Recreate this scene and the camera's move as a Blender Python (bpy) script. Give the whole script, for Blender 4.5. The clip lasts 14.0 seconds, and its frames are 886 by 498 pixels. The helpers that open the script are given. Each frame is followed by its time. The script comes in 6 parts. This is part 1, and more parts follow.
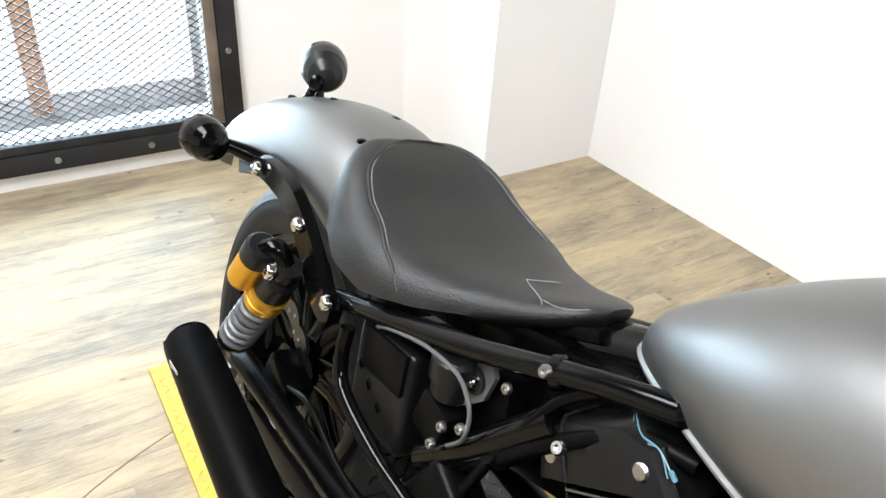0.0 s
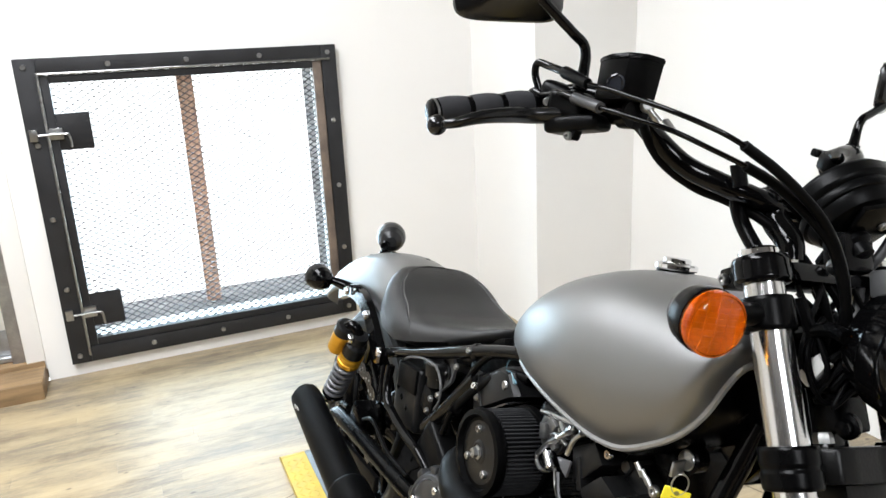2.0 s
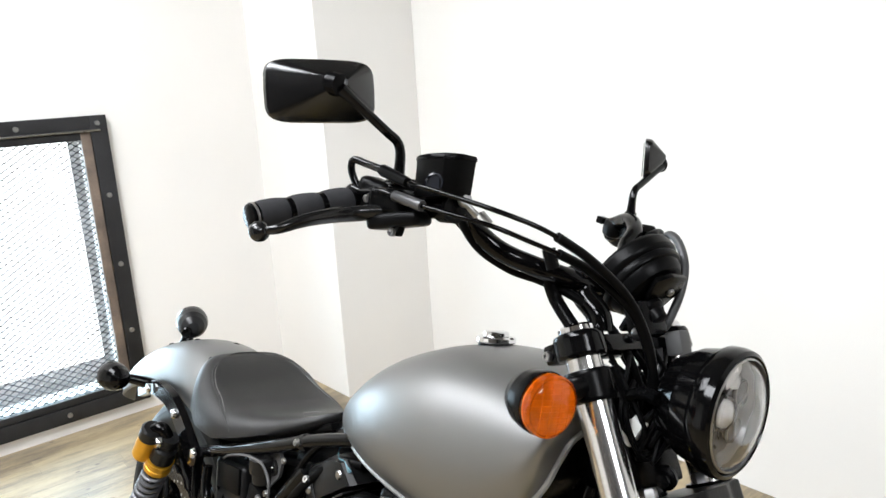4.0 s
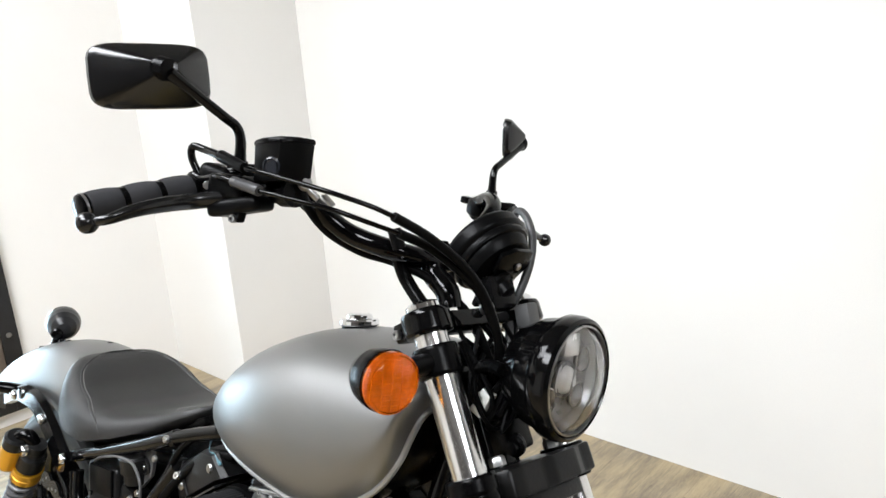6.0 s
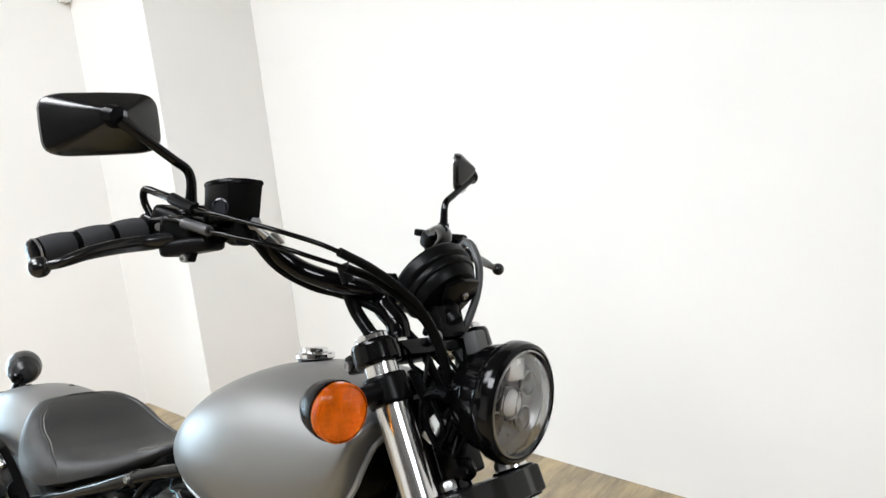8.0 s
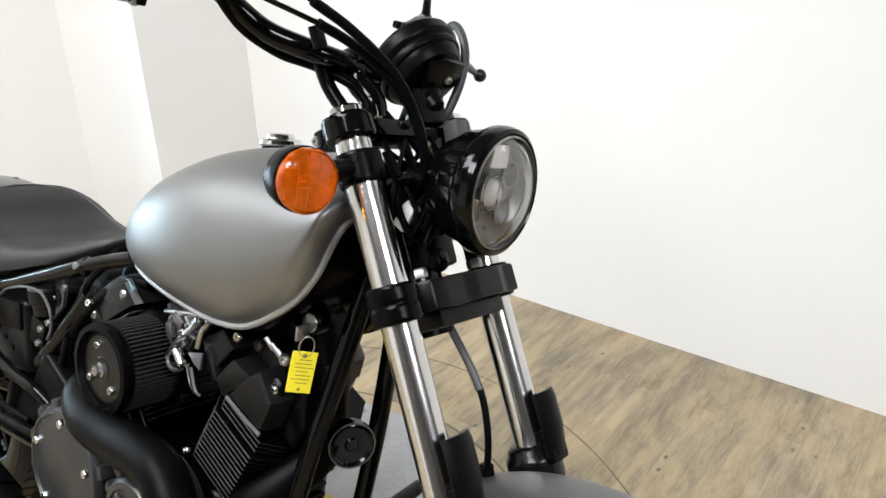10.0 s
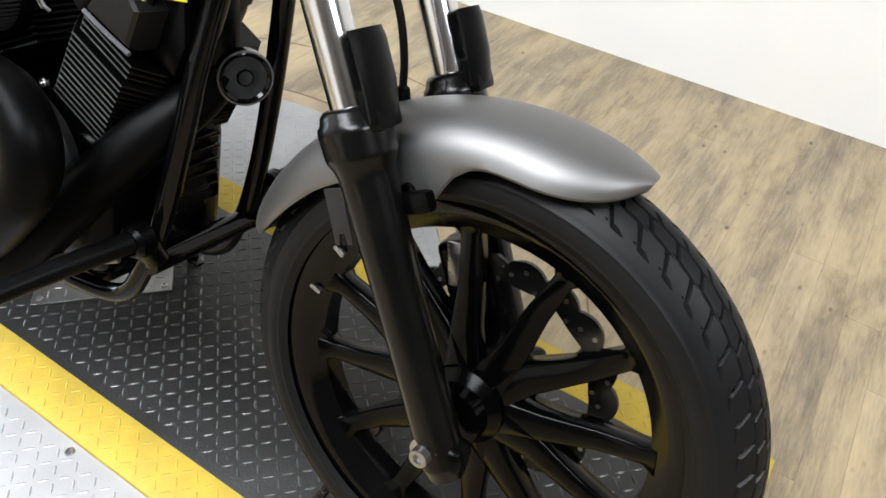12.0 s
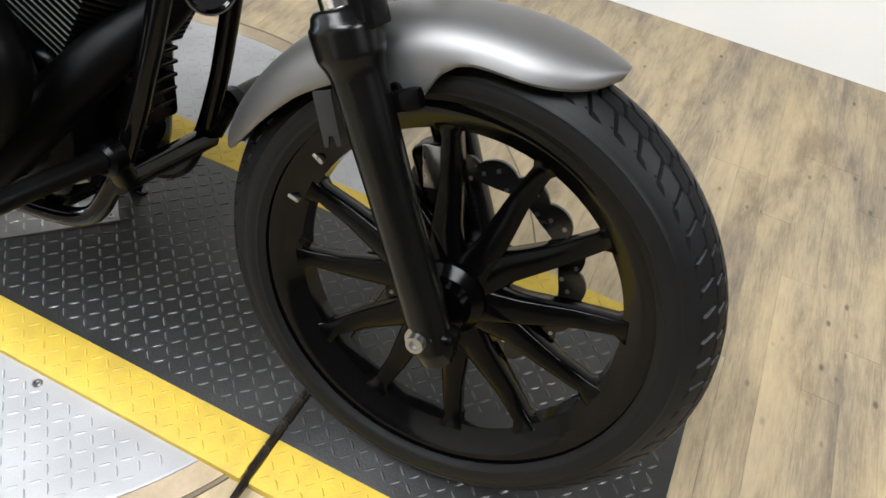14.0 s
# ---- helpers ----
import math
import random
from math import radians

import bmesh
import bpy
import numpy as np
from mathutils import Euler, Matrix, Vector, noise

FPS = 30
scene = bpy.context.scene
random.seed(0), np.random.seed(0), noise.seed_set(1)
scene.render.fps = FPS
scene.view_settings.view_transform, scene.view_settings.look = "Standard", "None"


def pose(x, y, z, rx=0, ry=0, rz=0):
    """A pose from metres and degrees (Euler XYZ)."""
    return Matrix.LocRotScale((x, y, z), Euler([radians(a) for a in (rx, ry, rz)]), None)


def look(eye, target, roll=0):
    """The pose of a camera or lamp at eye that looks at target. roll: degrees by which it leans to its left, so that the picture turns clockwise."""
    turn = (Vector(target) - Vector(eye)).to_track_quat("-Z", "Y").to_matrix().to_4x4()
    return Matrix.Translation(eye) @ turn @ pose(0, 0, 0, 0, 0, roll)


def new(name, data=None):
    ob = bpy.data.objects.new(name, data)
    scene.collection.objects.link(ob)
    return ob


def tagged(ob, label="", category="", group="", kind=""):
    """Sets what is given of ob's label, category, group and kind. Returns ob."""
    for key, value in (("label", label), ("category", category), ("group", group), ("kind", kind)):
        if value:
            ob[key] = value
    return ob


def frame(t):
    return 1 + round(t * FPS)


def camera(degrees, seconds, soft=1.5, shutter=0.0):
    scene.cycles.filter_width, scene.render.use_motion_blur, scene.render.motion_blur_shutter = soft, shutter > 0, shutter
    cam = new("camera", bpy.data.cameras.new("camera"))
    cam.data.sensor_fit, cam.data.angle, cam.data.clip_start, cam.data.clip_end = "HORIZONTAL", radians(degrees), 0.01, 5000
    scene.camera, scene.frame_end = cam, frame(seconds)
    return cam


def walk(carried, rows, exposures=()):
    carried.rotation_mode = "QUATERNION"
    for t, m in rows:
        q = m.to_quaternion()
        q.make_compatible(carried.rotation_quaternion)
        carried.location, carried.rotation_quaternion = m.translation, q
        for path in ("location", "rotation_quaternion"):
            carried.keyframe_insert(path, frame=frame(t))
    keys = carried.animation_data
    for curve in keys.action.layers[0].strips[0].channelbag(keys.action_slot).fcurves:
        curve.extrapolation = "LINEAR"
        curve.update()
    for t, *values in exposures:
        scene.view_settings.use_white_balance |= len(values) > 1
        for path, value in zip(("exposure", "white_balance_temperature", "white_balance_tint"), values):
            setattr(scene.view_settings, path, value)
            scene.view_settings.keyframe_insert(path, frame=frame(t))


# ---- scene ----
cam = camera(62.5, 14.0)
PATH = [
    (0, (0.376, 0.418, 1.131), (1.316, 1.823, 0.062), 4.0),
    (0.5, (0.278, 0.281, 1.142), (0.994, 1.949, 0.302), -0.9),
    (1, (0.222, 0.019, 1.222), (0.969, 1.726, 0.494), -4.9),
    (1.5, (0.259, -0.23, 1.221), (0.871, 1.549, 0.541), -2.8),
    (2, (0.223, -0.302, 1.243), (0.977, 1.465, 0.686), -2.7),
    (2.5, (0.16, -0.262, 1.315), (1.157, 1.422, 0.904), -3.3),
    (5, (0.226, -0.286, 1.289), (1.534, 1.139, 0.781), -4.0),
    (5.5, (0.235, -0.303, 1.29), (1.591, 1.073, 0.773), -4.6),
    (6, (0.246, -0.328, 1.289), (1.661, 0.991, 0.78), -4.3),
    (6.5, (0.247, -0.353, 1.294), (1.687, 0.95, 0.817), -5.3),
    (7, (0.242, -0.377, 1.3), (1.705, 0.922, 0.886), -5.6),
    (9.5, (0.242, -0.351, 1.238), (1.716, 0.833, 0.584), -3.3),
    (10, (0.259, -0.33, 1.196), (1.694, 0.802, 0.384), -1.0),
    (10.5, (0.274, -0.318, 1.158), (1.67, 0.73, 0.181), -0.0),
    (11, (0.287, -0.313, 1.11), (1.63, 0.648, -0.018), 1.5),
    (11.5, (0.289, -0.315, 1.062), (1.588, 0.504, -0.219), 3.6),
    (12, (0.278, -0.314, 1.013), (1.548, 0.395, -0.36), 5.1),
    (12.5, (0.266, -0.307, 0.97), (1.489, 0.283, -0.499), 5.9),
    (13, (0.238, -0.301, 0.928), (1.442, 0.156, -0.603), 9.0),
    (13.5, (0.198, -0.288, 0.947), (1.441, 0.096, -0.572), 9.9),
    (14, (0.185, -0.273, 1.005), (1.478, 0.148, -0.462), 9.9),
]
EXPOSURE = [(0.0, 0.04), (0.5, 0.06), (1.5, -0.08), (2.5, -0.24), (5.0, -0.06), (7.0, -0.18), (9.5, -0.22), (10.5, -0.08), (11.5, 0.0), (12.5, 0.02), (14.0, -0.04)]
walk(cam, [(t, look(eye, target, roll)) for t, eye, target, roll in PATH], EXPOSURE)

# ---- light ----
world = bpy.data.worlds.new("daylight")
scene.world = world
world.use_nodes = True
wn = world.node_tree
sky = wn.nodes.new("ShaderNodeTexSky")
sky.sky_type, sky.sun_disc = "NISHITA", False
sky.sun_elevation, sky.sun_rotation = radians(35), radians(150)
wn.links.new(sky.outputs[0], wn.nodes["Background"].inputs[0])
wn.nodes["Background"].inputs[1].default_value = 0.15


def area_lamp(name, m, w, h, watts, colour):
    data = bpy.data.lights.new(name, "AREA")
    data.shape, data.size, data.size_y, data.energy, data.color = "RECTANGLE", w, h, watts, colour
    ob = new(name, data)
    ob.matrix_world = m
    return ob


# daylight that the window lets in, and the lamps of the unseen ceiling fixtures
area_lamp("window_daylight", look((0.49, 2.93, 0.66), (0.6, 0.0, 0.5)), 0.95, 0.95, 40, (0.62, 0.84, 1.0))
# the third is added fill, to brighten faces turned south
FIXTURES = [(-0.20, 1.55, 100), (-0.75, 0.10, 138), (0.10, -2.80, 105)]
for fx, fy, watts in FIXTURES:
    area_lamp("unseen_ceiling_lamp", pose(fx, fy, 2.90), 0.95, 1.50, watts, (0.97, 1.0, 1.05))


# ---- materials ----
def material(name, base, rough=0.5, metal=0.0, vary=0.12, scale=8.0, bump=0.0, bump_scale=120.0, spec=0.5, coat=0.0, dark=None, rough_vary=0.08, stretch=None):
    """A surface with two sizes of colour change, uneven gloss and fine relief."""
    m = bpy.data.materials.new(name)
    m.use_nodes = True
    n, k = m.node_tree.nodes, m.node_tree.links
    b = n["Principled BSDF"]
    co = n.new("ShaderNodeTexCoord")
    src = co.outputs["Object"]
    if stretch:
        mp = n.new("ShaderNodeMapping")
        mp.inputs["Scale"].default_value = stretch
        k.new(src, mp.inputs["Vector"])
        src = mp.outputs[0]
    big, fine = n.new("ShaderNodeTexNoise"), n.new("ShaderNodeTexNoise")
    big.inputs["Scale"].default_value, big.inputs["Detail"].default_value = scale, 4
    fine.inputs["Scale"].default_value, fine.inputs["Detail"].default_value = bump_scale, 3
    k.new(src, big.inputs["Vector"])
    k.new(src, fine.inputs["Vector"])
    mix = n.new("ShaderNodeMix")
    mix.data_type = "RGBA"
    c = (*base, 1)
    d = (*(dark or [v * (1 - 2 * vary) for v in base]), 1)
    mix.inputs[6].default_value, mix.inputs[7].default_value = d, c
    add = n.new("ShaderNodeMath")
    add.operation = "MULTIPLY_ADD"
    add.inputs[1].default_value, add.inputs[2].default_value = 0.35, 0.33
    k.new(fine.outputs[0], add.inputs[0])
    mul = n.new("ShaderNodeMath")
    mul.operation = "MULTIPLY"
    mul.use_clamp = True
    k.new(add.outputs[0], mul.inputs[0])
    ramp = n.new("ShaderNodeMapRange")
    ramp.inputs[1].default_value, ramp.inputs[2].default_value, ramp.inputs[3].default_value, ramp.inputs[4].default_value = 0.3, 0.7, 0.5, 2.0
    k.new(big.outputs[0], ramp.inputs[0])
    k.new(ramp.outputs[0], mul.inputs[1])
    k.new(mul.outputs[0], mix.inputs[0])
    k.new(mix.outputs[2], b.inputs["Base Color"])
    rr = n.new("ShaderNodeMapRange")
    rr.inputs[3].default_value, rr.inputs[4].default_value = max(0.02, rough - rough_vary), min(1, rough + rough_vary)
    k.new(big.outputs[0], rr.inputs[0])
    k.new(rr.outputs[0], b.inputs["Roughness"])
    b.inputs["Metallic"].default_value = metal
    b.inputs["Specular IOR Level"].default_value = spec
    b.inputs["Coat Weight"].default_value = coat
    b.inputs["Coat Roughness"].default_value = 0.06
    if bump:
        bp = n.new("ShaderNodeBump")
        bp.inputs["Strength"].default_value, bp.inputs["Distance"].default_value = bump, 0.002
        k.new(fine.outputs[0], bp.inputs["Height"])
        k.new(bp.outputs[0], b.inputs["Normal"])
    return m


def glass(name, colour, rough=0.02, ior=1.45):
    m = bpy.data.materials.new(name)
    m.use_nodes = True
    b = m.node_tree.nodes["Principled BSDF"]
    b.inputs["Base Color"].default_value = (*colour, 1)
    b.inputs["Transmission Weight"].default_value, b.inputs["Roughness"].default_value, b.inputs["IOR"].default_value = 1.0, rough, ior
    return m


PAINT = material("satin_grey_paint", (0.225, 0.224, 0.223), 0.41, 0.94, 0.03, 3, 0.02, 900, coat=0.0, rough_vary=0.02)
MIRRORSHELL = material("mirror_shell_black", (0.003, 0.003, 0.0031), 0.22, 0.0, 0.3, 12, spec=0.55)
# darker, rougher copy of the tank paint, to tone down the mudguard's highlight
GUARDPAINT = material("satin_grey_guard_paint", (0.200, 0.198, 0.196), 0.50, 0.94, 0.05, 4, 0.03, 700, rough_vary=0.03)
BLACK = material("gloss_black_paint", (0.0016, 0.0016, 0.0017), 0.10, 0.0, 0.2, 12, 0.02, 300, spec=0.20, rough_vary=0.04)
SATIN = material("satin_black_paint", (0.0014, 0.0014, 0.0015), 0.26, 0.0, 0.2, 14, 0.05, 500, spec=0.08)
MATT = material("matt_black_coating", (0.0016, 0.0016, 0.0017), 0.40, 0.0, 0.25, 9, 0.10, 700, spec=0.055)
FORKM = material("satin_fork_casting", (0.0030, 0.0030, 0.0029), 0.23, 0.0, 0.35, 9, 0.10, 300, spec=0.26)
CLAMPM = material("worn_satin_casting", (0.0034, 0.0033, 0.0032), 0.34, 0.0, 0.35, 18, 0.12, 260, spec=0.18)
PLASTIC = material("black_plastic", (0.0022, 0.0022, 0.0023), 0.34, 0.0, 0.2, 20, 0.06, 900, spec=0.08)
RUBBER = material("black_rubber", (0.0026, 0.0026, 0.0027), 0.38, 0.0, 0.35, 14, 0.12, 400, spec=0.06)
COVER = material("satin_engine_coating", (0.0055, 0.0055, 0.0056), 0.30, 0.0, 0.25, 10, 0.12, 500, spec=0.24)
WHEELM = material("satin_black_wheel", (0.0008, 0.0008, 0.0009), 0.17, 0.0, 0.25, 10, 0.05, 400, spec=0.11)
LEVERM = material("satin_black_lever", (0.006, 0.006, 0.0061), 0.20, 0.0, 0.25, 20, 0.05, 400, spec=0.42)
CASING = material("grey_black_casing", (0.022, 0.0222, 0.0228), 0.33, 0.0, 0.3, 10, 0.12, 500, spec=0.50)
EDGE = material("machined_edge", (0.11, 0.11, 0.108), 0.36, 0.5, 0.2, 60, 0.1, 300)
DISCM = material("black_disc_steel", (0.055, 0.055, 0.054), 0.25, 0.85, 0.25, 30, 0.05, 300, spec=0.5)
FOAM = material("grip_foam", (0.022, 0.022, 0.0235), 0.85, 0.0, 0.2, 40, 0.3, 900, spec=0.2)
VINYL = material("black_seat_vinyl", (0.0085, 0.0084, 0.0083), 0.43, 0.0, 0.25, 9, 0.45, 620, spec=0.46)
THREAD = material("pale_thread", (0.24, 0.237, 0.23), 0.8, 0.0, 0.2, 200)
CHROME = material("chrome", (0.72, 0.72, 0.73), 0.09, 1.0, 0.02, 10, rough_vary=0.03)
TYRE = material("tyre_rubber", (0.0066, 0.0067, 0.0071), 0.44, 0.0, 0.45, 11, 0.07, 420, spec=0.15, dark=(0.0046, 0.0046, 0.0048))
HARD = material("hard_chrome", (0.68, 0.675, 0.67), 0.19, 1.0, 0.02, 10, rough_vary=0.03)
STEEL = material("zinc_steel", (0.40, 0.40, 0.395), 0.3, 1.0, 0.12, 60, 0.05, 400)
CAST = material("cast_aluminium", (0.24, 0.24, 0.236), 0.38, 0.9, 0.3, 30, 0.25, 300)
ORANGE = glass("orange_lens", (1.0, 0.40, 0.035), 0.05)
REFLECT = material("amber_reflector", (1.0, 0.46, 0.06), 0.22, 0.1, 0.2, 60, 0.2, 300)
CLEAR = glass("clear_lens", (1, 1, 1), 0.0)
GOLD = material("gold_anodised", (0.75, 0.38, 0.03), 0.35, 0.7, 0.1, 20)
SILVERFLANGE = material("bare_seam", (0.36, 0.36, 0.36), 0.42, 0.7, 0.15, 20)
SPRING = material("grey_spring", (0.10, 0.10, 0.105), 0.35, 0.3, 0.1, 20)
SMOKE = material("dark_smoked_lens", (0.006, 0.006, 0.007), 0.06, 0.0, 0.1, 10)
TAG = material("yellow_card", (0.86, 0.72, 0.03), 0.5, 0.0, 0.06, 30)
INK = material("grey_ink", (0.22, 0.20, 0.05), 0.7)
MIRROR = material("mirror_glass", (0.9, 0.9, 0.9), 0.01, 1.0, 0.0, rough_vary=0.0)
CYAN = material("cyan_wire", (0.10, 0.22, 0.27), 0.4)
WHITE_PLASTIC = material("white_plastic", (0.75, 0.75, 0.72), 0.4)
WALL = material("white_wall_paint", (0.81, 0.795, 0.765), 0.7, 0.0, 0.04, 1.1, 0.12, 260, rough_vary=0.04)
CEIL = material("grey_ceiling_board", (0.22, 0.215, 0.21), 0.8, 0.0, 0.03, 2)


# ---- mesh helpers ----
def part(name, bm, mat, parent=None, label="", smooth=40.0, kind=""):
    """Links a bmesh as one mesh object, under a thing or a part when one is given."""
    me = bpy.data.meshes.new(name)
    bmesh.ops.recalc_face_normals(bm, faces=bm.faces)
    bm.to_mesh(me)
    bm.free()
    me.materials.append(mat)
    if smooth:
        me.shade_smooth()
        me.set_sharp_from_angle(angle=radians(smooth))
    ob = new(name, me)
    if parent:
        ob.parent = parent
    if label:
        ob["label"] = label
    if kind:
        ob["kind"] = kind
    return ob


def V(*a):
    return Vector(a)


def spline(points, steps=8):
    """Points along a smooth curve through the given ones."""
    p = [Vector(q) for q in points]
    if len(p) < 3:
        return p
    q = [2 * p[0] - p[1], *p, 2 * p[-1] - p[-2]]
    out = []
    for i in range(1, len(q) - 2):
        a, b, c, d = q[i - 1:i + 3]
        for s in range(steps):
            t = s / steps
            out.append(0.5 * (2 * b + (c - a) * t + (2 * a - 5 * b + 4 * c - d) * t * t + (3 * b - a - 3 * c + d) * t ** 3))
    return out + [p[-1]]


def rings(bm, loops, close=True, caps=True):
    """Skins a row of equal vertex loops."""
    vs = [[bm.verts.new(c) for c in loop] for loop in loops]
    n = len(vs[0])
    for a, b in zip(vs, vs[1:]):
        for i in range(n if close else n - 1):
            j = (i + 1) % n
            bm.faces.new((a[i], a[j], b[j], b[i]))
    if caps and close:
        bm.faces.new(vs[0][::-1])
        bm.faces.new(vs[-1])
    return bm


def tube(bm, points, radius, seg=12, steps=8, flat=1.0):
    """A round bar along a smooth curve; radius may be one number or one for each given point."""
    path = spline(points, steps)
    if isinstance(radius, (int, float)):
        rad = [radius] * len(path)
    else:
        x = np.linspace(0, 1, len(radius))
        rad = [float(v) for v in np.interp(np.linspace(0, 1, len(path)), x, radius)]
    t0 = (path[1] - path[0]).normalized()
    side = t0.orthogonal().normalized()
    loops = []
    for i, c in enumerate(path):
        t = (path[min(i + 1, len(path) - 1)] - path[max(i - 1, 0)]).normalized()
        side = (side - side.dot(t) * t).normalized()
        up = t.cross(side)
        loops.append([c + rad[i] * (math.cos(2 * math.pi * j / seg) * side + flat * math.sin(2 * math.pi * j / seg) * up) for j in range(seg)])
    return rings(bm, loops)


def lathe(bm, centre, axis, profile, seg=32, closed=False):
    """Turns a profile of (radius, height) about an axis; a height grows along the axis."""
    axis = Vector(axis).normalized()
    a = axis.orthogonal().normalized()
    if abs(axis.y) > 0.9:
        a = V(1, 0, 0)
    b = axis.cross(a)
    c = Vector(centre)
    loops = []
    if not closed:
        # short steps beside each corner keep long faces evenly shaded
        full = []
        for (r0, h0), (r1, h1) in zip(profile, profile[1:]):
            full.append((r0, h0))
            d = math.hypot(r1 - r0, h1 - h0)
            if d > 0.012:
                e = 0.0015 / d
                full += [(r0 + (r1 - r0) * e, h0 + (h1 - h0) * e), (r1 - (r1 - r0) * e, h1 - (h1 - h0) * e)]
        profile = full + [profile[-1]]
    for r, h in profile:
        r = max(r, 1e-5)
        loops.append([c + axis * h + r * (math.cos(2 * math.pi * j / seg) * a + math.sin(2 * math.pi * j / seg) * b) for j in range(seg)])
    if closed:
        loops.append(loops[0])
        rings(bm, loops, caps=False)
        bmesh.ops.remove_doubles(bm, verts=bm.verts, dist=1e-6)
    else:
        rings(bm, loops)
    return bm


def block(bm, centre, size, m=None, bevel=0.004, seg=2):
    """A box with rounded edges, at a place or under a matrix."""
    t = bmesh.new()
    bmesh.ops.create_cube(t, size=1.0)
    for v in t.verts:
        v.co = Vector(v.co[i] * size[i] for i in range(3))
    if bevel:
        bmesh.ops.bevel(t, geom=list(t.edges), offset=min(bevel, 0.45 * min(size)), segments=seg, affect="EDGES", profile=0.6)
    t.transform(Matrix.Translation(centre) @ (m or Matrix()))
    me = bpy.data.meshes.new("tmp")
    t.to_mesh(me)
    t.free()
    bm.from_mesh(me)
    bpy.data.meshes.remove(me)
    return bm


def bolt(bm, at, axis, r=0.008, h=0.006):
    lathe(bm, at, axis, [(0.001, 0.0), (r, 0.0), (r, h * 0.6), (r * 0.8, h), (r * 0.42, h), (r * 0.4, h * 0.5), (0.001, h * 0.5)], 10)
    return bm


def prism(bm, outline, thickness, m):
    """An outline in x and y, made solid to both sides of z = 0 and put under a matrix."""
    n = len(outline)
    top = [bm.verts.new(m @ V(x, y, thickness / 2)) for x, y in outline]
    low = [bm.verts.new(m @ V(x, y, -thickness / 2)) for x, y in outline]
    bm.faces.new(top)
    bm.faces.new(low[::-1])
    for i in range(n):
        bm.faces.new((top[i], low[i], low[(i + 1) % n], top[(i + 1) % n]))
    return bm


def B():
    return bmesh.new()


# ---- the room ----
def wall_piece(name, lo, hi, mat=None, label="", category="wall"):
    bm = B()
    size = [b - a for a, b in zip(lo, hi)]
    block(bm, [(a + b) / 2 for a, b in zip(lo, hi)], size, bevel=0.0)
    return tagged(part(name, bm, mat or WALL, smooth=0), label, category, kind="structure")


wall_piece("wall_east", (2.2, -4.2, -0.1), (2.35, 2.95, 3.05), label="unseen wall, white for pale reflections in tank and chrome beside the motorcycle")
wall_piece("wall_column", (1.722, 2.216, -0.1), (2.199, 2.779, 3.05), label="white boxed-out wall corner", category="column")
box = B()
block(box, (1.696, 2.764, 1.842), (0.046, 0.030, 0.140), bevel=0.007, seg=3)
socket = tagged(part("wall_box", box, material("white_box_plastic", (0.74, 0.73, 0.70), 0.4)), "small white plastic box high on the wall", "wall box")
box = B()
block(box, (1.696, 2.7475, 1.810), (0.020, 0.003, 0.040), bevel=0.001)
part("cover_panel", box, material("pale_grey_plastic", (0.50, 0.50, 0.48), 0.4), socket, "pale grey panel")
# unseen walls, two dark and one white, to shape reflections in tank and chrome
DARKWALL = material("dull_brown_wall", (0.07, 0.058, 0.046), 0.6, 0.0, 0.3, 2, 0.2, 60)
wall_piece("wall_south", (-3.25, -4.35, -0.1), (2.35, -4.2, 3.05), DARKWALL, "unseen wall, dark brown to darken reflections")
wall_piece("wall_west_1", (-3.25, 0.50, -0.1), (-3.05, 2.95, 3.05), WALL, "unseen wall, white for pale reflections in tank and chrome")
wall_piece("wall_west_2", (-3.25, -4.19, -0.1), (-3.05, 0.498, 3.05), DARKWALL, "unseen wall, dark brown to darken reflections")
# the ceiling, unseen too, is kept grey for darker reflections
wall_piece("ceiling", (-3.25, -4.35, 3.05), (2.35, 3.3, 3.15), CEIL, "unseen ceiling, grey to keep reflections dark", "ceiling")

# the wall with the window: solid all round the opening and above the roller door
WIN = (-0.035, 1.015, 0.125, 1.175)
bm = B()
for lo, hi in (((-0.19, 2.78, -0.1), (WIN[0], 2.95, 3.05)), ((WIN[1], 2.78, -0.1), (2.2, 2.95, 3.05)),
               ((WIN[0], 2.78, -0.1), (WIN[1], 2.95, WIN[2])), ((WIN[0], 2.78, WIN[3]), (WIN[1], 2.95, 3.05)),
               ((-3.05, 2.78, 2.3), (-0.19, 2.95, 3.05))):
    block(bm, [(a + b) / 2 for a, b in zip(lo, hi)], [b - a for a, b in zip(lo, hi)], bevel=0)
tagged(part("wall_north", bm, WALL, smooth=0), "white painted wall with a barred window", "wall", kind="structure")


# outside: a plain bright distance, and the wooden post between the two panes
def glow(name, colour, strength):
    m = bpy.data.materials.new(name)
    m.use_nodes = True
    b = m.node_tree.nodes["Principled BSDF"]
    b.inputs["Base Color"].default_value = (0.8, 0.8, 0.8, 1)
    b.inputs["Emission Color"].default_value, b.inputs["Emission Strength"].default_value = (*colour, 1), strength
    return m


bm = B()
block(bm, (0.5, 5.2, 1.2), (9.0, 0.05, 6.0), bevel=0)
tagged(part("backdrop", bm, glow("bright_distance", (0.93, 0.97, 1.0), 2.5), smooth=0), "overexposed daylight outside the window", "backdrop", kind="structure")

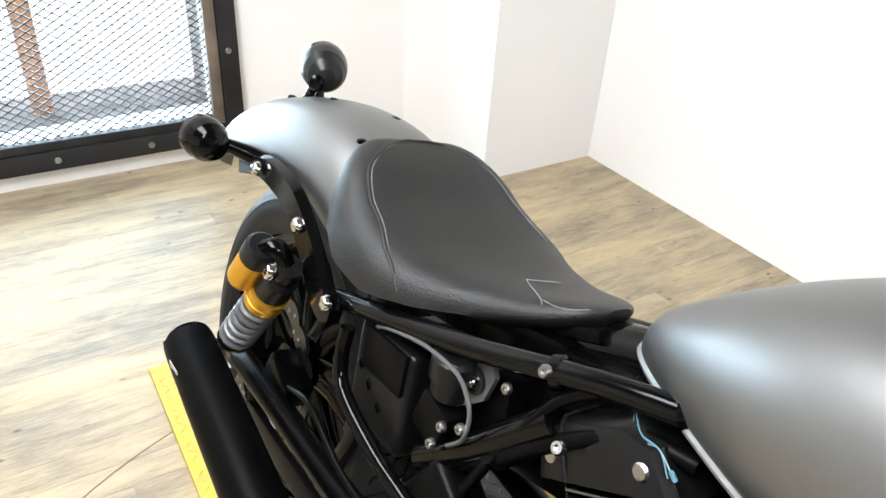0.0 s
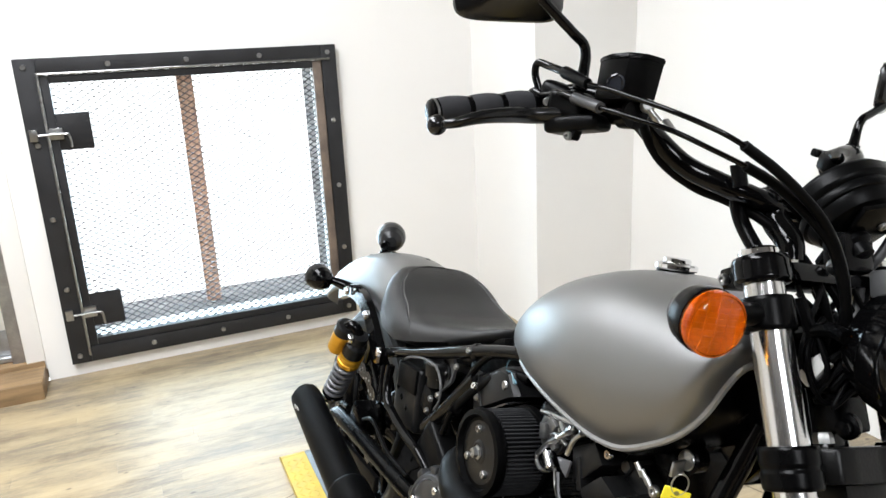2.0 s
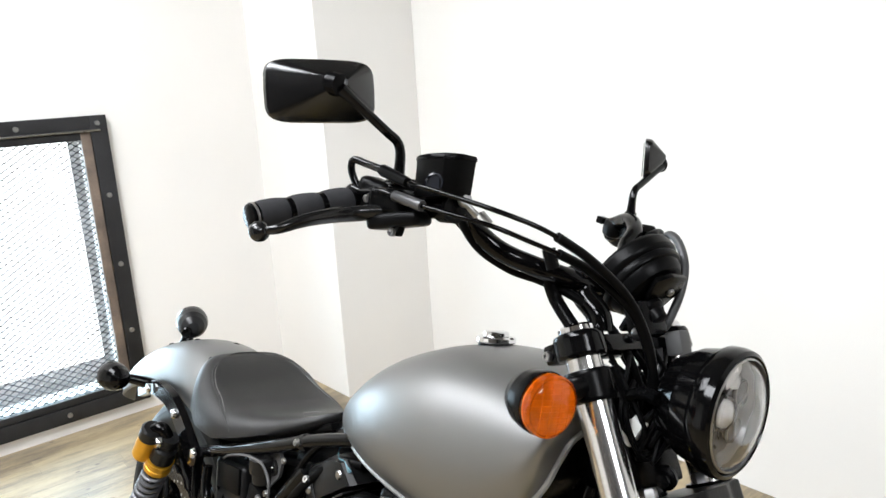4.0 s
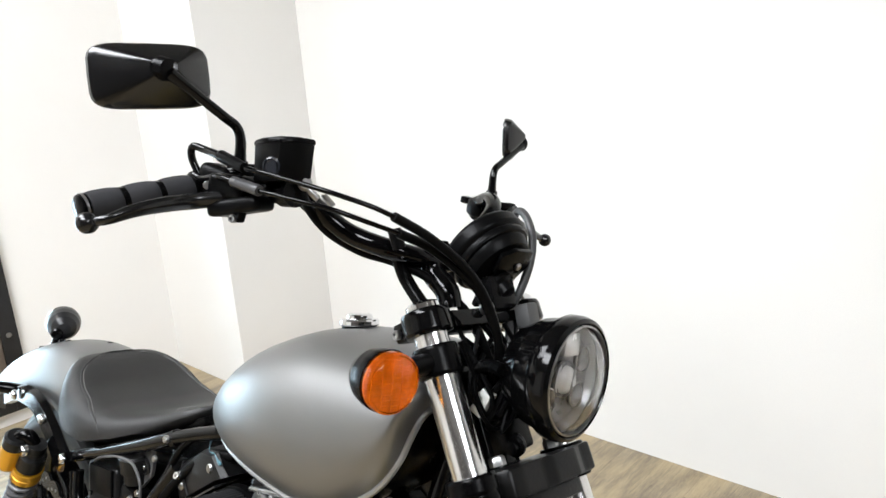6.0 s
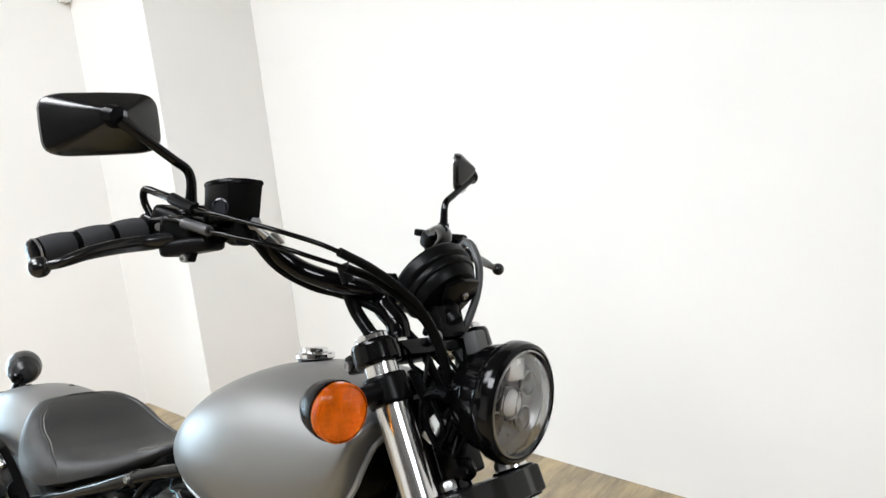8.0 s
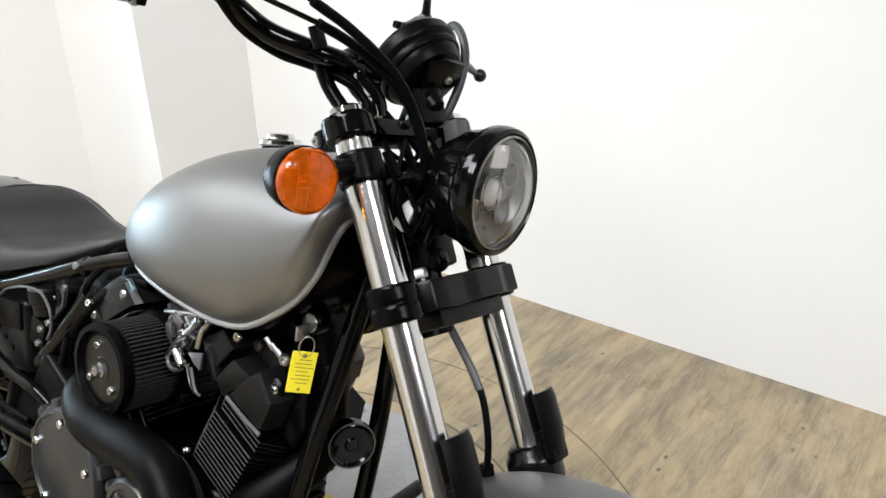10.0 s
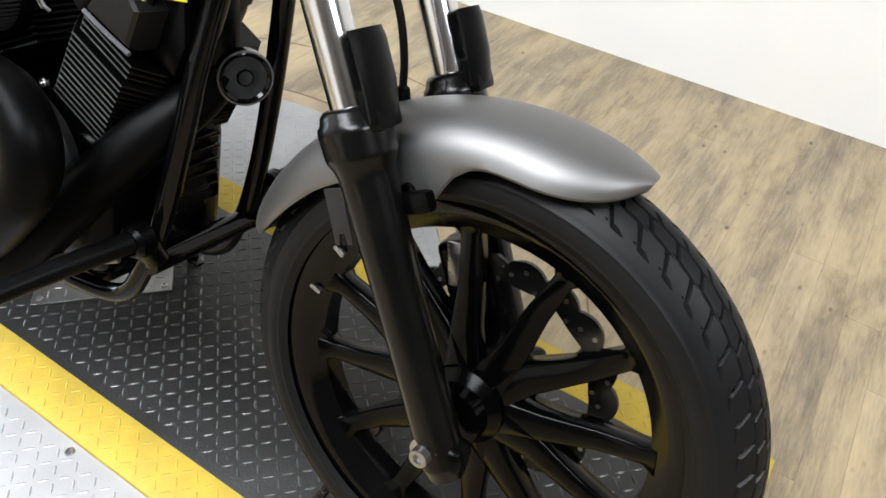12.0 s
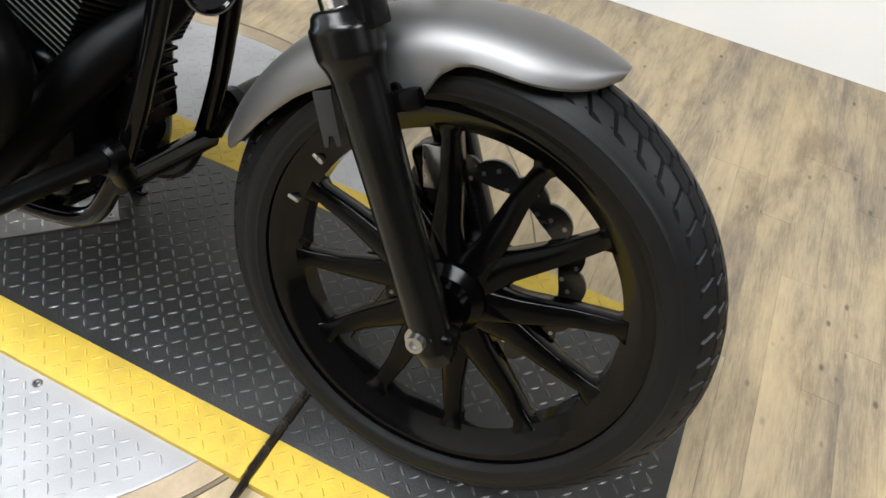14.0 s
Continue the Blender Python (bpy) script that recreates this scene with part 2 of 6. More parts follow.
STEEL_FRAME = material("black_steel_bar", (0.022, 0.022, 0.024), 0.5, 0.3, 0.3, 9, 0.15, 200)
RUST = material("worn_black_steel", (0.20, 0.15, 0.115), 0.6, 0.0, 0.4, 9, 0.3, 160, dark=(0.04, 0.034, 0.03))
MESHM = material("expanded_steel", (0.05, 0.05, 0.053), 0.55, 0.5, 0.3, 30)
POST = material("red_brown_wood", (0.74, 0.40, 0.25), 0.65, 0.0, 0.3, 16, 0.2, 120, stretch=(6, 6, 0.6))
SILL = material("weathered_sill", (0.42, 0.41, 0.40), 0.7, 0.0, 0.3, 7, 0.2, 90)
window = tagged(new("window_1"), "window behind a bolted black steel frame with expanded mesh", "window", kind="structure")
FR = (-0.098, 1.082, 0.058, 1.236)
Y0 = 2.750
bars = [("frame_bar", (FR[0], FR[2], FR[0] + 0.072, FR[3]), STEEL_FRAME), ("frame_bar", (FR[1] - 0.062, FR[2], FR[1], FR[3]), STEEL_FRAME),
        ("frame_bar", (FR[0] + 0.0725, FR[3] - 0.060, FR[1] - 0.0625, FR[3]), STEEL_FRAME), ("frame_bar", (FR[0] + 0.0725, FR[2], FR[1] - 0.0625, FR[2] + 0.062), STEEL_FRAME)]
for n, (x0, z0, x1, z1), m in bars:
    bm = B()
    block(bm, ((x0 + x1) / 2, Y0 + 0.014, (z0 + z1) / 2), (x1 - x0, 0.030, z1 - z0), bevel=0.002)
    part(n, bm, m, window)
# inner angle bars of the hinged leaf, worn to brown
IN = (FR[0] + 0.074, FR[1] - 0.064, FR[2] + 0.064, FR[3] - 0.062)
for x0, z0, x1, z1, m in ((IN[0], IN[2], IN[0] + 0.030, IN[3], STEEL_FRAME), (IN[1] - 0.036, IN[2], IN[1], IN[3], RUST), (IN[0] + 0.031, IN[3] - 0.028, IN[1] - 0.037, IN[3], STEEL_FRAME), (IN[0] + 0.031, IN[2], IN[1] - 0.037, IN[2] + 0.028, STEEL_FRAME)):
    bm = B()
    block(bm, ((x0 + x1) / 2, Y0 + 0.022, (z0 + z1) / 2), (x1 - x0, 0.034, z1 - z0), bevel=0.002)
    part("leaf_bar", bm, m, window)
spots = [(-0.066 + 0.278 * i, z) for i in range(5) for z in (0.090, 1.206)] + [(x, 0.090 + 0.279 * i) for i in range(1, 4) for x in (-0.066, 1.048)]
head = B()
bolt(head, (0, 0, 0), (0, -1, 0), 0.0105, 0.006)
first = part("frame_bolt", head, STEEL, window, "zinc bolt head")
first.location = (spots[0][0], Y0 - 0.001, spots[0][1])
for x, z in spots[1:]:
    o = new("frame_bolt", first.data)
    o.parent, o.location = window, (x, Y0 - 0.001, z)
# bright closing rods along the hinge side and the top
for a, b in (((IN[0] - 0.004, Y0 - 0.006, FR[2] + 0.03), (IN[0] - 0.004, Y0 - 0.006, FR[3] - 0.05)), ((IN[0], Y0 - 0.006, FR[3] - 0.056), (FR[1] - 0.03, Y0 - 0.006, FR[3] - 0.056))):
    bm = B()
    tube(bm, [a, b], 0.0045, 8)
    part("pivot_rod", bm, STEEL, window, "bright steel rod")
for z in (0.965, 0.265):
    bm = B()
    block(bm, (IN[0] + 0.075, Y0 + 0.012, z + 0.004), (0.140, 0.006, 0.135), bevel=0.002)
    plate = part("lock_plate", bm, STEEL_FRAME, window, "dark square steel plate")
    bm = B()
    block(bm, (IN[0] + 0.022, Y0 + 0.002, z), (0.050, 0.012, 0.042), bevel=0.002)
    block(bm, (IN[0] - 0.050, Y0 - 0.008, z), (0.026, 0.012, 0.042), bevel=0.002)
    part("latch_body", bm, STEEL, plate)
    bm = B()
    tube(bm, [(IN[0] - 0.035, Y0 - 0.018, z), (IN[0] + 0.045, Y0 - 0.018, z), (IN[0] + 0.066, Y0 - 0.020, z - 0.006), (IN[0] + 0.070, Y0 - 0.020, z - 0.05)], 0.0048, 8, 4)
    part("latch_bolt", bm, STEEL, plate)
# diamond mesh: rows of zigzag strands
bm = B()
px, pz, yy = 0.038, 0.0118, Y0 + 0.026
nx, nz = int((IN[1] - IN[0]) / px) + 1, int((IN[3] - IN[2]) / pz) + 1
verts, faces = [], []
for r in range(nz):
    zc = IN[2] + pz * (r + 0.5)
    for i in range(2 * nx):
        x0, x1 = IN[0] + px / 2 * i, IN[0] + px / 2 * (i + 1)
        if x1 > IN[1]:
            continue
        u = 1 if (i + r) % 2 else -1
        z0, z1 = zc - u * pz / 2, zc + u * pz / 2
        b0 = len(verts)
        for x, z in ((x0, z0), (x1, z1)):
            for dy, dz in ((-0.0026, -0.0018), (0.0026, -0.0018), (0.0026, 0.0018), (-0.0026, 0.0018)):
                verts.append((x, yy + dy, z + dz))
        for j in range(4):
            k = (j + 1) % 4
            faces.append((b0 + j, b0 + k, b0 + 4 + k, b0 + 4 + j))
me = bpy.data.meshes.new("mesh_strand")
me.from_pydata(verts, [], faces)
me.materials.append(MESHM)
bm.free()
tagged(new("mesh_strand", me), kind="stuff").parent = window
bm = B()
block(bm, (0.49, 3.02, WIN[2] - 0.022), (WIN[1] - WIN[0] + 0.1, 0.48, 0.03), bevel=0.004)
part("window_sill", bm, SILL, window, "stained pale sill behind the mesh")
bm = B()
block(bm, (0.500, 3.10, 0.66), (0.062, 0.07, 1.15), bevel=0.004)
part("mullion", bm, POST, window, "red-brown wooden post")
for x0, x1 in ((-0.034, 0.468), (0.532, 1.014)):
    bm = B()
    block(bm, ((x0 + x1) / 2, 3.10, 0.66), (x1 - x0, 0.006, 1.14), bevel=0)
    pane = part("pane", bm, CLEAR, window, smooth=0)
    pane.visible_shadow = False
for x in (-0.066, 1.046):
    bm = B()
    block(bm, (x, 3.034, 0.66), (0.06, 0.16, 1.3), bevel=0.003)
    part("window_frame", bm, SILL, window)
bm = B()
block(bm, (0.49, 3.034, 1.216), (1.17, 0.155, 0.08), bevel=0.003)
part("window_frame", bm, SILL, window)

# the overhead door beside the window
DOORP = material("cream_steel_door", (0.72, 0.70, 0.64), 0.45, 0.1, 0.05, 3, 0.05, 200)
GALV = material("galvanised_steel", (0.42, 0.43, 0.44), 0.42, 0.9, 0.2, 24, 0.05, 200)
door = tagged(new("door_1"), "cream overhead sectional door in a galvanised track", "door", kind="structure")
for i in range(5):
    bm = B()
    block(bm, (-1.64, 2.90, 0.09 + 0.46 * i + 0.229), (2.72, 0.05, 0.455), bevel=0.006)
    part("door_section", bm, DOORP, door)
bm = B()
block(bm, (-0.262, 2.842, 1.2), (0.010, 0.075, 2.25), bevel=0.002)
block(bm, (-0.285, 2.81, 1.2), (0.045, 0.008, 2.25), bevel=0.002)
block(bm, (-0.292, 2.83, 1.2), (0.008, 0.035, 2.25), bevel=0.002)
track = part("track", bm, GALV, door, "galvanised vertical door track")
for z in (0.46, 0.92, 1.38):
    bm = B()
    prism(bm, [(-0.03, -0.002), (0, -0.075), (0.03, -0.002), (0.03, 0.002), (0, 0.075), (-0.03, 0.002)], 0.006, Matrix.Translation((-0.345, 2.870, z + 0.09)) @ pose(0, 0, 0, 90, 0, 0))
    block(bm, (-0.325, 2.855, z + 0.09), (0.055, 0.022, 0.024), bevel=0.004)
    part("hinge", bm, GALV, door)
bm = B()
block(bm, (-0.345, 2.862, 0.765), (0.055, 0.03, 0.055), bevel=0.004)
tube(bm, [(-0.37, 2.855, 0.765), (-0.45, 2.855, 0.765)], 0.008, 8)
part("slide_lock", bm, GALV, door)
for z in (0.62, 1.75):
    bm = B()
    block(bm, (-0.232, 2.845, z), (0.052, 0.05, 0.045), bevel=0.003)
    part("track_bracket", bm, GALV, door)
bm = B()
block(bm, (-0.345, 2.872, 0.145), (0.062, 0.006, 0.13), bevel=0.002)
block(bm, (-0.318, 2.850, 0.098), (0.085, 0.05, 0.018), bevel=0.004)
tube(bm, [(-0.37, 2.84, 0.10), (-0.26, 2.84, 0.10)], 0.012, 10)
part("corner_bracket", bm, GALV, door)
bm = B()
block(bm, (-0.225, 2.880, 1.2), (0.068, 0.195, 2.3), bevel=0.003)
tagged(part("trim_door", bm, WALL), "white painted door reveal", "trim", kind="structure")
bm = B()
block(bm, (-1.60, 2.69, 0.034), (2.81, 0.17, 0.072), bevel=0.004)
block(bm, (-1.60, 2.86, 0.042), (2.81, 0.17, 0.088), bevel=0.004)
tagged(part("threshold", bm, material("oiled_plywood", (0.34, 0.22, 0.11), 0.55, 0.0, 0.3, 5, 0.2, 120, stretch=(1, 8, 8))), "brown wooden threshold below the overhead door", "threshold", kind="structure")
bm = B()
block(bm, (1.735, 2.762, 1.83), (0.045, 0.03, 0.075), bevel=0.005)
tagged(part("wall_sensor", bm, WHITE_PLASTIC), "small white plastic sensor box on the wall", "sensor")

# housings of the unseen ceiling lights, the added fill lamp among them
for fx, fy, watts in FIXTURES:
    lamp = tagged(new("ceiling_light"), "unseen white ceiling light housing, its place assumed", "ceiling light", "ceiling lights")
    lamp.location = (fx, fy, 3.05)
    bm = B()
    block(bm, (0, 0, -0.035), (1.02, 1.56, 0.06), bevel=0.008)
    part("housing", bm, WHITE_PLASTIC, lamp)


# ---- the motorcycle ----
# its own axes: x forward, y to its left, z up along the leaning frame; origin under the front axle
LEAN, HEAD = radians(14.6), radians(0.5)
left_ = V(math.cos(LEAN) * math.cos(HEAD), math.cos(LEAN) * math.sin(HEAD), -math.sin(LEAN))
fwd_ = V(math.sin(HEAD), -math.cos(HEAD), 0)
up_ = fwd_.cross(left_)
BIKE = Matrix.Translation((0.6565, -0.1168, 0.015)) @ Matrix((fwd_, left_, up_)).transposed().to_4x4()
bike = tagged(new("motorcycle"), "satin grey and black bobber motorcycle leaning on its side stand", "motorcycle")
bike.matrix_world = BIKE

RAKE = V(-0.472, 0, 0.882)


def on_fork(z, y=0.0, ahead=0.0):
    """A point of the fork's line at a height, moved ahead square to it."""
    return V(0.012 - (z - 0.325) * 0.535, y, z) + ahead * V(0.882, 0, 0.472)


def wheel(centre, R, rim_r, half, name, spokes, parent):
    c = Vector(centre)
    rim = B()
    h = half * 0.74
    lathe(rim, c, (0, 1, 0), [(rim_r + 0.004, -h), (rim_r + 0.003, -h + 0.006), (rim_r - 0.012, -h + 0.012), (rim_r - 0.026, -h + 0.022), (rim_r - 0.031, -0.010), (rim_r - 0.031, 0.010),
                              (rim_r - 0.026, h - 0.022), (rim_r - 0.012, h - 0.012), (rim_r + 0.003, h - 0.006), (rim_r + 0.004, h), (rim_r - 0.004, h), (rim_r - 0.018, h - 0.008), (rim_r - 0.036, 0.014),
                              (rim_r - 0.036, -0.014), (rim_r - 0.018, -h + 0.008), (rim_r - 0.004, -h)], 72, closed=True)
    w = part(name, rim, BLACK, parent, "gloss black cast wheel rim")
    tyre(c, R, rim_r, half, w)
    hub = B()
    lathe(hub, c, (0, 1, 0), [(0.020, -0.058), (0.034, -0.056), (0.036, -0.040), (0.048, -0.030), (0.050, 0.030), (0.058, 0.040), (0.056, 0.050), (0.020, 0.052)], 28)
    part("hub", hub, WHEELM, w)
    for a in spokes:
        s = B()
        loops = []
        for r, wd, th in ((0.040, 0.024, 0.024), (0.085, 0.018, 0.018), (0.150, 0.013, 0.014), (rim_r - 0.044, 0.011, 0.013), (rim_r - 0.030, 0.018, 0.019)):
            # each spoke leaves the hub nearer its twin than it meets the rim
            ang = radians(a[0] + (a[1] - a[0]) * min(1, max(0, (r - 0.04) / 0.10)))
            d, t = V(math.cos(ang), 0, math.sin(ang)), V(-math.sin(ang), 0, math.cos(ang))
            o = c + r * d
            loops.append([o + wd * x * t + V(0, th * y, 0) for x, y in ((-1, -0.86), (-0.84, -1), (0.84, -1), (1, -0.86), (0.72, 0.9), (0.55, 1), (-0.55, 1), (-0.72, 0.9))])
        rings(s, loops)
        part("spoke", s, WHEELM, w, smooth=75)
    return w


def tyre(c, R, rim_r, half, parent):
    """A tyre with zigzag grooves cut into its crown; the grid follows the grooves."""
    bm = B()
    prof = []
    for i in range(17):
        t = i / 16
        ridge = 0.0011 if i in (3, 4, 13) else 0
        prof.append((rim_r + 0.002 + (R - 0.034 - rim_r) * t, -half * (0.70 + 0.32 * math.sin(math.pi * (0.15 + 0.62 * t))) - ridge))
    edge = prof[-1]
    # one groove: its way round the tyre, in metres, against its way from crown to shoulder
    way_u = [0.05, 0.23, 0.29, 0.50, 0.56, 0.80, 0.87]
    way_s = [0.0, 0.010, 0.032, 0.042, 0.064, 0.076, 0.088]
    us = [0.02, 0.05, 0.06, 0.14, 0.225, 0.235, 0.26, 0.285, 0.295, 0.39, 0.495, 0.505, 0.53, 0.555, 0.565, 0.64, 0.72, 0.795, 0.805, 0.835, 0.865, 0.875, 0.91, 0.94, 0.97, 0.99]
    rows = [(r, h, 0) for r, h in prof]
    for a in [-u for u in us[::-1]] + [0.0] + us:
        rows.append((edge[0] + (R - edge[0]) * (1 - abs(a) ** 2.1), abs(edge[1]) * a, a if 0.052 < abs(a) < 0.87 else 0))
    rows += [(r, -h, 0) for r, h in prof[::-1]]
    count = 58
    pitch = 2 * math.pi * R / count
    loops = []
    for r, h, cut in rows:
        u = abs(h / edge[1])
        way = float(np.interp(u, way_u, way_s))
        steep = float(np.interp(u + 0.004, way_u, way_s) - np.interp(u - 0.004, way_u, way_s)) / (0.008 * half)
        w = 0.0020 * math.sqrt(1 + steep * steep) / pitch
        w = min(w, 0.36)
        e = 0.10 * w
        cols = [-w - e, -w, w, w + e] + [w + e + (1 - 2 * w - 2 * e) * q / 5 for q in range(1, 5)]
        shift = -way / pitch + (0.5 if h > 0 else 0) * min(1, u / 0.05)
        loop = []
        for j in range(count):
            for q, o in enumerate(cols):
                th = (j + o + shift) * 2 * math.pi / count
                rr = r - (0.0060 if cut and q in (1, 2) else 0)
                loop.append(c + V(rr * math.cos(th), h, rr * math.sin(th)))
        loops.append(loop)
    rings(bm, loops, caps=False)
    part("tyre", bm, TYRE, parent, "black road tyre with zigzag tread grooves", smooth=28)


PAIRS = [(-1.5 + 60 * k + s * 7, -1.5 + 60 * k + s * 14.3) for k in range(6) for s in (-1, 1)]
fw = wheel((0, 0, 0.320), 0.311, 0.241, 0.046, "front_wheel", PAIRS, bike)
rw = wheel((-1.405, 0, 0.312), 0.310, 0.208, 0.070, "rear_wheel", [(a + 12, b + 12) for a, b in PAIRS], bike)


def brake_disc(c, r, y, parent):
    bm = B()
    c = Vector(c)
    n, t = 180, 0.0025
    outer, inner = [], []
    for j in range(n):
        a = 2 * math.pi * j / n
        w = r - 0.008 + 0.010 * abs(math.sin(9 * a)) ** 0.8
        outer.append((w * math.cos(a), w * math.sin(a)))
        w = r - 0.032 + 0.002 * math.cos(10 * a)
        inner.append((w * math.cos(a), w * math.sin(a)))
    loops = [[c + V(x, y + s, z) for x, z in o] for o, s in ((outer, -t), (outer, t), (inner, t), (inner, -t))]
    loops.append(loops[0])
    rings(bm, loops, caps=False)
    disc = part("brake_disc", bm, DISCM, parent, "black wave-edged brake disc")
    # raised steel discs stand for holes, bright like the lit floor behind them
    hb = B()
    for j in range(48):
        a = 2 * math.pi * j / 48
        rr = r - 0.011 - 0.009 * (j % 3)
        lathe(hb, c + V(rr * math.cos(a), y - t - 0.0006, rr * math.sin(a)), (0, 1, 0), [(0.001, 0), (0.003, 0), (0.003, 0.0062), (0.001, 0.0062)], 8)
    part("bright_hole_disc", hb, STEEL, parent, kind="stuff")
    for j in range(5):
        a = 2 * math.pi * j / 5 + 0.3
        s = B()
        tube(s, [c + V(0.045 * math.cos(a), y - 0.006, 0.045 * math.sin(a)), c + V((r - 0.034) * math.cos(a + 0.35), y, (r - 0.034) * math.sin(a + 0.35))], 0.007, 8)
        lathe(s, c + V((r - 0.034) * math.cos(a + 0.35), y - 0.007, (r - 0.034) * math.sin(a + 0.35)), (0, 1, 0), [(0.001, 0), (0.008, 0), (0.008, 0.012), (0.001, 0.012)], 12)
        part("disc_carrier", s, SATIN, parent)


brake_disc((0, 0, 0.320), 0.147, 0.062, fw)
brake_disc((-1.405, 0, 0.315), 0.147, -0.085, rw)

# fork legs, tubes and clamps
for y in (-0.1, 0.084):
    bm = B()
    low = on_fork(0.318, y, -0.0028)
    lathe(bm, low, RAKE, [(0.004, -0.030), (0.020, -0.028), (0.0245, -0.012), (0.0245, 0.03), (0.0245, 0.10), (0.0252, 0.18), (0.0268, 0.262), (0.0278, 0.296), (0.0300, 0.305), (0.0335, 0.312), (0.0345, 0.316), (0.0350, 0.339), (0.0340, 0.344), (0.0310, 0.347), (0.0290, 0.354), (0.0250, 0.358), (0.022, 0.359)], 32)
    leg = part("fork_leg", bm, FORKM, bike, "satin black lower fork leg")
    bm = B()
    lathe(bm, on_fork(0.60, y), RAKE, [(0.0200, 0), (0.0205, 0.004), (0.0205, 0.452), (0.018, 0.456), (0.001, 0.457)], 32)
    part("fork_tube", bm, HARD, leg, "bright chrome fork tube")
    bm = B()
    # half-round stone guard in front of the tube
    loops = []
    for hgt, r in ((-0.012, 0.040), (0.02, 0.0445), (0.056, 0.0445), (0.066, 0.0425)):
        o = on_fork(0.630, y) + RAKE * hgt
        f = V(0.882, 0, 0.472)
        ring = []
        for i in range(13):
            a = radians(-34 + 5.7 * i)
            ring.append(o + r * (math.cos(a) * f + math.sin(a) * V(0, 1, 0)))
        for i in range(12, -1, -1):
            a = radians(-34 + 5.7 * i)
            ring.append(o + (r - 0.006) * (math.cos(a) * f + math.sin(a) * V(0, 1, 0)))
        loops.append(ring)
    rings(bm, loops)
    block(bm, on_fork(0.628, y, 0.030), (0.018, 0.036, 0.036), pose(0, 0, 0, 0, -28.2, 0), 0.005)
    part("stone_guard", bm, PLASTIC, leg)
    s = -1 if y < 0 else 1
    bm = B()
    lathe(bm, V(0.004, 0.119 * s, 0.323), (0, s, 0), [(0.001, -0.004), (0.016, -0.004), (0.016, 0.003), (0.011, 0.004), (0.010, 0.014), (0.006, 0.014), (0.005, 0.009), (0.001, 0.009)], 6 if y > 0 else 24)
    part("axle_bolt", bm, STEEL, leg, "bright axle bolt")
    bm = B()
    bolt(bm, V(0.030, 0.096 * s, 0.316), (0, s, 0), 0.006, 0.018)
    part("pinch_bolt", bm, STEEL, leg)
    bm = B()
    block(bm, V(0.018, 0.100 * s, 0.318), (0.050, 0.034, 0.034), pose(0, 0, 0, 0, -10, 0), 0.012, 3)
    part("axle_lug", bm, SATIN, leg)
    # lug that carries the mudguard
    bm = B()
    block(bm, on_fork(0.548, y * 0.86, 0.028), (0.046, 0.016, 0.022), pose(0, 0, 0, 0, -28, 0), 0.006)
    part("mudguard_lug", bm, SATIN, leg)

def slab(name, outline, thick, m, mat, parent, label="", bevel=0.003, seg=2, smooth=32.0):
    """A flat casting: an outline made solid, its edges eased."""
    bm = B()
    prism(bm, outline, thick, m)
    bmesh.ops.bevel(bm, geom=list(bm.edges), offset=bevel, segments=seg, affect="EDGES", profile=0.6)
    return part(name, bm, mat, parent, label, smooth)


def fork_plane(z, ahead=0.0):
    """Axes ahead, to the left and up along the fork, at a height of its line."""
    return Matrix.Translation(on_fork(z, 0, ahead)) @ Matrix((V(0.882, 0, 0.472), V(0, 1, 0), RAKE)).transposed().to_4x4()


CLAMP = [(0.030, -0.068), (0.034, -0.050), (0.034, -0.012), (0.040, 0.004), (0.040, 0.052), (0.030, 0.076), (0.032, 0.098), (0.018, 0.117), (-0.018, 0.117), (-0.030, 0.095), (-0.034, 0.050), (-0.070, 0.030), (-0.070, -0.030), (-0.034, -0.050), (-0.016, -0.078), (0.010, -0.080)]
lower = slab("lower_clamp", CLAMP, 0.034, fork_plane(0.815), CLAMPM, bike, "satin black cast lower fork clamp", 0.004)
slab("clamp_rib", [(0.026, -0.060), (0.030, 0.060), (-0.040, 0.050), (-0.040, -0.050)], 0.020, fork_plane(0.791), CLAMPM, lower, "", 0.004)
for y in (-0.1, 0.084):
    bm = B()
    lathe(bm, on_fork(0.796, y), RAKE, [(0.0206, 0), (0.0270, 0.001), (0.0285, 0.004), (0.0285, 0.018), (0.0272, 0.020), (0.0272, 0.023), (0.0285, 0.025), (0.0285, 0.039), (0.0270, 0.042), (0.0206, 0.042)], 32)
    part("clamp_ring", bm, SATIN, lower)
bm = B()
lathe(bm, on_fork(0.775, 0, -0.045), RAKE, [(0.001, 0), (0.030, 0), (0.030, 0.05), (0.001, 0.05)], 24)
part("stem_base", bm, SATIN, lower)
for y in (-0.055, 0.055, 0.075):
    bm = B()
    lathe(bm, on_fork(0.834, y, 0.006), RAKE, [(0.001, 0), (0.010, 0), (0.010, 0.008), (0.008, 0.011), (0.001, 0.011)], 6)
    part("clamp_bolt", bm, STEEL, lower)
bm = B()
block(bm, on_fork(0.986, 0, -0.005), (0.05, 0.15, 0.022), pose(0, 0, 0, 0, -28.2, 0), 0.007)
upper = part("upper_clamp", bm, BLACK, bike, "gloss black upper fork clamp")
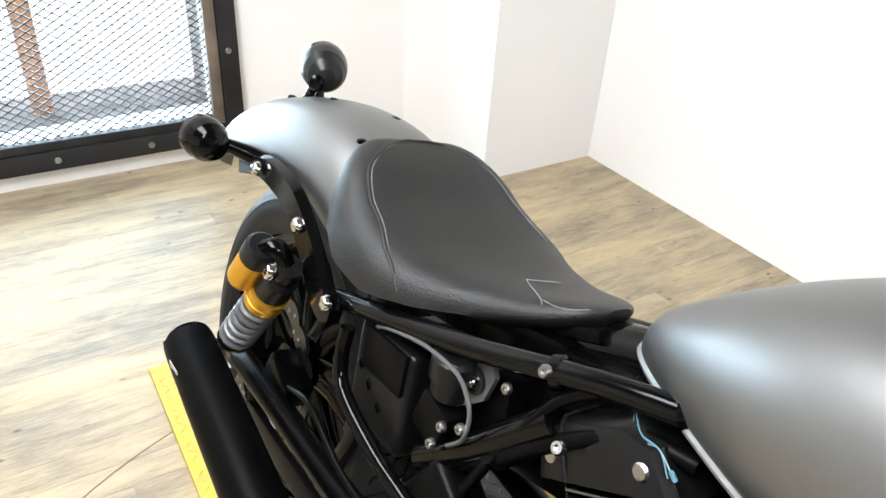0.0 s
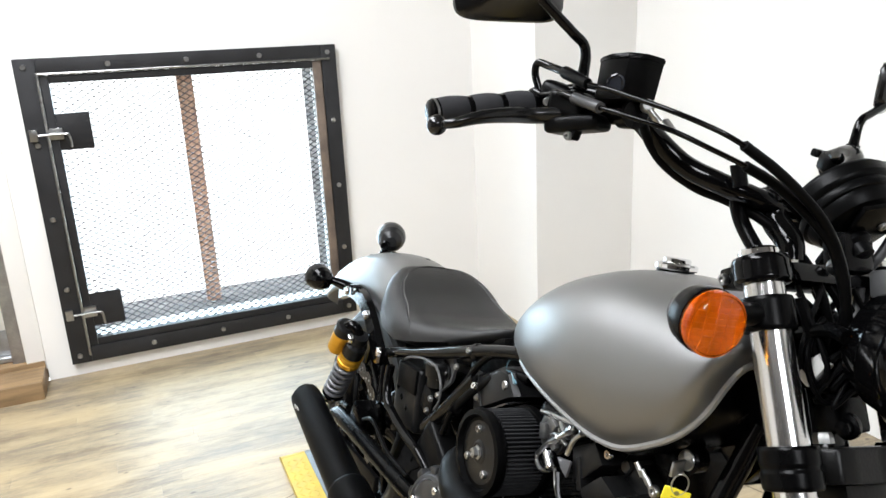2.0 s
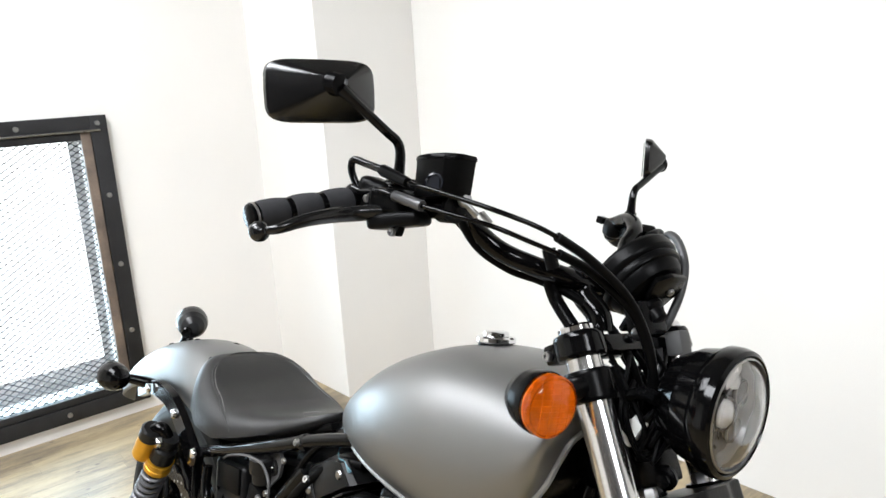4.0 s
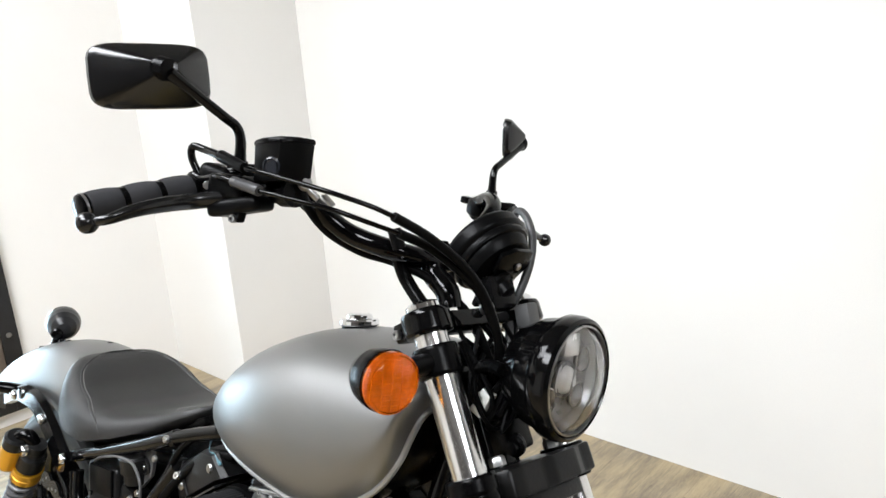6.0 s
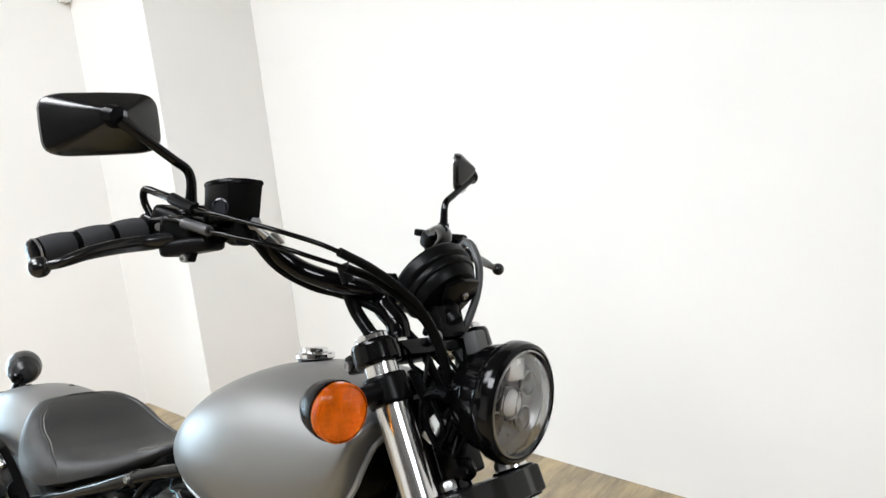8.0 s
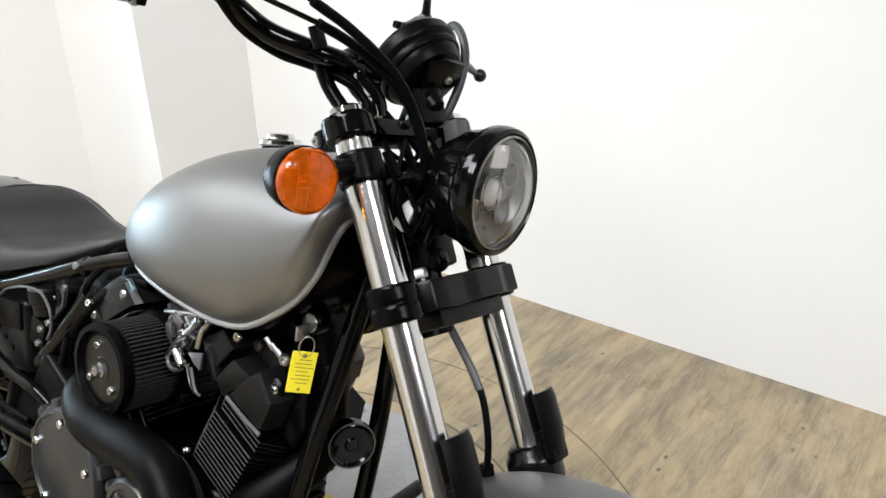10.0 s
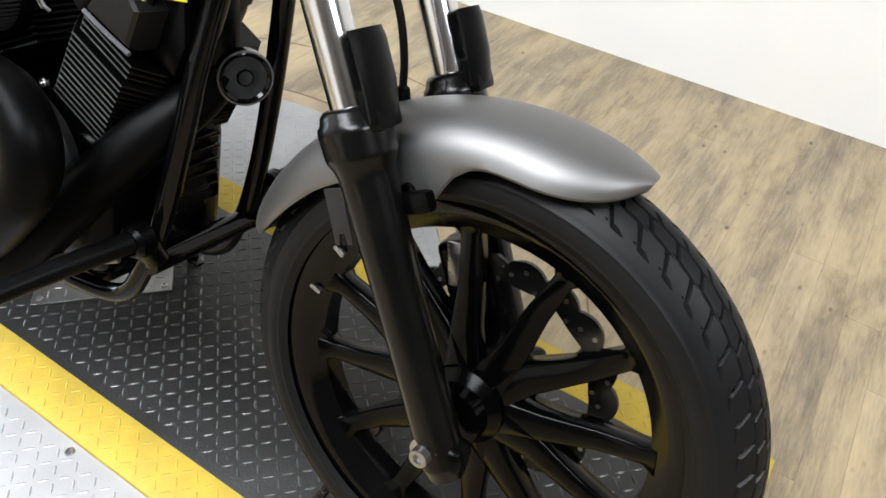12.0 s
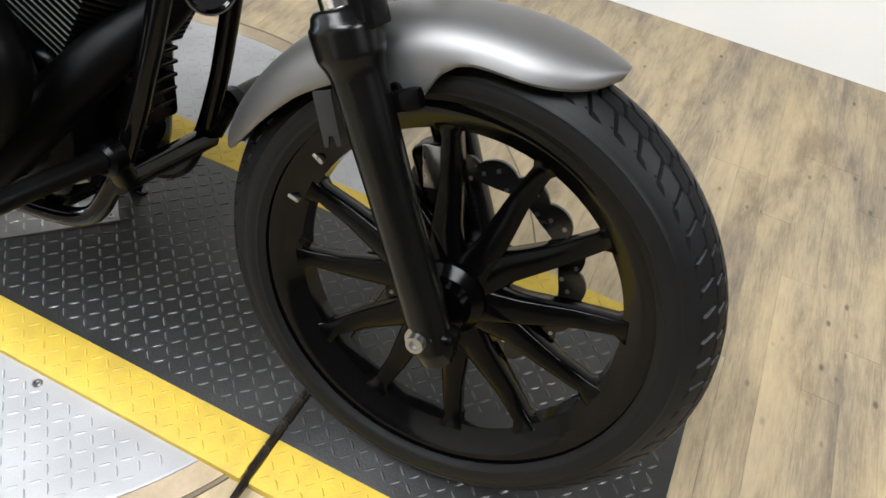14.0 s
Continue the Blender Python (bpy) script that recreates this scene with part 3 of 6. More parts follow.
for y in (-0.1, 0.084):
    bm = B()
    lathe(bm, on_fork(0.976, y), RAKE, [(0.0206, -0.002), (0.0275, -0.001), (0.0292, 0.002), (0.0292, 0.022), (0.0275, 0.026), (0.0206, 0.026)], 32)
    part("clamp_ring", bm, BLACK, upper)
    bm = B()
    block(bm, on_fork(0.986, y, -0.032), (0.020, 0.030, 0.024), pose(0, 0, 0, 0, -28.2, 0), 0.005)
    part("clamp_lug", bm, BLACK, upper)
for y in (-0.1, 0.084):
    bm = B()
    lathe(bm, on_fork(1.001, y), RAKE, [(0.001, 0), (0.021, 0), (0.021, 0.005), (0.017, 0.008), (0.009, 0.008), (0.008, 0.004), (0.001, 0.004)], 24)
    part("fork_cap", bm, CHROME, upper)
    bm = B()
    bolt(bm, on_fork(0.985, y + (-0.016 if y < 0 else 0.016), -0.034), (0, -1 if y < 0 else 1, 0), 0.006, 0.006)
    part("clamp_bolt", bm, STEEL, upper)

# front mudguard: an arched blade round the tyre, rounded at both ends
def arch(bm, c, r_top, drop, half, a0, a1, n=110, k=16, nose=10.0, tail=14.0, thick=0.003):
    tab_a = [a0, 95, 98.5, 102, 105, 107.5, 110, 115, 118, 121, 126, 138, a1]
    tab_d = [0.0, 0.0, 0.004, 0.015, 0.033, 0.047, 0.050, 0.050, 0.044, 0.026, 0.014, 0.007, 0.0]
    loops = []
    for i in range(n + 1):
        a = a0 + (a1 - a0) * i / n
        e = min(1, max(0.02, min((a - a0) / nose if nose else 1, (a1 - a) / tail if tail else 1)))
        w = math.sqrt(1 - (1 - e) ** 2)
        tab = float(np.interp(a, tab_a, tab_d))
        side = []
        for j in range(k + 1):
            t = -1 + 2 * j / k
            side.append((half * w * math.sin(t * math.pi / 2 * 0.94), r_top - drop * w * (1 - math.cos(t * math.pi / 2)) ** 1.08))
        (yl, rl), (yr, rr) = side[0], side[-1]
        side = [(yl, rl - tab), (yl, rl - tab * 0.5), (yl, rl - 0.0005)] + side[1:-1] + [(yr, rr - 0.0005), (yr, rr - tab * 0.5), (yr, rr - tab)]
        ring = [c + V(r * math.cos(radians(a)), y, r * math.sin(radians(a))) for y, r in side]
        ring += [c + V((r - thick) * math.cos(radians(a)), y * (1 - thick / half), (r - thick) * math.sin(radians(a))) for y, r in side[::-1]]
        loops.append(ring)
    rings(bm, loops)
    return bm


bm = B()
arch(bm, V(0, 0, 0.320), 0.336, 0.042, 0.068, 71.5, 168, nose=17.0, tail=30.0)
guard = part("front_mudguard", bm, GUARDPAINT, bike, "satin grey front mudguard with a side tab bolted to each fork leg", smooth=50)
for y in (-1, 1):
    bm = B()
    bolt(bm, V(-0.098, 0.068 * y, 0.562), (0, y, 0), 0.008, 0.006)
    part("mudguard_bolt", bm, SATIN, guard)

# tank
TANK = [(-0.853, 0.018, 0.752, 0.730), (-0.846, 0.040, 0.770, 0.728), (-0.830, 0.057, 0.787, 0.727), (-0.800, 0.078, 0.815, 0.727), (-0.750, 0.106, 0.854, 0.727), (-0.700, 0.129, 0.885, 0.727), (-0.650, 0.144, 0.908, 0.726), (-0.600, 0.153, 0.926, 0.724), (-0.550, 0.157, 0.937, 0.722),
        (-0.500, 0.157, 0.943, 0.722), (-0.450, 0.156, 0.947, 0.733), (-0.405, 0.154, 0.946, 0.761), (-0.372, 0.151, 0.941, 0.790), (-0.350, 0.146, 0.934, 0.824), (-0.339, 0.139, 0.926, 0.858), (-0.332, 0.122, 0.916, 0.884), (-0.329, 0.07, 0.906, 0.897)]


def tank_rows():
    upper = spline([V(r[0], r[1], r[2]) for r in TANK], 4)
    lower = spline([V(r[0], r[1], r[3]) for r in TANK], 4)
    return [(q.x, q.y, q.z, b.z) for q, b in zip(upper, lower)]


bm = B()
loops = []
for x, w, zt, zb in tank_rows():
    zm = zb + 0.40 * (zt - zb)
    ring = []
    for j in range(41):
        a = radians(-62 + (304) * j / 40)
        ca, sa = math.cos(a), math.sin(a)
        y = w * math.copysign(abs(ca) ** 0.86, ca) if sa >= 0 else w * math.copysign(abs(ca) ** 0.32, ca)
        z = zm + (zt - zm) * abs(sa) ** 0.92 if sa >= 0 else zm - (zm - zb) * abs(sa) / math.sin(radians(62))
        ring.append(V(x, y, z))
    loops.append(ring)
rings(bm, loops)
tank = part("fuel_tank", bm, PAINT, bike, "satin grey teardrop fuel tank", smooth=60)
bm = B()
for s in (-1, 1):
    pts = [V(x, s * (w * 0.79 + 0.002), zb + 0.001) for x, w, zt, zb in tank_rows()]
    tube(bm, pts, 0.0048, 8, steps=1)
part("seam", bm, SILVERFLANGE, tank, "pale welded seam along the lower edge")
# added sheet: black colour stands for the darkness under the tank
bm = B()
rings(bm, [[V(x, s * 0.77 * w, zb - d) for s, d in ((-1, 0.003), (1, 0.003), (0.9, 0.009), (-0.9, 0.009))] for x, w, zt, zb in tank_rows()])
part("dark_underside_sheet", bm, SATIN, tank, "black sheet added to darken the underside of the tank")
bm = B()
lathe(bm, (-0.560, 0, 0.924), (-0.12, 0, 1), [(0.001, 0), (0.030, 0), (0.031, 0.003), (0.0265, 0.006), (0.025, 0.013), (0.001, 0.013)], 36)
cap = part("filler_neck", bm, SATIN, tank, "black filler neck")
bm = B()
lathe(bm, (-0.5615, 0, 0.9372), (-0.12, 0, 1), [(0.001, 0), (0.027, 0), (0.0290, 0.002), (0.0290, 0.007), (0.0265, 0.0095), (0.0200, 0.0100), (0.0190, 0.0105), (0.0185, 0.0150), (0.016, 0.017), (0.001, 0.0175)], 40)
part("filler_cap", bm, CHROME, cap, "dull chrome filler cap")

# seat
SEAT = [(-1.312, 0.050, 0.738, 0.722), (-1.290, 0.100, 0.750, 0.697), (-1.245, 0.135, 0.742, 0.660), (-1.190, 0.149, 0.716, 0.632), (-1.120, 0.146, 0.699, 0.628), (-1.060, 0.122, 0.694, 0.645),
        (-1.000, 0.088, 0.703, 0.668), (-0.962, 0.070, 0.713, 0.688), (-0.938, 0.057, 0.721, 0.701), (-0.917, 0.040, 0.727, 0.713), (-0.904, 0.018, 0.729, 0.721)]
bm = B()
loops = []
for q in spline([V(*r[:3]) for r in SEAT], 5):
    zb = float(np.interp(q.x, [r[0] for r in SEAT], [r[3] for r in SEAT]))
    x, w, zt = q
    dish = float(np.interp(x, [-1.33, -1.24, -1.12, -1.0, -0.86], [0.0, 0.012, 0.016, 0.004, -0.004]))
    ring = []
    for j in range(33):
        t = -1 + 2 * j / 32
        y = w * math.sin(t * math.pi / 2)
        z = zt - dish * math.cos(t * math.pi) * 0.5 - dish * 0.5
        z = zb + (z - zb) * (1 - abs(t) ** 3.2)
        ring.append(V(x, y, z))
    ring.append(V(x, w * 0.7, zb - 0.012))
    ring.append(V(x, -w * 0.7, zb - 0.012))
    loops.append(ring)
rings(bm, loops)
seat = part("seat", bm, VINYL, bike, "black vinyl solo seat with pale stitching", smooth=60)

# rear mudguard
REAR = [(-1.752, 0.060, 0.610), (-1.735, 0.096, 0.630), (-1.690, 0.110, 0.655), (-1.620, 0.115, 0.689), (-1.530, 0.116, 0.720), (-1.440, 0.116, 0.738), (-1.360, 0.116, 0.740), (-1.290, 0.115, 0.727), (-1.220, 0.105, 0.695)]
bm = B()
loops = []
for q in spline([V(*r) for r in REAR], 5):
    ring = []
    for pas in (0, 1):
        for j in range(21):
            t = -1 + 2 * (j if pas == 0 else 20 - j) / 20
            y = q.y * math.copysign(min(1, abs(math.sin(t * math.pi / 2 * 0.99))), t)
            z = q.z - 0.100 * (1 - math.cos(t * math.pi / 2)) ** 1.2 - (0.003 if pas else 0)
            ring.append(V(q.x, y * (1 if pas == 0 else 0.97), z))
    loops.append(ring)
rings(bm, loops)
rear_guard = part("rear_mudguard", bm, PAINT, bike, "satin grey rear mudguard", smooth=60)

# headlight
bm = B()
H = V(-0.205, 0, 0.942)
lathe(bm, H, (1, 0, 0), [(0.001, -0.080), (0.030, -0.078), (0.050, -0.064), (0.063, -0.040), (0.0675, -0.018), (0.068, -0.012), (0.064, -0.012), (0.056, -0.04), (0.001, -0.06)], 44)
headlight = part("headlight", bm, BLACK, bike, "round headlight in a gloss black shell")
bm = B()
lathe(bm, H, (1, 0, 0), [(0.069, -0.018), (0.0722, -0.012), (0.0725, 0.000), (0.0705, 0.007), (0.066, 0.010), (0.0625, 0.006), (0.0625, -0.014)], 48, closed=True)
part("bezel", bm, BLACK, headlight)

# exhaust
bm = B()
tube(bm, [(-0.800, -0.095, 0.535), (-0.785, -0.140, 0.528), (-0.720, -0.168, 0.520), (-0.640, -0.178, 0.524), (-0.560, -0.186, 0.536), (-0.500, -0.195, 0.536), (-0.464, -0.203, 0.508), (-0.464, -0.208, 0.462), (-0.505, -0.212, 0.405), (-0.560, -0.214, 0.350), (-0.640, -0.214, 0.302), (-0.78, -0.214, 0.296), (-0.93, -0.214, 0.317)], [0.028, 0.030, 0.031, 0.031, 0.031, 0.030, 0.030, 0.030, 0.031, 0.033, 0.035, 0.036, 0.037], 22, 8)
part("exhaust_pipe", bm, MATT, bike, "matt black exhaust header")
bm = B()
tube(bm, [(-0.400, -0.010, 0.570), (-0.412, -0.035, 0.535), (-0.440, -0.080, 0.488), (-0.475, -0.125, 0.428), (-0.515, -0.165, 0.360), (-0.565, -0.190, 0.296), (-0.66, -0.205, 0.262), (-0.80, -0.212, 0.285)], [0.027, 0.029, 0.031, 0.032, 0.032, 0.032, 0.032, 0.033], 22, 8)
part("exhaust_pipe", bm, MATT, bike, "matt black exhaust header")
bm = B()
tube(bm, [(-0.86, -0.214, 0.309), (-0.95, -0.215, 0.320), (-1.20, -0.217, 0.350), (-1.385, -0.218, 0.372), (-1.405, -0.218, 0.375)], [0.036, 0.037, 0.037, 0.036, 0.0335], 30, 8)
muffler = part("muffler", bm, MATT, bike, "matt black slash-cut silencer")

shield = B()
tube(shield, [(-0.90, -0.214, 0.314), (-0.985, -0.2155, 0.3245), (-1.045, -0.216, 0.3318), (-1.055, -0.2162, 0.333)], [0.040, 0.0425, 0.0425, 0.0385], 30, 6)
part("heat_shield", shield, MATT, muffler, "matt black collar over the silencer's front")

# air filter
bm = B()
AF = V(-0.686, -0.080, 0.606)
lathe(bm, AF, (0, -1, 0), [(0.001, 0), (0.068, 0), (0.070, 0.006), (0.068, 0.014), (0.058, 0.016), (0.056, 0.078), (0.064, 0.082), (0.066, 0.088), (0.064, 0.097), (0.056, 0.098), (0.053, 0.090), (0.001, 0.089)], 48)
filt = part("air_filter", bm, MATT, bike, "round black pleated air filter")

# handlebar
bm = B()
HALFBAR = [(-0.590, -0.390, 1.084), (-0.578, -0.262, 1.117), (-0.545, -0.238, 1.134), (-0.510, -0.215, 1.136), (-0.484, -0.188, 1.121), (-0.474, -0.158, 1.099), (-0.452, -0.132, 1.078), (-0.416, -0.108, 1.066), (-0.392, -0.070, 1.057), (-0.386, -0.030, 1.052)]
tube(bm, [V(*p) for p in HALFBAR] + [V(x, -y, z) for x, y, z in HALFBAR[::-1]], 0.0125, 14, 6)
handlebar = part("handlebar", bm, BLACK, bike, "gloss black drag handlebar")
# frame rails
for s in (-1, 1):
    bm = B()
    tube(bm, [(-0.345, 0.032 * s, 0.815), (-0.352, 0.038 * s, 0.765), (-0.364, 0.050 * s, 0.680), (-0.380, 0.064 * s, 0.580), (-0.394, 0.072 * s, 0.490), (-0.410, 0.078 * s, 0.405), (-0.440, 0.083 * s, 0.310), (-0.50, 0.086 * s, 0.24), (-0.70, 0.09 * s, 0.215)], 0.0132, 16, 8)
    part("down_tube", bm, BLACK, bike, "gloss black frame down tube")
    bm = B()
    tube(bm, [(-1.196, 0.125 * s, 0.572), (-0.974, 0.115 * s, 0.655), (-0.81, 0.09 * s, 0.72), (-0.60, 0.05 * s, 0.78)], 0.0118, 14, 8)
    part("seat_rail", bm, BLACK, bike, "gloss black frame rail")

# ---- fine parts of the motorcycle ----
def rod(name, pts, r, mat, parent, label="", seg=10, steps=6, flat=1.0):
    bm = B()
    tube(bm, pts, r, seg, steps, flat)
    return part(name, bm, mat, parent, label)


def turned(name, c, axis, prof, mat, parent, label="", seg=28, closed=False):
    bm = B()
    lathe(bm, c, axis, prof, seg, closed)
    return part(name, bm, mat, parent, label)


def cube(name, c, size, mat, parent, label="", turn_=(0, 0, 0), bevel=0.004, seg=2):
    bm = B()
    block(bm, c, size, pose(0, 0, 0, *turn_), bevel, seg)
    return part(name, bm, mat, parent, label)


def screw(c, axis, parent, r=0.006, h=0.005, mat=None, name="bolt"):
    bm = B()
    bolt(bm, c, axis, r, h)
    return part(name, bm, mat or STEEL, parent)


def disc(r, h, lip=0.001):
    return [(0.001, 0), (r, 0), (r, h - lip), (r - lip, h), (0.001, h)]


# seat stitching
def seat_at(x, t):
    """A point of the seat's skin: t runs from -1 at the right edge to 1 at the left."""
    xs = [r[0] for r in SEAT]
    w, zt, zb = (float(np.interp(x, xs, [r[i] for r in SEAT])) for i in (1, 2, 3))
    dish = float(np.interp(x, [-1.33, -1.24, -1.12, -1.0, -0.86], [0.0, 0.012, 0.016, 0.004, -0.004]))
    z = zt - dish * math.cos(t * math.pi) * 0.5 - dish * 0.5
    z = zb + (z - zb) * (1 - abs(t) ** 3.2)
    return V(x, w * math.sin(t * math.pi / 2), z + 0.0008)


def stitch(pts, parent):
    """A row of short threads along a line."""
    line = spline(pts, 10)
    bm = B()
    for i in range(0, len(line) - 1):
        a, b = line[i], line[i + 1]
        tube(bm, [a, a + (b - a) * 0.72], 0.0007, 5)
    part("stitching", bm, THREAD, parent, "pale seam stitching")


def on_seat(x, y):
    """The seat's skin over a point of the plan."""
    w = float(np.interp(x, [r[0] for r in SEAT], [r[1] for r in SEAT]))
    return seat_at(x, math.asin(max(-0.999, min(0.999, y / w))) * 2 / math.pi)


for s in (-1,):
    stitch([on_seat(-1.022 + 0.078 * k / 8, s * (0.010 + 0.050 * k / 8)) for k in range(9)], seat)
    stitch([on_seat(-1.022 + 0.018 * k / 4, s * (0.010 - 0.034 * k / 4)) for k in range(5)], seat)
    stitch([on_seat(x, s * y) for x, y in ((-0.955, 0.050), (-0.938, 0.050), (-0.925, 0.042), (-0.915, 0.030))], seat)
RIM = ((-1.292, 0.0), (-1.288, 0.16), (-1.272, 0.36), (-1.240, 0.50), (-1.200, 0.55), (-1.160, 0.58), (-1.125, 0.66), (-1.098, 0.78), (-1.080, 0.93))
for s in (-1, 1):
    line = [seat_at(x, s * t) for x, t in RIM]
    rod("piping", line, 0.0022, VINYL, seat, "raised seam round the seat dish", 8, 6)
    stitch([p + V(0.0, -0.004 * s, 0.0008) for p in line], seat)
cube("seat_base", (-0.955, 0, 0.682), (0.14, 0.07, 0.014), PLASTIC, seat, "", (0, -24, 0))

# rear mudguard fittings
for x, y in ((-1.330, -0.060), (-1.255, -0.030), (-1.50, -0.02), (-1.62, -0.03), (-1.40, 0.03), (-1.33, 0.06)):
    z = float(np.interp(x, [r[0] for r in REAR], [r[2] for r in REAR])) - 0.100 * (1 - math.cos(math.asin(min(1, abs(y) / 0.116)))) ** 1.2
    turned("rubber_plug", (x, y, z - 0.001), (0.1, y * 3, 1), [(0.001, 0), (0.0075, 0), (0.007, 0.003), (0.003, 0.0045), (0.001, 0.0045)], BLACK, rear_guard, seg=14)
for s in (-1, 1):
    bm = B()
    line = spline([(-1.530, 0.128, 0.600), (-1.440, 0.134, 0.636), (-1.340, 0.138, 0.640), (-1.262, 0.140, 0.610), (-1.200, 0.142, 0.572), (-1.165, 0.142, 0.566)], 6)
    loops = []
    for i, c in enumerate(line):
        t = (line[min(i + 1, len(line) - 1)] - line[max(i - 1, 0)]).normalized()
        u = V(0, 1, 0).cross(t).normalized()
        w = float(np.interp(i / (len(line) - 1), [0, 0.3, 0.7, 0.9, 1], [0.012, 0.020, 0.024, 0.022, 0.010]))
        loops.append([V(p.x, p.y * s, p.z) for p in (c + u * w * a + V(0, b * 0.009, 0) for a, b in ((-1, -0.5), (-0.8, 1), (0.8, 1), (1, -0.5), (0.8, -1), (-0.8, -1)))])
    rings(bm, loops)
    strut = part("mudguard_strut", bm, BLACK, bike, "gloss black mudguard strut")
    for x, z in ((-1.177, 0.578), (-1.285, 0.625), (-1.435, 0.636)):
        turned("bolt", (x, s * 0.148, z), (0, s, 0), [(0.001, 0), (0.0105, 0), (0.0105, 0.004), (0.008, 0.008), (0.003, 0.009), (0.001, 0.009)], CHROME, strut, seg=18)


def bullet(c, axis, r, lens, shell, parent, label, name):
    o = turned(name, c, axis, [(0.001, -1.05 * r), (0.35 * r, -1.0 * r), (0.70 * r, -0.70 * r), (0.90 * r, -0.30 * r), (0.98 * r, 0.10 * r), (r, 0.30 * r), (r, 0.40 * r), (0.001, 0.40 * r)], shell, parent, label, 32)
    turned("lens", Vector(c) + Vector(axis).normalized() * 0.401 * r, axis, [(0.001, 0), (0.97 * r, 0), (0.97 * r, 0.34 * r), (0.90 * r, 0.42 * r), (0.88 * r, 0.38 * r), (0.80 * r, 0.46 * r), (0.4 * r, 0.56 * r), (0.001, 0.58 * r)], lens, o, "", 32)
    return o


sig = bullet((-1.520, -0.194, 0.641), (-1, -0.15, -0.05), 0.0325, SMOKE, BLACK, bike, "dark bullet turn signal", "rear_signal")
rod("stalk", [(-1.512, -0.170, 0.640), (-1.495, -0.140, 0.634), (-1.480, -0.118, 0.628)], [0.010, 0.013, 0.014], BLACK, sig)
sig = bullet((-1.612, 0.012, 0.742), (-1, 0.35, 0.10), 0.039, SMOKE, material("grey_black_housing", (0.012, 0.012, 0.0125), 0.32, 0.0, 0.15, 20, spec=0.3), bike, "dark bullet turn signal", "rear_signal")
turned("stalk", (-1.604, 0.000, 0.700), (0, 0, 1), [(0.001, -0.01), (0.020, -0.008), (0.016, 0.002), (0.012, 0.014), (0.001, 0.016)], BLACK, sig)
turned("boot", (-1.580, -0.014, 0.728), (1, -0.8, -0.1), disc(0.013, 0.010, 0.004), BLACK, sig)

# shock absorbers
for s in (-1, 1):
    top, low = V(-1.255, 0.168 * s, 0.578), V(-1.372, 0.168 * s, 0.392)
    ax = (low - top).normalized()
    ln = (low - top).length
    shock = turned("shock_absorber", top, ax, [(0.001, -0.016), (0.017, -0.012), (0.019, 0.0), (0.018, 0.012), (0.024, 0.018), (0.025, 0.050), (0.022, 0.054), (0.011, 0.056), (0.010, ln - 0.02), (0.016, ln - 0.012), (0.014, ln + 0.012), (0.001, ln + 0.015)], COVER, bike, "shock absorber with gold collars", 28)
    turned("collar", top + ax * 0.054, ax, [(0.012, 0), (0.0275, 0.001), (0.0275, 0.014), (0.025, 0.015), (0.0275, 0.017), (0.0275, 0.028), (0.012, 0.030)], GOLD, shock, "gold preload collar", 32)
    side = ax.orthogonal().normalized()
    up = ax.cross(side)
    pts = [top + ax * (0.086 + 0.108 * i / 84) + 0.0225 * (math.cos(2 * math.pi * i / 14) * side + math.sin(2 * math.pi * i / 14) * up) for i in range(85)]
    rod("spring", pts, 0.0046, SPRING, shock, "grey coil spring", 8, 1)
    turned("seat_ring", low - ax * 0.022, ax, disc(0.026, 0.008, 0.002), BLACK, shock)
    screw(top + V(0, s * 0.018, 0), (0, s, 0), shock, 0.012, 0.010, CHROME)
    screw(low + V(0, s * 0.014, 0), (0, s, 0), shock, 0.009, 0.008)
    ra = V(-0.52, 0, -0.85).normalized()
    rc = V(-1.270, 0.196 * s, 0.606)
    res = turned("reservoir", rc, ra, [(0.001, 0), (0.018, 0.001), (0.0225, 0.006), (0.0225, 0.028), (0.020, 0.030), (0.001, 0.031)], COVER, shock, "black reservoir head", 28)
    turned("canister", rc + ra * 0.029, ra, [(0.001, 0), (0.0215, 0.0), (0.0215, 0.050), (0.019, 0.056), (0.012, 0.058), (0.001, 0.058)], GOLD, shock, "gold reservoir canister", 28)
    rod("bridge", [rc + ra * 0.012, (rc + top) / 2 + V(0, 0, 0.012), top], [0.014, 0.013, 0.014], BLACK, shock)
    # swing arm
    rod("swing_arm", [(-1.430, 0.128 * s, 0.315), (-1.36, 0.132 * s, 0.340), (-1.05, 0.122 * s, 0.362), (-0.86, 0.10 * s, 0.370)], [0.020, 0.019, 0.019, 0.022], SATIN, bike, "black swing arm", 14)
    turned("axle_nut", (-1.405, 0.142 * s, 0.312), (0, s, 0), [(0.001, 0), (0.016, 0), (0.016, 0.006), (0.010, 0.012), (0.001, 0.012)], STEEL, bike, "", 6)
cube("caliper", (-1.300, -0.105, 0.370), (0.075, 0.045, 0.05), SATIN, bike, "black rear brake caliper", (0, 20, 0), 0.010)
rod("brake_hose", [(-1.27, -0.12, 0.38), (-1.18, -0.135, 0.42), (-1.08, -0.135, 0.40), (-0.98, -0.13, 0.40)], 0.0045, RUBBER, bike)
cube("belt_guard", (-1.22, -0.135, 0.30), (0.24, 0.012, 0.035), PLASTIC, bike, "", (0, -6, 0))

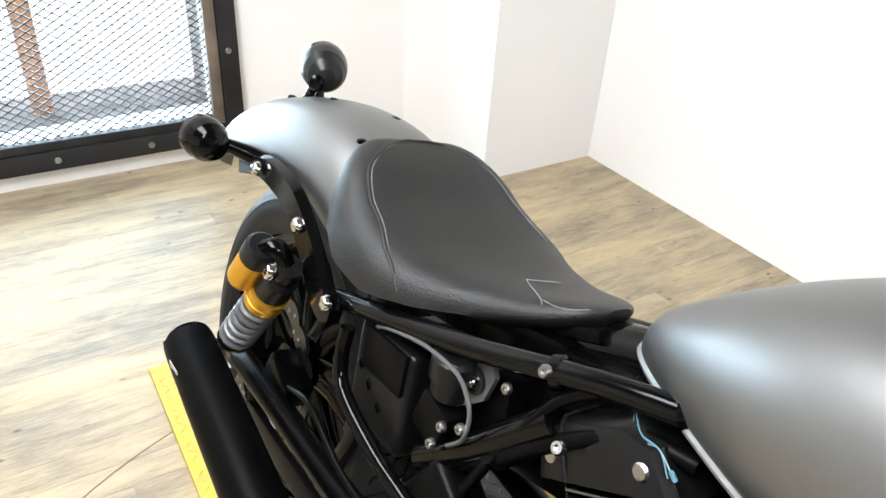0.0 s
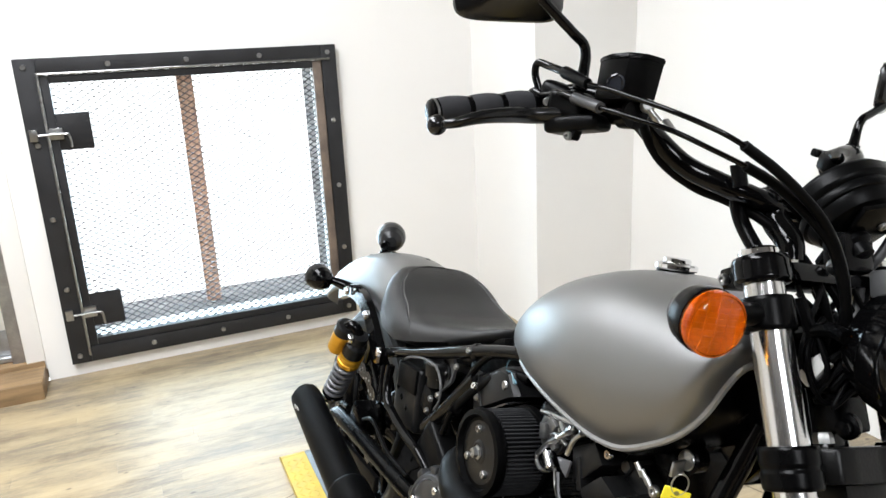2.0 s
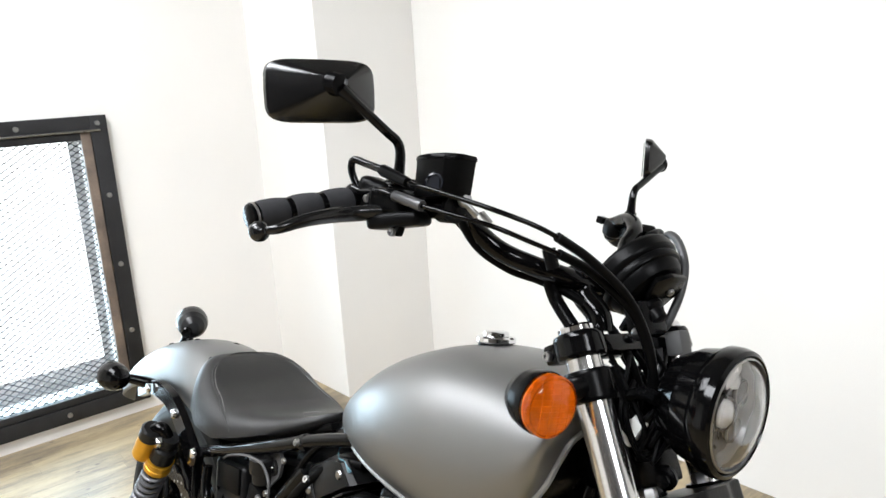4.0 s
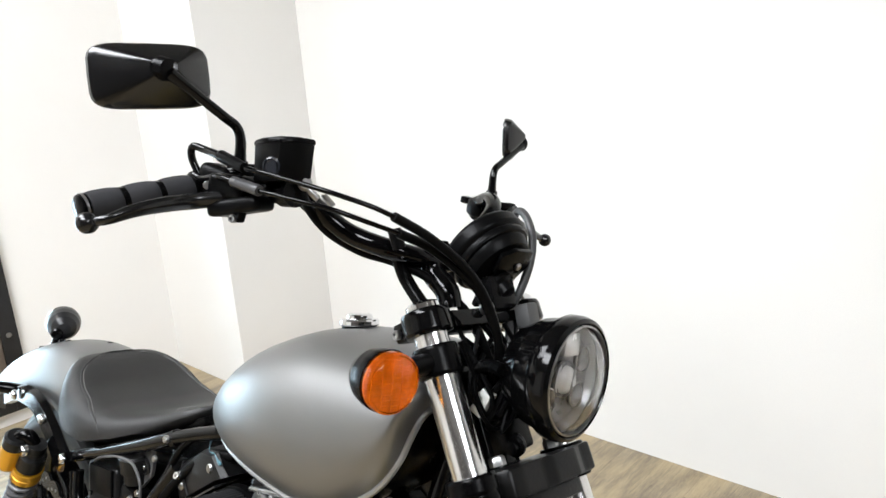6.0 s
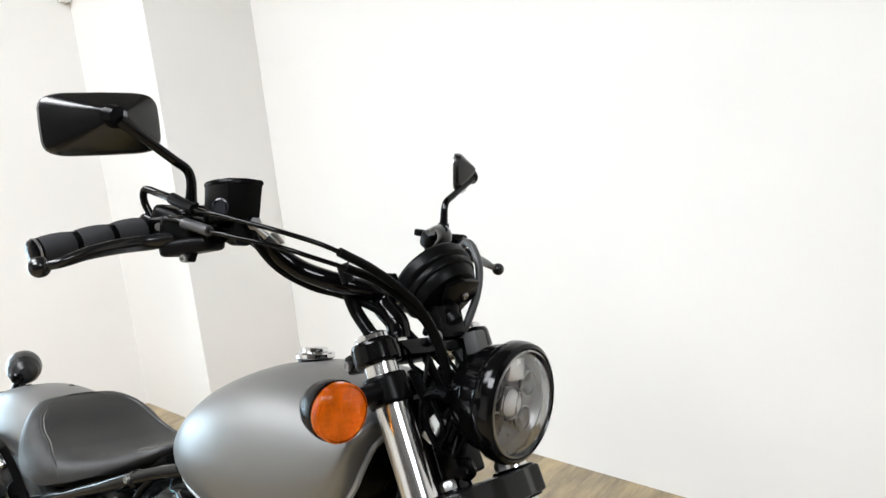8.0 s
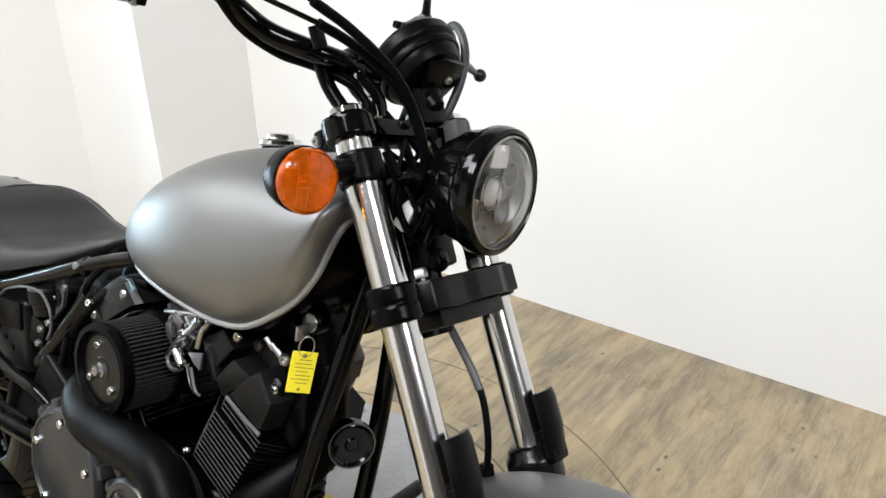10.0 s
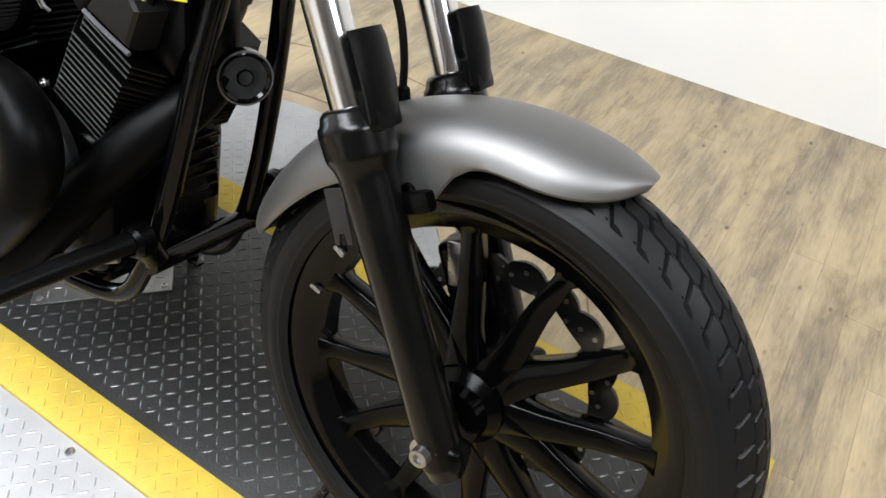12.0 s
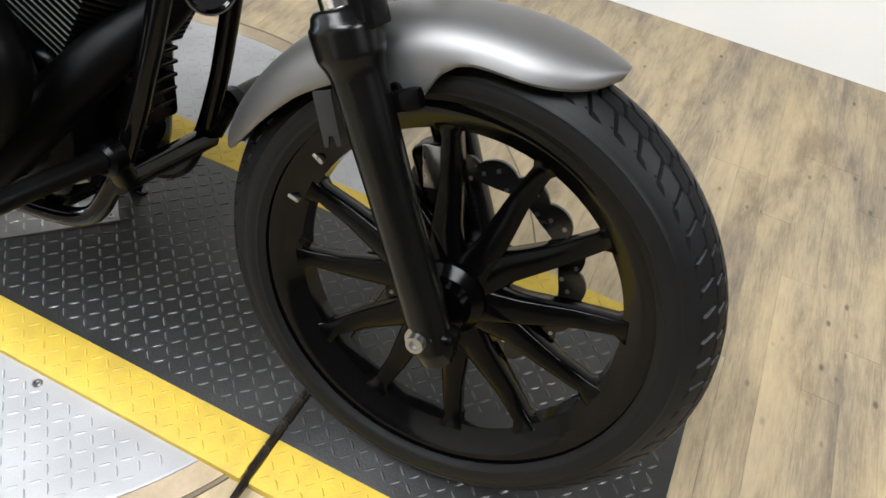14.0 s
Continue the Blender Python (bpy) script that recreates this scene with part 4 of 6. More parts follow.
# seat rails, gusset and the tubes below the seat
for s in (-1, 1):
    for x, z in ((-0.868, 0.696), (-0.760, 0.738)):
        y = float(np.interp(x, [-1.196, -0.974, -0.81, -0.60], [0.125, 0.115, 0.09, 0.05])) * s
        turned("rail_collar", (x - 0.006, y, z - 0.002), (0.38, -0.15 * s, 0.28 - 0.08), disc(0.0160, 0.012, 0.003), BLACK, bike, seg=20)
    screw((-0.872, 0.112 * s, 0.698), (0, s, 0.1), bike, 0.0065, 0.006)
    rod("side_tube", [(-1.150, 0.130 * s, 0.560), (-1.145, 0.132 * s, 0.520), (-1.118, 0.134 * s, 0.488), (-1.03, 0.134 * s, 0.470), (-0.95, 0.130 * s, 0.462), (-0.88, 0.12 * s, 0.43)], 0.0095, BLACK, bike, "gloss black side tube", 12)
    rod("brace_tube", [(-0.985, 0.105 * s, 0.500), (-0.93, 0.102 * s, 0.560), (-0.855, 0.094 * s, 0.655)], 0.017, BLACK, bike, "gloss black frame brace", 14)
    bm = B()
    prism(bm, [(-1.005, 0.648), (-0.955, 0.662), (-0.935, 0.640), (-0.940, 0.610), (-0.975, 0.575), (-1.000, 0.560)], 0.006, Matrix.Translation((0, 0.096 * s, 0)) @ pose(0, 0, 0, 90, 0, 0))
    gus = part("gusset", bm, material("grey_gusset", (0.12, 0.12, 0.122), 0.4, 0.4, 0.2, 20), bike, "grey gusset plate")
    turned("bolt", (-0.958, 0.099 * s, 0.622), (0, s, 0), [(0.001, 0), (0.0145, 0), (0.0145, 0.003), (0.0115, 0.004), (0.0105, 0.002), (0.001, 0.002)], COVER, gus, "black rubber-lined boss", seg=24)
    screw((-0.958, 0.101 * s, 0.622), (0, s, 0), gus, 0.0066, 0.006, CHROME)
    screw((-0.905, 0.112 * s, 0.655), (0, s, 0), bike, 0.0058, 0.005)
rod("backbone", [(-0.93, 0, 0.672), (-0.80, 0, 0.728), (-0.55, 0, 0.80), (-0.36, 0, 0.86)], 0.030, BLACK, bike, "gloss black backbone tube", 18)
rod("hose", [(-1.105, -0.122, 0.590), (-1.076, -0.128, 0.607), (-1.030, -0.128, 0.624), (-0.991, -0.128, 0.633), (-0.950, -0.128, 0.634), (-0.925, -0.127, 0.612), (-0.926, -0.124, 0.580), (-0.945, -0.120, 0.555)], 0.0024, material("grey_hose", (0.085, 0.085, 0.085), 0.3), bike, "grey hose", 8)
rod("vent_hose", [(-0.914, -0.110, 0.522), (-0.894, -0.108, 0.589), (-0.869, -0.105, 0.648), (-0.853, -0.100, 0.681), (-0.824, -0.095, 0.710), (-0.797, -0.085, 0.726)], 0.0065, SATIN, bike, "black vent hose", 12)
box = cube("battery_case", (-1.085, -0.088, 0.522), (0.115, 0.055, 0.130), COVER, bike, "black battery case", (0, -8, 0), 0.012, 3)
cube("case_rib", (-1.082, -0.118, 0.560), (0.085, 0.006, 0.05), PLASTIC, box, "", (0, -8, 0), 0.004)
# the shade inside three square slots, put on as black blocks
for x, z in ((-1.125, 0.525), (-1.100, 0.512), (-1.073, 0.500)):
    cube("slot", (x, -0.1155, z), (0.011, 0.0020, 0.011), BLACK, box, "raised black block that stands for a slot's shade", (0, 30, 0), 0.0008)
turned("reservoir_tank", (-0.985, -0.100, 0.588), (0, -0.15, 1), [(0.001, 0), (0.022, 0), (0.022, 0.018), (0.026, 0.020), (0.026, 0.046), (0.022, 0.050), (0.001, 0.050)], COVER, bike, "black fluid reservoir")
cube("bracket", (-0.985, -0.102, 0.555), (0.05, 0.035, 0.05), PLASTIC, bike, "", (0, 10, 0), 0.008)
for x, z in ((-0.955, 0.572), (-0.962, 0.545), (-0.930, 0.590)):
    screw((x, -0.124, z), (0, -1, 0), bike, 0.006, 0.006)
cube("starter_cover", (-0.92, -0.10, 0.470), (0.12, 0.05, 0.09), PLASTIC, bike, "", (0, 25, 0), 0.015, 3)
cube("inner_mudguard", (-1.13, 0, 0.45), (0.020, 0.17, 0.30), PLASTIC, bike, "", (0, 18, 0), 0.006)
cube("electrics_tray", (-1.02, 0, 0.56), (0.20, 0.15, 0.10), PLASTIC, bike, "", (0, -14, 0), 0.012)
rod("loom", [(-0.955, -0.098, 0.515), (-0.90, -0.105, 0.575), (-0.845, -0.100, 0.640), (-0.790, -0.085, 0.690), (-0.74, -0.07, 0.700)], 0.0085, RUBBER, bike, "black wiring loom")
rod("clip", [(-0.900, -0.112, 0.585), (-0.893, -0.096, 0.578)], 0.012, PLASTIC, bike)
for k, (r, dz) in enumerate(((0.0008, 0), (0.0007, 0.006))):
    rod("wire", [(-0.800, -0.055, 0.738), (-0.806, -0.072, 0.712 - dz), (-0.785, -0.088, 0.700 - dz), (-0.762, -0.094, 0.704), (-0.745, -0.096, 0.697 - dz)], r, CYAN, bike, "cyan wire", 6)
cube("connector", (-0.742, -0.096, 0.696), (0.009, 0.003, 0.004), CYAN, bike, "pale blue connector", (0, 30, 0), 0.002)

# black blocks added to close see-through gaps that should look dark
cube("gap_block_frame", (-0.865, 0, 0.622), (0.20, 0.10, 0.15), SATIN, bike, "black block added to darken the gap inside the frame", (0, -18, 0), 0.015, 2)
cube("gap_block_seat", (-1.02, 0, 0.640), (0.24, 0.10, 0.045), SATIN, bike, "black block added to darken the gap under the seat", (0, -14, 0), 0.01, 2)
cube("gap_block_tank", (-0.70, 0.015, 0.695), (0.30, 0.10, 0.06), SATIN, bike, "black block added to darken the gap below the tank", (0, -8, 0), 0.012, 2)

# ---- engine ----
engine = cube("crankcase", (-0.668, 0, 0.365), (0.36, 0.22, 0.21), SATIN, bike, "satin black crankcase", (0, 0, 0), 0.045, 4)
cube("gearbox", (-0.83, 0, 0.380), (0.18, 0.22, 0.17), SATIN, bike, "", (0, 0, 0), 0.04, 3)
cube("sump", (-0.66, 0, 0.248), (0.26, 0.15, 0.05), SATIN, bike, "", (0, 0, 0), 0.02, 3)
clutch = turned("clutch_cover", (-0.775, -0.118, 0.415), (0, -1, 0), [(0.001, 0), (0.098, 0), (0.100, 0.010), (0.098, 0.050), (0.092, 0.060), (0.086, 0.062), (0.083, 0.058), (0.078, 0.060), (0.040, 0.066), (0.001, 0.067)], CASING, bike, "round matt black clutch cover", 48)
for k in range(5):
    a = radians(20 + 72 * k)
    screw((-0.775 + 0.074 * math.cos(a), -0.177, 0.415 + 0.074 * math.sin(a)), (0, -1, 0), clutch, 0.0075, 0.006, CHROME)
for k in range(10):
    a = radians(-70 + 30 * k)
    cube("cover_lug", (-0.775 + 0.099 * math.cos(a), -0.150, 0.415 + 0.099 * math.sin(a)), (0.016, 0.05, 0.022), CASING, clutch, "", (0, -math.degrees(a), 0), 0.006)
gen = turned("generator_cover", (-0.585, -0.118, 0.425), (0, -1, 0), [(0.001, 0), (0.082, 0), (0.084, 0.012), (0.080, 0.032), (0.064, 0.040), (0.060, 0.062), (0.055, 0.068), (0.046, 0.069), (0.044, 0.066), (0.001, 0.066)], CASING, bike, "matt black generator cover", 44)
for k in range(6):
    z = 0.425 + 0.028 - 0.0112 * k
    w = 0.040 * math.sqrt(max(0.1, 1 - ((z - 0.425) / 0.044) ** 2))
    rod("cover_rib", [(-0.585 - w, -0.1845, z), (-0.585, -0.190, z - 0.006), (-0.585 + w, -0.1845, z)], 0.0032, CASING, gen, "rubbed rib", 8, 4)
for k in range(9):
    a = radians(-60 + 33 * k)
    cube("cover_lug", (-0.585 + 0.072 * math.cos(a), -0.158, 0.425 + 0.072 * math.sin(a)), (0.022, 0.030, 0.016), CASING, gen, "", (0, -math.degrees(a), 0), 0.005)
screw((-0.572, -0.184, 0.398), (0, -1, 0), gen, 0.006, 0.005, CHROME)


def barrel(base, ax, fwd, parent_label, narrow=1.0, back=0.0, fins=15):
    """A finned cylinder with its head and rocker cover; ax points up the bore, fwd across it."""
    base, ax, fwd = Vector(base), Vector(ax).normalized(), Vector(fwd).normalized()
    m = Matrix((fwd, V(0, 1, 0), ax)).transposed().to_4x4()
    bm = B()
    block(bm, base + ax * 0.055, (0.105, 0.15, 0.13), m, 0.03, 3)
    cyl = part("cylinder", bm, SATIN, bike, parent_label)
    plan = [(-0.070, -0.074), (-0.040, -0.106), (0.044, -0.106), (0.068, -0.074), (0.068, 0.074), (0.044, 0.106), (-0.040, 0.106), (-0.070, 0.074)]
    lip = [(-0.0705, -0.0735), (-0.0402, -0.1068), (0.0442, -0.1068), (0.0440, -0.1030), (-0.0385, -0.1030), (-0.0675, -0.0715)]
    for k in range(fins):
        g = 1 if k < 12 else 0.94
        at = Matrix.Translation(base + ax * (0.004 + 0.0080 * k)) @ m
        bm = B()
        prism(bm, [(x * g, y * g) for x, y in plan], 0.0030, at)
        part("cooling_fin", bm, SATIN, cyl, smooth=0)
        # machined bright edge on the side that shows
        bm = B()
        prism(bm, [(x * g, y * g) for x, y in lip], 0.0018, at)
        part("fin_edge", bm, EDGE, cyl, smooth=0)
    bm = B()
    inset = 1.0 if fins < 16 else 0.72
    block(bm, base + ax * 0.150 - fwd * back, (0.150 * narrow * inset, 0.200 * narrow * inset, 0.050), m, 0.016, 3)
    part("cylinder_head", bm, COVER, cyl)
    bm = B()
    pts = [(-0.078, -0.014), (-0.070, 0.030), (-0.040, 0.046), (0.036, 0.046), (0.066, 0.030), (0.078, -0.014)]
    loops = []
    for y, sc in ((-0.104, 0.74), (-0.101, 0.86), (-0.092, 0.95), (-0.06, 0.98), (0.06, 0.98), (0.092, 0.95), (0.101, 0.86), (0.104, 0.74)):
        loops.append([m @ (V(x * sc * narrow - back, y * narrow, z * sc * narrow)) + base + ax * 0.182 for x, z in pts])
    rings(bm, loops)
    part("rocker_cover", bm, COVER, cyl, "matt black rocker cover", smooth=30)
    rod("cover_seam", [m @ V(x * narrow - back, y * narrow, z * narrow) + base + ax * 0.182 for x, y, z in ((-0.034, -0.1035, -0.010), (-0.034, -0.1045, 0.020), (-0.034, -0.100, 0.037), (-0.034, -0.080, 0.0455), (-0.034, 0.06, 0.046))], 0.0026, COVER, cyl, "raised seam of the cover", 8, 3)
    for x in (-0.048, 0.048):
        turned("bolt", m @ V(x * narrow - back, -0.101 * narrow, 0.010) + base + ax * 0.182, (0, -1, 0), disc(0.008, 0.005, 0.002), STEEL, cyl, seg=16)
    if ax.x < 0:
        for x, r in ((-0.020, 0.0075), (0.016, 0.0075)):
            rod("push_rod_tube", [m @ V(x, -0.108, -0.03) + base, m @ V(x * 0.7, -0.112, 0.155) + base], r, SATIN, cyl, "", 10)
    return cyl


front = barrel((-0.526, 0.0, 0.488), (0.43, 0, 0.903), (0.903, 0, -0.43), "black finned front cylinder", 0.68, 0.020)
rear = barrel((-0.697, 0.005, 0.494), (-0.56, 0, 0.83), (0.83, 0, 0.56), "black finned rear cylinder", fins=21)
SIDE = Matrix(((1, 0, 0, 0), (0, 0, -1, 0), (0, 1, 0, 0), (0, 0, 0, 1)))


def at_side(y):
    """Axes forward and up in a plane at that distance from the middle, facing outwards."""
    return Matrix.Translation((0, y, 0)) @ SIDE


slab("head_cover", [(-0.562, 0.677), (-0.520, 0.705), (-0.496, 0.684), (-0.526, 0.650), (-0.545, 0.630)], 0.046, at_side(-0.083), COVER, engine, "black angular head cover", 0.005)
slab("head_cover", [(-0.548, 0.668), (-0.540, 0.674), (-0.520, 0.634), (-0.530, 0.630)], 0.046, at_side(-0.086), COVER, engine, "", 0.002)
slab("head_cover", [(-0.526, 0.636), (-0.491, 0.674), (-0.455, 0.662), (-0.477, 0.640), (-0.507, 0.614)], 0.050, at_side(-0.085), COVER, engine, "black angular head cover", 0.007)
bm = B()
loops = []
for y, k in ((-0.060, 1.0), (-0.098, 1.0), (-0.112, 0.90), (-0.115, 0.78)):
    loops.append([V(-0.446 + (x + 0.446) * k, y, 0.640 + (z - 0.640) * k) for x, z in ((-0.494, 0.624), (-0.462, 0.660), (-0.434, 0.679), (-0.406, 0.643), (-0.425, 0.597))])
rings(bm, loops)
big = part("head_cover", bm, COVER, engine, "black angular head cover", 25)
rod("cover_lip", [(-0.494, -0.112, 0.621), (-0.458, -0.114, 0.608), (-0.426, -0.112, 0.595)], 0.0028, SPRING, big, "grey lower lip", 8)
# slab put in to make the void below the key tag black
slab("void_slab", [(-0.440, 0.676), (-0.402, 0.686), (-0.386, 0.676), (-0.384, 0.610), (-0.400, 0.570), (-0.440, 0.590), (-0.405, 0.643)], 0.040, at_side(-0.058), SATIN, engine, "black filler slab in the dark void beside the head", 0.008)
for q in ((-0.452, 0.692), (-0.440, 0.688), (-0.430, 0.683)):
    rod("stud", [(q[0], -0.078, q[1]), (q[0] - 0.012, -0.082, q[1] + 0.014)], 0.0034, STEEL, engine, "", 8)
turned("cover_boss", (-0.422, -0.094, 0.655), (0, -1, 0), disc(0.014, 0.006, 0.003), SATIN, big)
screw((-0.422, -0.099, 0.655), (0, -1, 0), big, 0.009, 0.006, CHROME)
screw((-0.488, -0.104, 0.704), (0, -1, 0), engine, 0.007, 0.006, CHROME)
screw((-0.405, -0.100, 0.700), (0, -1, 0), engine, 0.008, 0.006, STEEL)
screw((-0.830, -0.112, 0.650), (0, -1, 0.4), engine, 0.007, 0.006, CHROME)
screw((-0.560, -0.116, 0.520), (0, -1, 0), engine, 0.006, 0.006, CHROME)
cube("intake_box", (-0.60, -0.03, 0.665), (0.16, 0.12, 0.07), SATIN, engine, "", (0, 0, 0), 0.02, 3)
carb = turned("throttle_body", (-0.615, -0.060, 0.672), (0.10, -1, 0), [(0.001, 0), (0.028, 0), (0.028, 0.010), (0.023, 0.014), (0.023, 0.032), (0.030, 0.036), (0.030, 0.046), (0.024, 0.048), (0.001, 0.048)], CAST, bike, "bare cast throttle body")
slab("casting", [(-0.640, 0.684), (-0.600, 0.704), (-0.578, 0.702), (-0.585, 0.672), (-0.606, 0.648), (-0.630, 0.656)], 0.030, at_side(-0.092), CAST, carb, "bare cast flange", 0.005)
slab("casting", [(-0.586, 0.700), (-0.562, 0.706), (-0.556, 0.690), (-0.575, 0.680)], 0.024, at_side(-0.098), CAST, carb, "", 0.004)
for c, sz, ry in (((-0.604, -0.110, 0.690), (0.020, 0.012, 0.014), 25), ((-0.622, -0.110, 0.672), (0.014, 0.012, 0.022), -15), ((-0.590, -0.112, 0.664), (0.012, 0.010, 0.012), 40), ((-0.570, -0.112, 0.694), (0.012, 0.010, 0.008), 10)):
    cube("casting", c, sz, CAST, carb, "", (0, ry, 0), 0.003)
for x, z, r in ((-0.612, 0.697, 0.0045), (-0.584, 0.690, 0.004), (-0.600, 0.660, 0.004), (-0.566, 0.700, 0.0035), (-0.574, 0.678, 0.0035)):
    screw((x, -0.110, z), (0, -1, 0.2), carb, r, 0.006)
LINKS = (([(-0.617, -0.118, 0.638), (-0.598, -0.120, 0.662), (-0.574, -0.120, 0.686), (-0.549, -0.118, 0.711)], 0.0036),
         ([(-0.617, -0.118, 0.640), (-0.612, -0.119, 0.628), (-0.598, -0.120, 0.624), (-0.584, -0.120, 0.630), (-0.574, -0.119, 0.640)], 0.0032),
         ([(-0.556, -0.116, 0.669), (-0.546, -0.117, 0.696), (-0.522, -0.114, 0.722)], 0.0036),
         ([(-0.640, -0.108, 0.693), (-0.596, -0.110, 0.704), (-0.546, -0.110, 0.714)], 0.0042),
         ([(-0.600, -0.114, 0.676), (-0.584, -0.118, 0.684), (-0.560, -0.116, 0.680)], 0.0024),
         ([(-0.590, -0.112, 0.700), (-0.572, -0.116, 0.694), (-0.556, -0.116, 0.700)], 0.0024))
for pts, r in LINKS:
    rod("linkage", pts, r, STEEL, carb, "bright throttle linkage", 8)
for q in ((-0.586, 0.674), (-0.562, 0.699), (-0.534, 0.712)):
    turned("link_nut", (q[0], -0.118, q[1]), (0.7, -0.1, 0.7), disc(0.0058, 0.014, 0.001), STEEL, carb, "", 6)
turned("barrel_nut", (-0.592, -0.121, 0.652), (0.75, -0.15, -0.42), disc(0.0078, 0.026, 0.002), CHROME, carb, "bright barrel nut")
slab("link_plate", [(-0.573, 0.657), (-0.543, 0.665), (-0.546, 0.640), (-0.560, 0.646)], 0.004, at_side(-0.116), SPRING, carb, "", 0.001)
turned("link_drum", (-0.600, -0.106, 0.636), (0, -1, 0), [(0.001, 0), (0.018, 0), (0.018, 0.003), (0.014, 0.004), (0.014, 0.008), (0.018, 0.009), (0.017, 0.012), (0.001, 0.012)], SATIN, carb)
for k in range(3):
    rod("spark_lead", [(-0.569 + 0.004 * k, -0.120, 0.640), (-0.556 + 0.006 * k, -0.124, 0.624 - 0.004 * k), (-0.550 + 0.006 * k, -0.120, 0.608)], 0.0022, (STEEL, RUBBER, SPRING)[k], bike, "thin lead", 8)

# air filter face, pleats and screws
turned("face_plate", AF + V(0, -0.0885, 0), (0, -1, 0), [(0.001, 0), (0.046, 0), (0.047, 0.002), (0.018, 0.003), (0.016, 0.0045), (0.001, 0.0045)], COVER, filt, "", 36)
turned("centre_bolt", AF + V(0, -0.092, 0), (0, -1, 0), [(0.001, 0), (0.011, 0), (0.011, 0.003), (0.0075, 0.004), (0.0075, 0.011), (0.003, 0.012), (0.001, 0.010)], STEEL, filt, "", 6)
for a in (110, 215, 318):
    screw(AF + V(0.034 * math.cos(radians(a)), -0.0905, 0.034 * math.sin(radians(a))), (0, -1, 0), filt, 0.0065, 0.005)
bm = B()
for k in range(64):
    a = 2 * math.pi * k / 64
    d, t = V(math.cos(a), 0, math.sin(a)), V(-math.sin(a), 0, math.cos(a))
    loops = []
    for y in (-0.016, -0.079):
        o = AF + V(0, y, 0)
        loops.append([o + d * 0.055 - t * 0.0020, o + d * 0.0645 - t * 0.0009, o + d * 0.0645 + t * 0.0009, o + d * 0.055 + t * 0.0020])
    rings(bm, loops)
part("pleat", bm, FOAM, filt, "", 0, "stuff")
for x in (-0.62, -0.575):
    rod("breather", [AF + V(0.02, -0.01, 0.05), AF + V(0.06, 0.0, 0.075), (x, -0.08, 0.70)], 0.007, RUBBER, bike, "", 10)

# frame front, horn, pegs, pedal and stand
turned("head_stock", on_fork(0.80, 0, -0.045), RAKE, [(0.001, 0), (0.034, 0), (0.036, 0.02), (0.033, 0.03), (0.033, 0.13), (0.036, 0.14), (0.034, 0.165), (0.001, 0.165)], BLACK, bike, "gloss black steering head", 28)
cube("gusset", (-0.372, 0, 0.79), (0.09, 0.05, 0.09), BLACK, bike, "", (0, 30, 0), 0.01)
horn = turned("horn", (-0.380, 0.004, 0.570), (0.9, -0.55, 0.05), [(0.001, 0), (0.031, 0), (0.032, 0.004), (0.032, 0.018), (0.028, 0.020), (0.025, 0.017), (0.010, 0.016), (0.008, 0.018), (0.001, 0.018)], BLACK, bike, "round black horn", 32)
turned("rim_ring", V(-0.380, 0.004, 0.570) + V(0.9, -0.55, 0.05).normalized() * 0.0165, (0.9, -0.55, 0.05), [(0.0302, 0), (0.0322, 0.001), (0.0322, 0.003), (0.0302, 0.0035)], SPRING, horn, "thin bright rim", 36, True)
cube("regulator", (-0.475, 0.0, 0.43), (0.05, 0.09, 0.13), SATIN, bike, "black finned regulator", (0, -8, 0), 0.008)
# added block: makes the space behind the down tubes dark
cube("dark_filler_block", (-0.448, 0.0, 0.630), (0.060, 0.095, 0.22), SATIN, bike, "black filler block that darkens the space between the down tubes", (0, -5, 0), 0.02, 3)
for k in range(6):
    cube("regulator_fin", (-0.453, 0.0, 0.39 + 0.018 * k), (0.022, 0.08, 0.005), SATIN, bike, "", (0, -8, 0), 0.001, 1)
turned("oil_filter", (-0.490, 0.000, 0.360), (1, -0.1, -0.1), [(0.001, 0), (0.030, 0), (0.031, 0.01), (0.031, 0.036), (0.026, 0.043), (0.001, 0.044)], SATIN, bike, "black oil filter")
for s in (-1, 1):
    rod("peg_bracket", [(-0.420, 0.085 * s, 0.335), (-0.415, 0.105 * s, 0.365), (-0.412, 0.125 * s, 0.378)], 0.017, SATIN, bike, "", 12)
    rod("foot_peg", [(-0.412, 0.120 * s, 0.378), (-0.432, 0.20 * s, 0.366), (-0.460, 0.305 * s, 0.345)], [0.0135, 0.0130, 0.0125], RUBBER, bike, "black foot peg", 16)
    turned("peg_joint", (-0.412, 0.105 * s, 0.376), (0, s, 0), disc(0.021, 0.024, 0.005), SATIN, bike)
rod("brake_pedal", [(-0.430, -0.130, 0.352), (-0.480, -0.165, 0.335), (-0.545, -0.185, 0.300), (-0.575, -0.190, 0.270)], 0.009, material("worn_pedal", (0.16, 0.14, 0.11), 0.4, 0.5, 0.3, 20), bike, "worn brake pedal arm", 12)
rod("cross_tube", [(-0.425, -0.09, 0.325), (-0.425, 0.09, 0.325)], 0.016, BLACK, bike, "", 14)
rod("side_stand", [(-0.66, 0.09, 0.215), (-0.67, 0.16, 0.13), (-0.68, 0.232, 0.070)], 0.011, BLACK, bike, "black side stand", 12)
cube("stand_foot", (-0.682, 0.238, 0.062), (0.05, 0.035, 0.008), BLACK, bike, "", (-14, 0, 0), 0.003)
rod("silencer_clamp", [(-0.90, -0.262, 0.30), (-0.90, -0.262, 0.34)], 0.006, STEEL, bike)
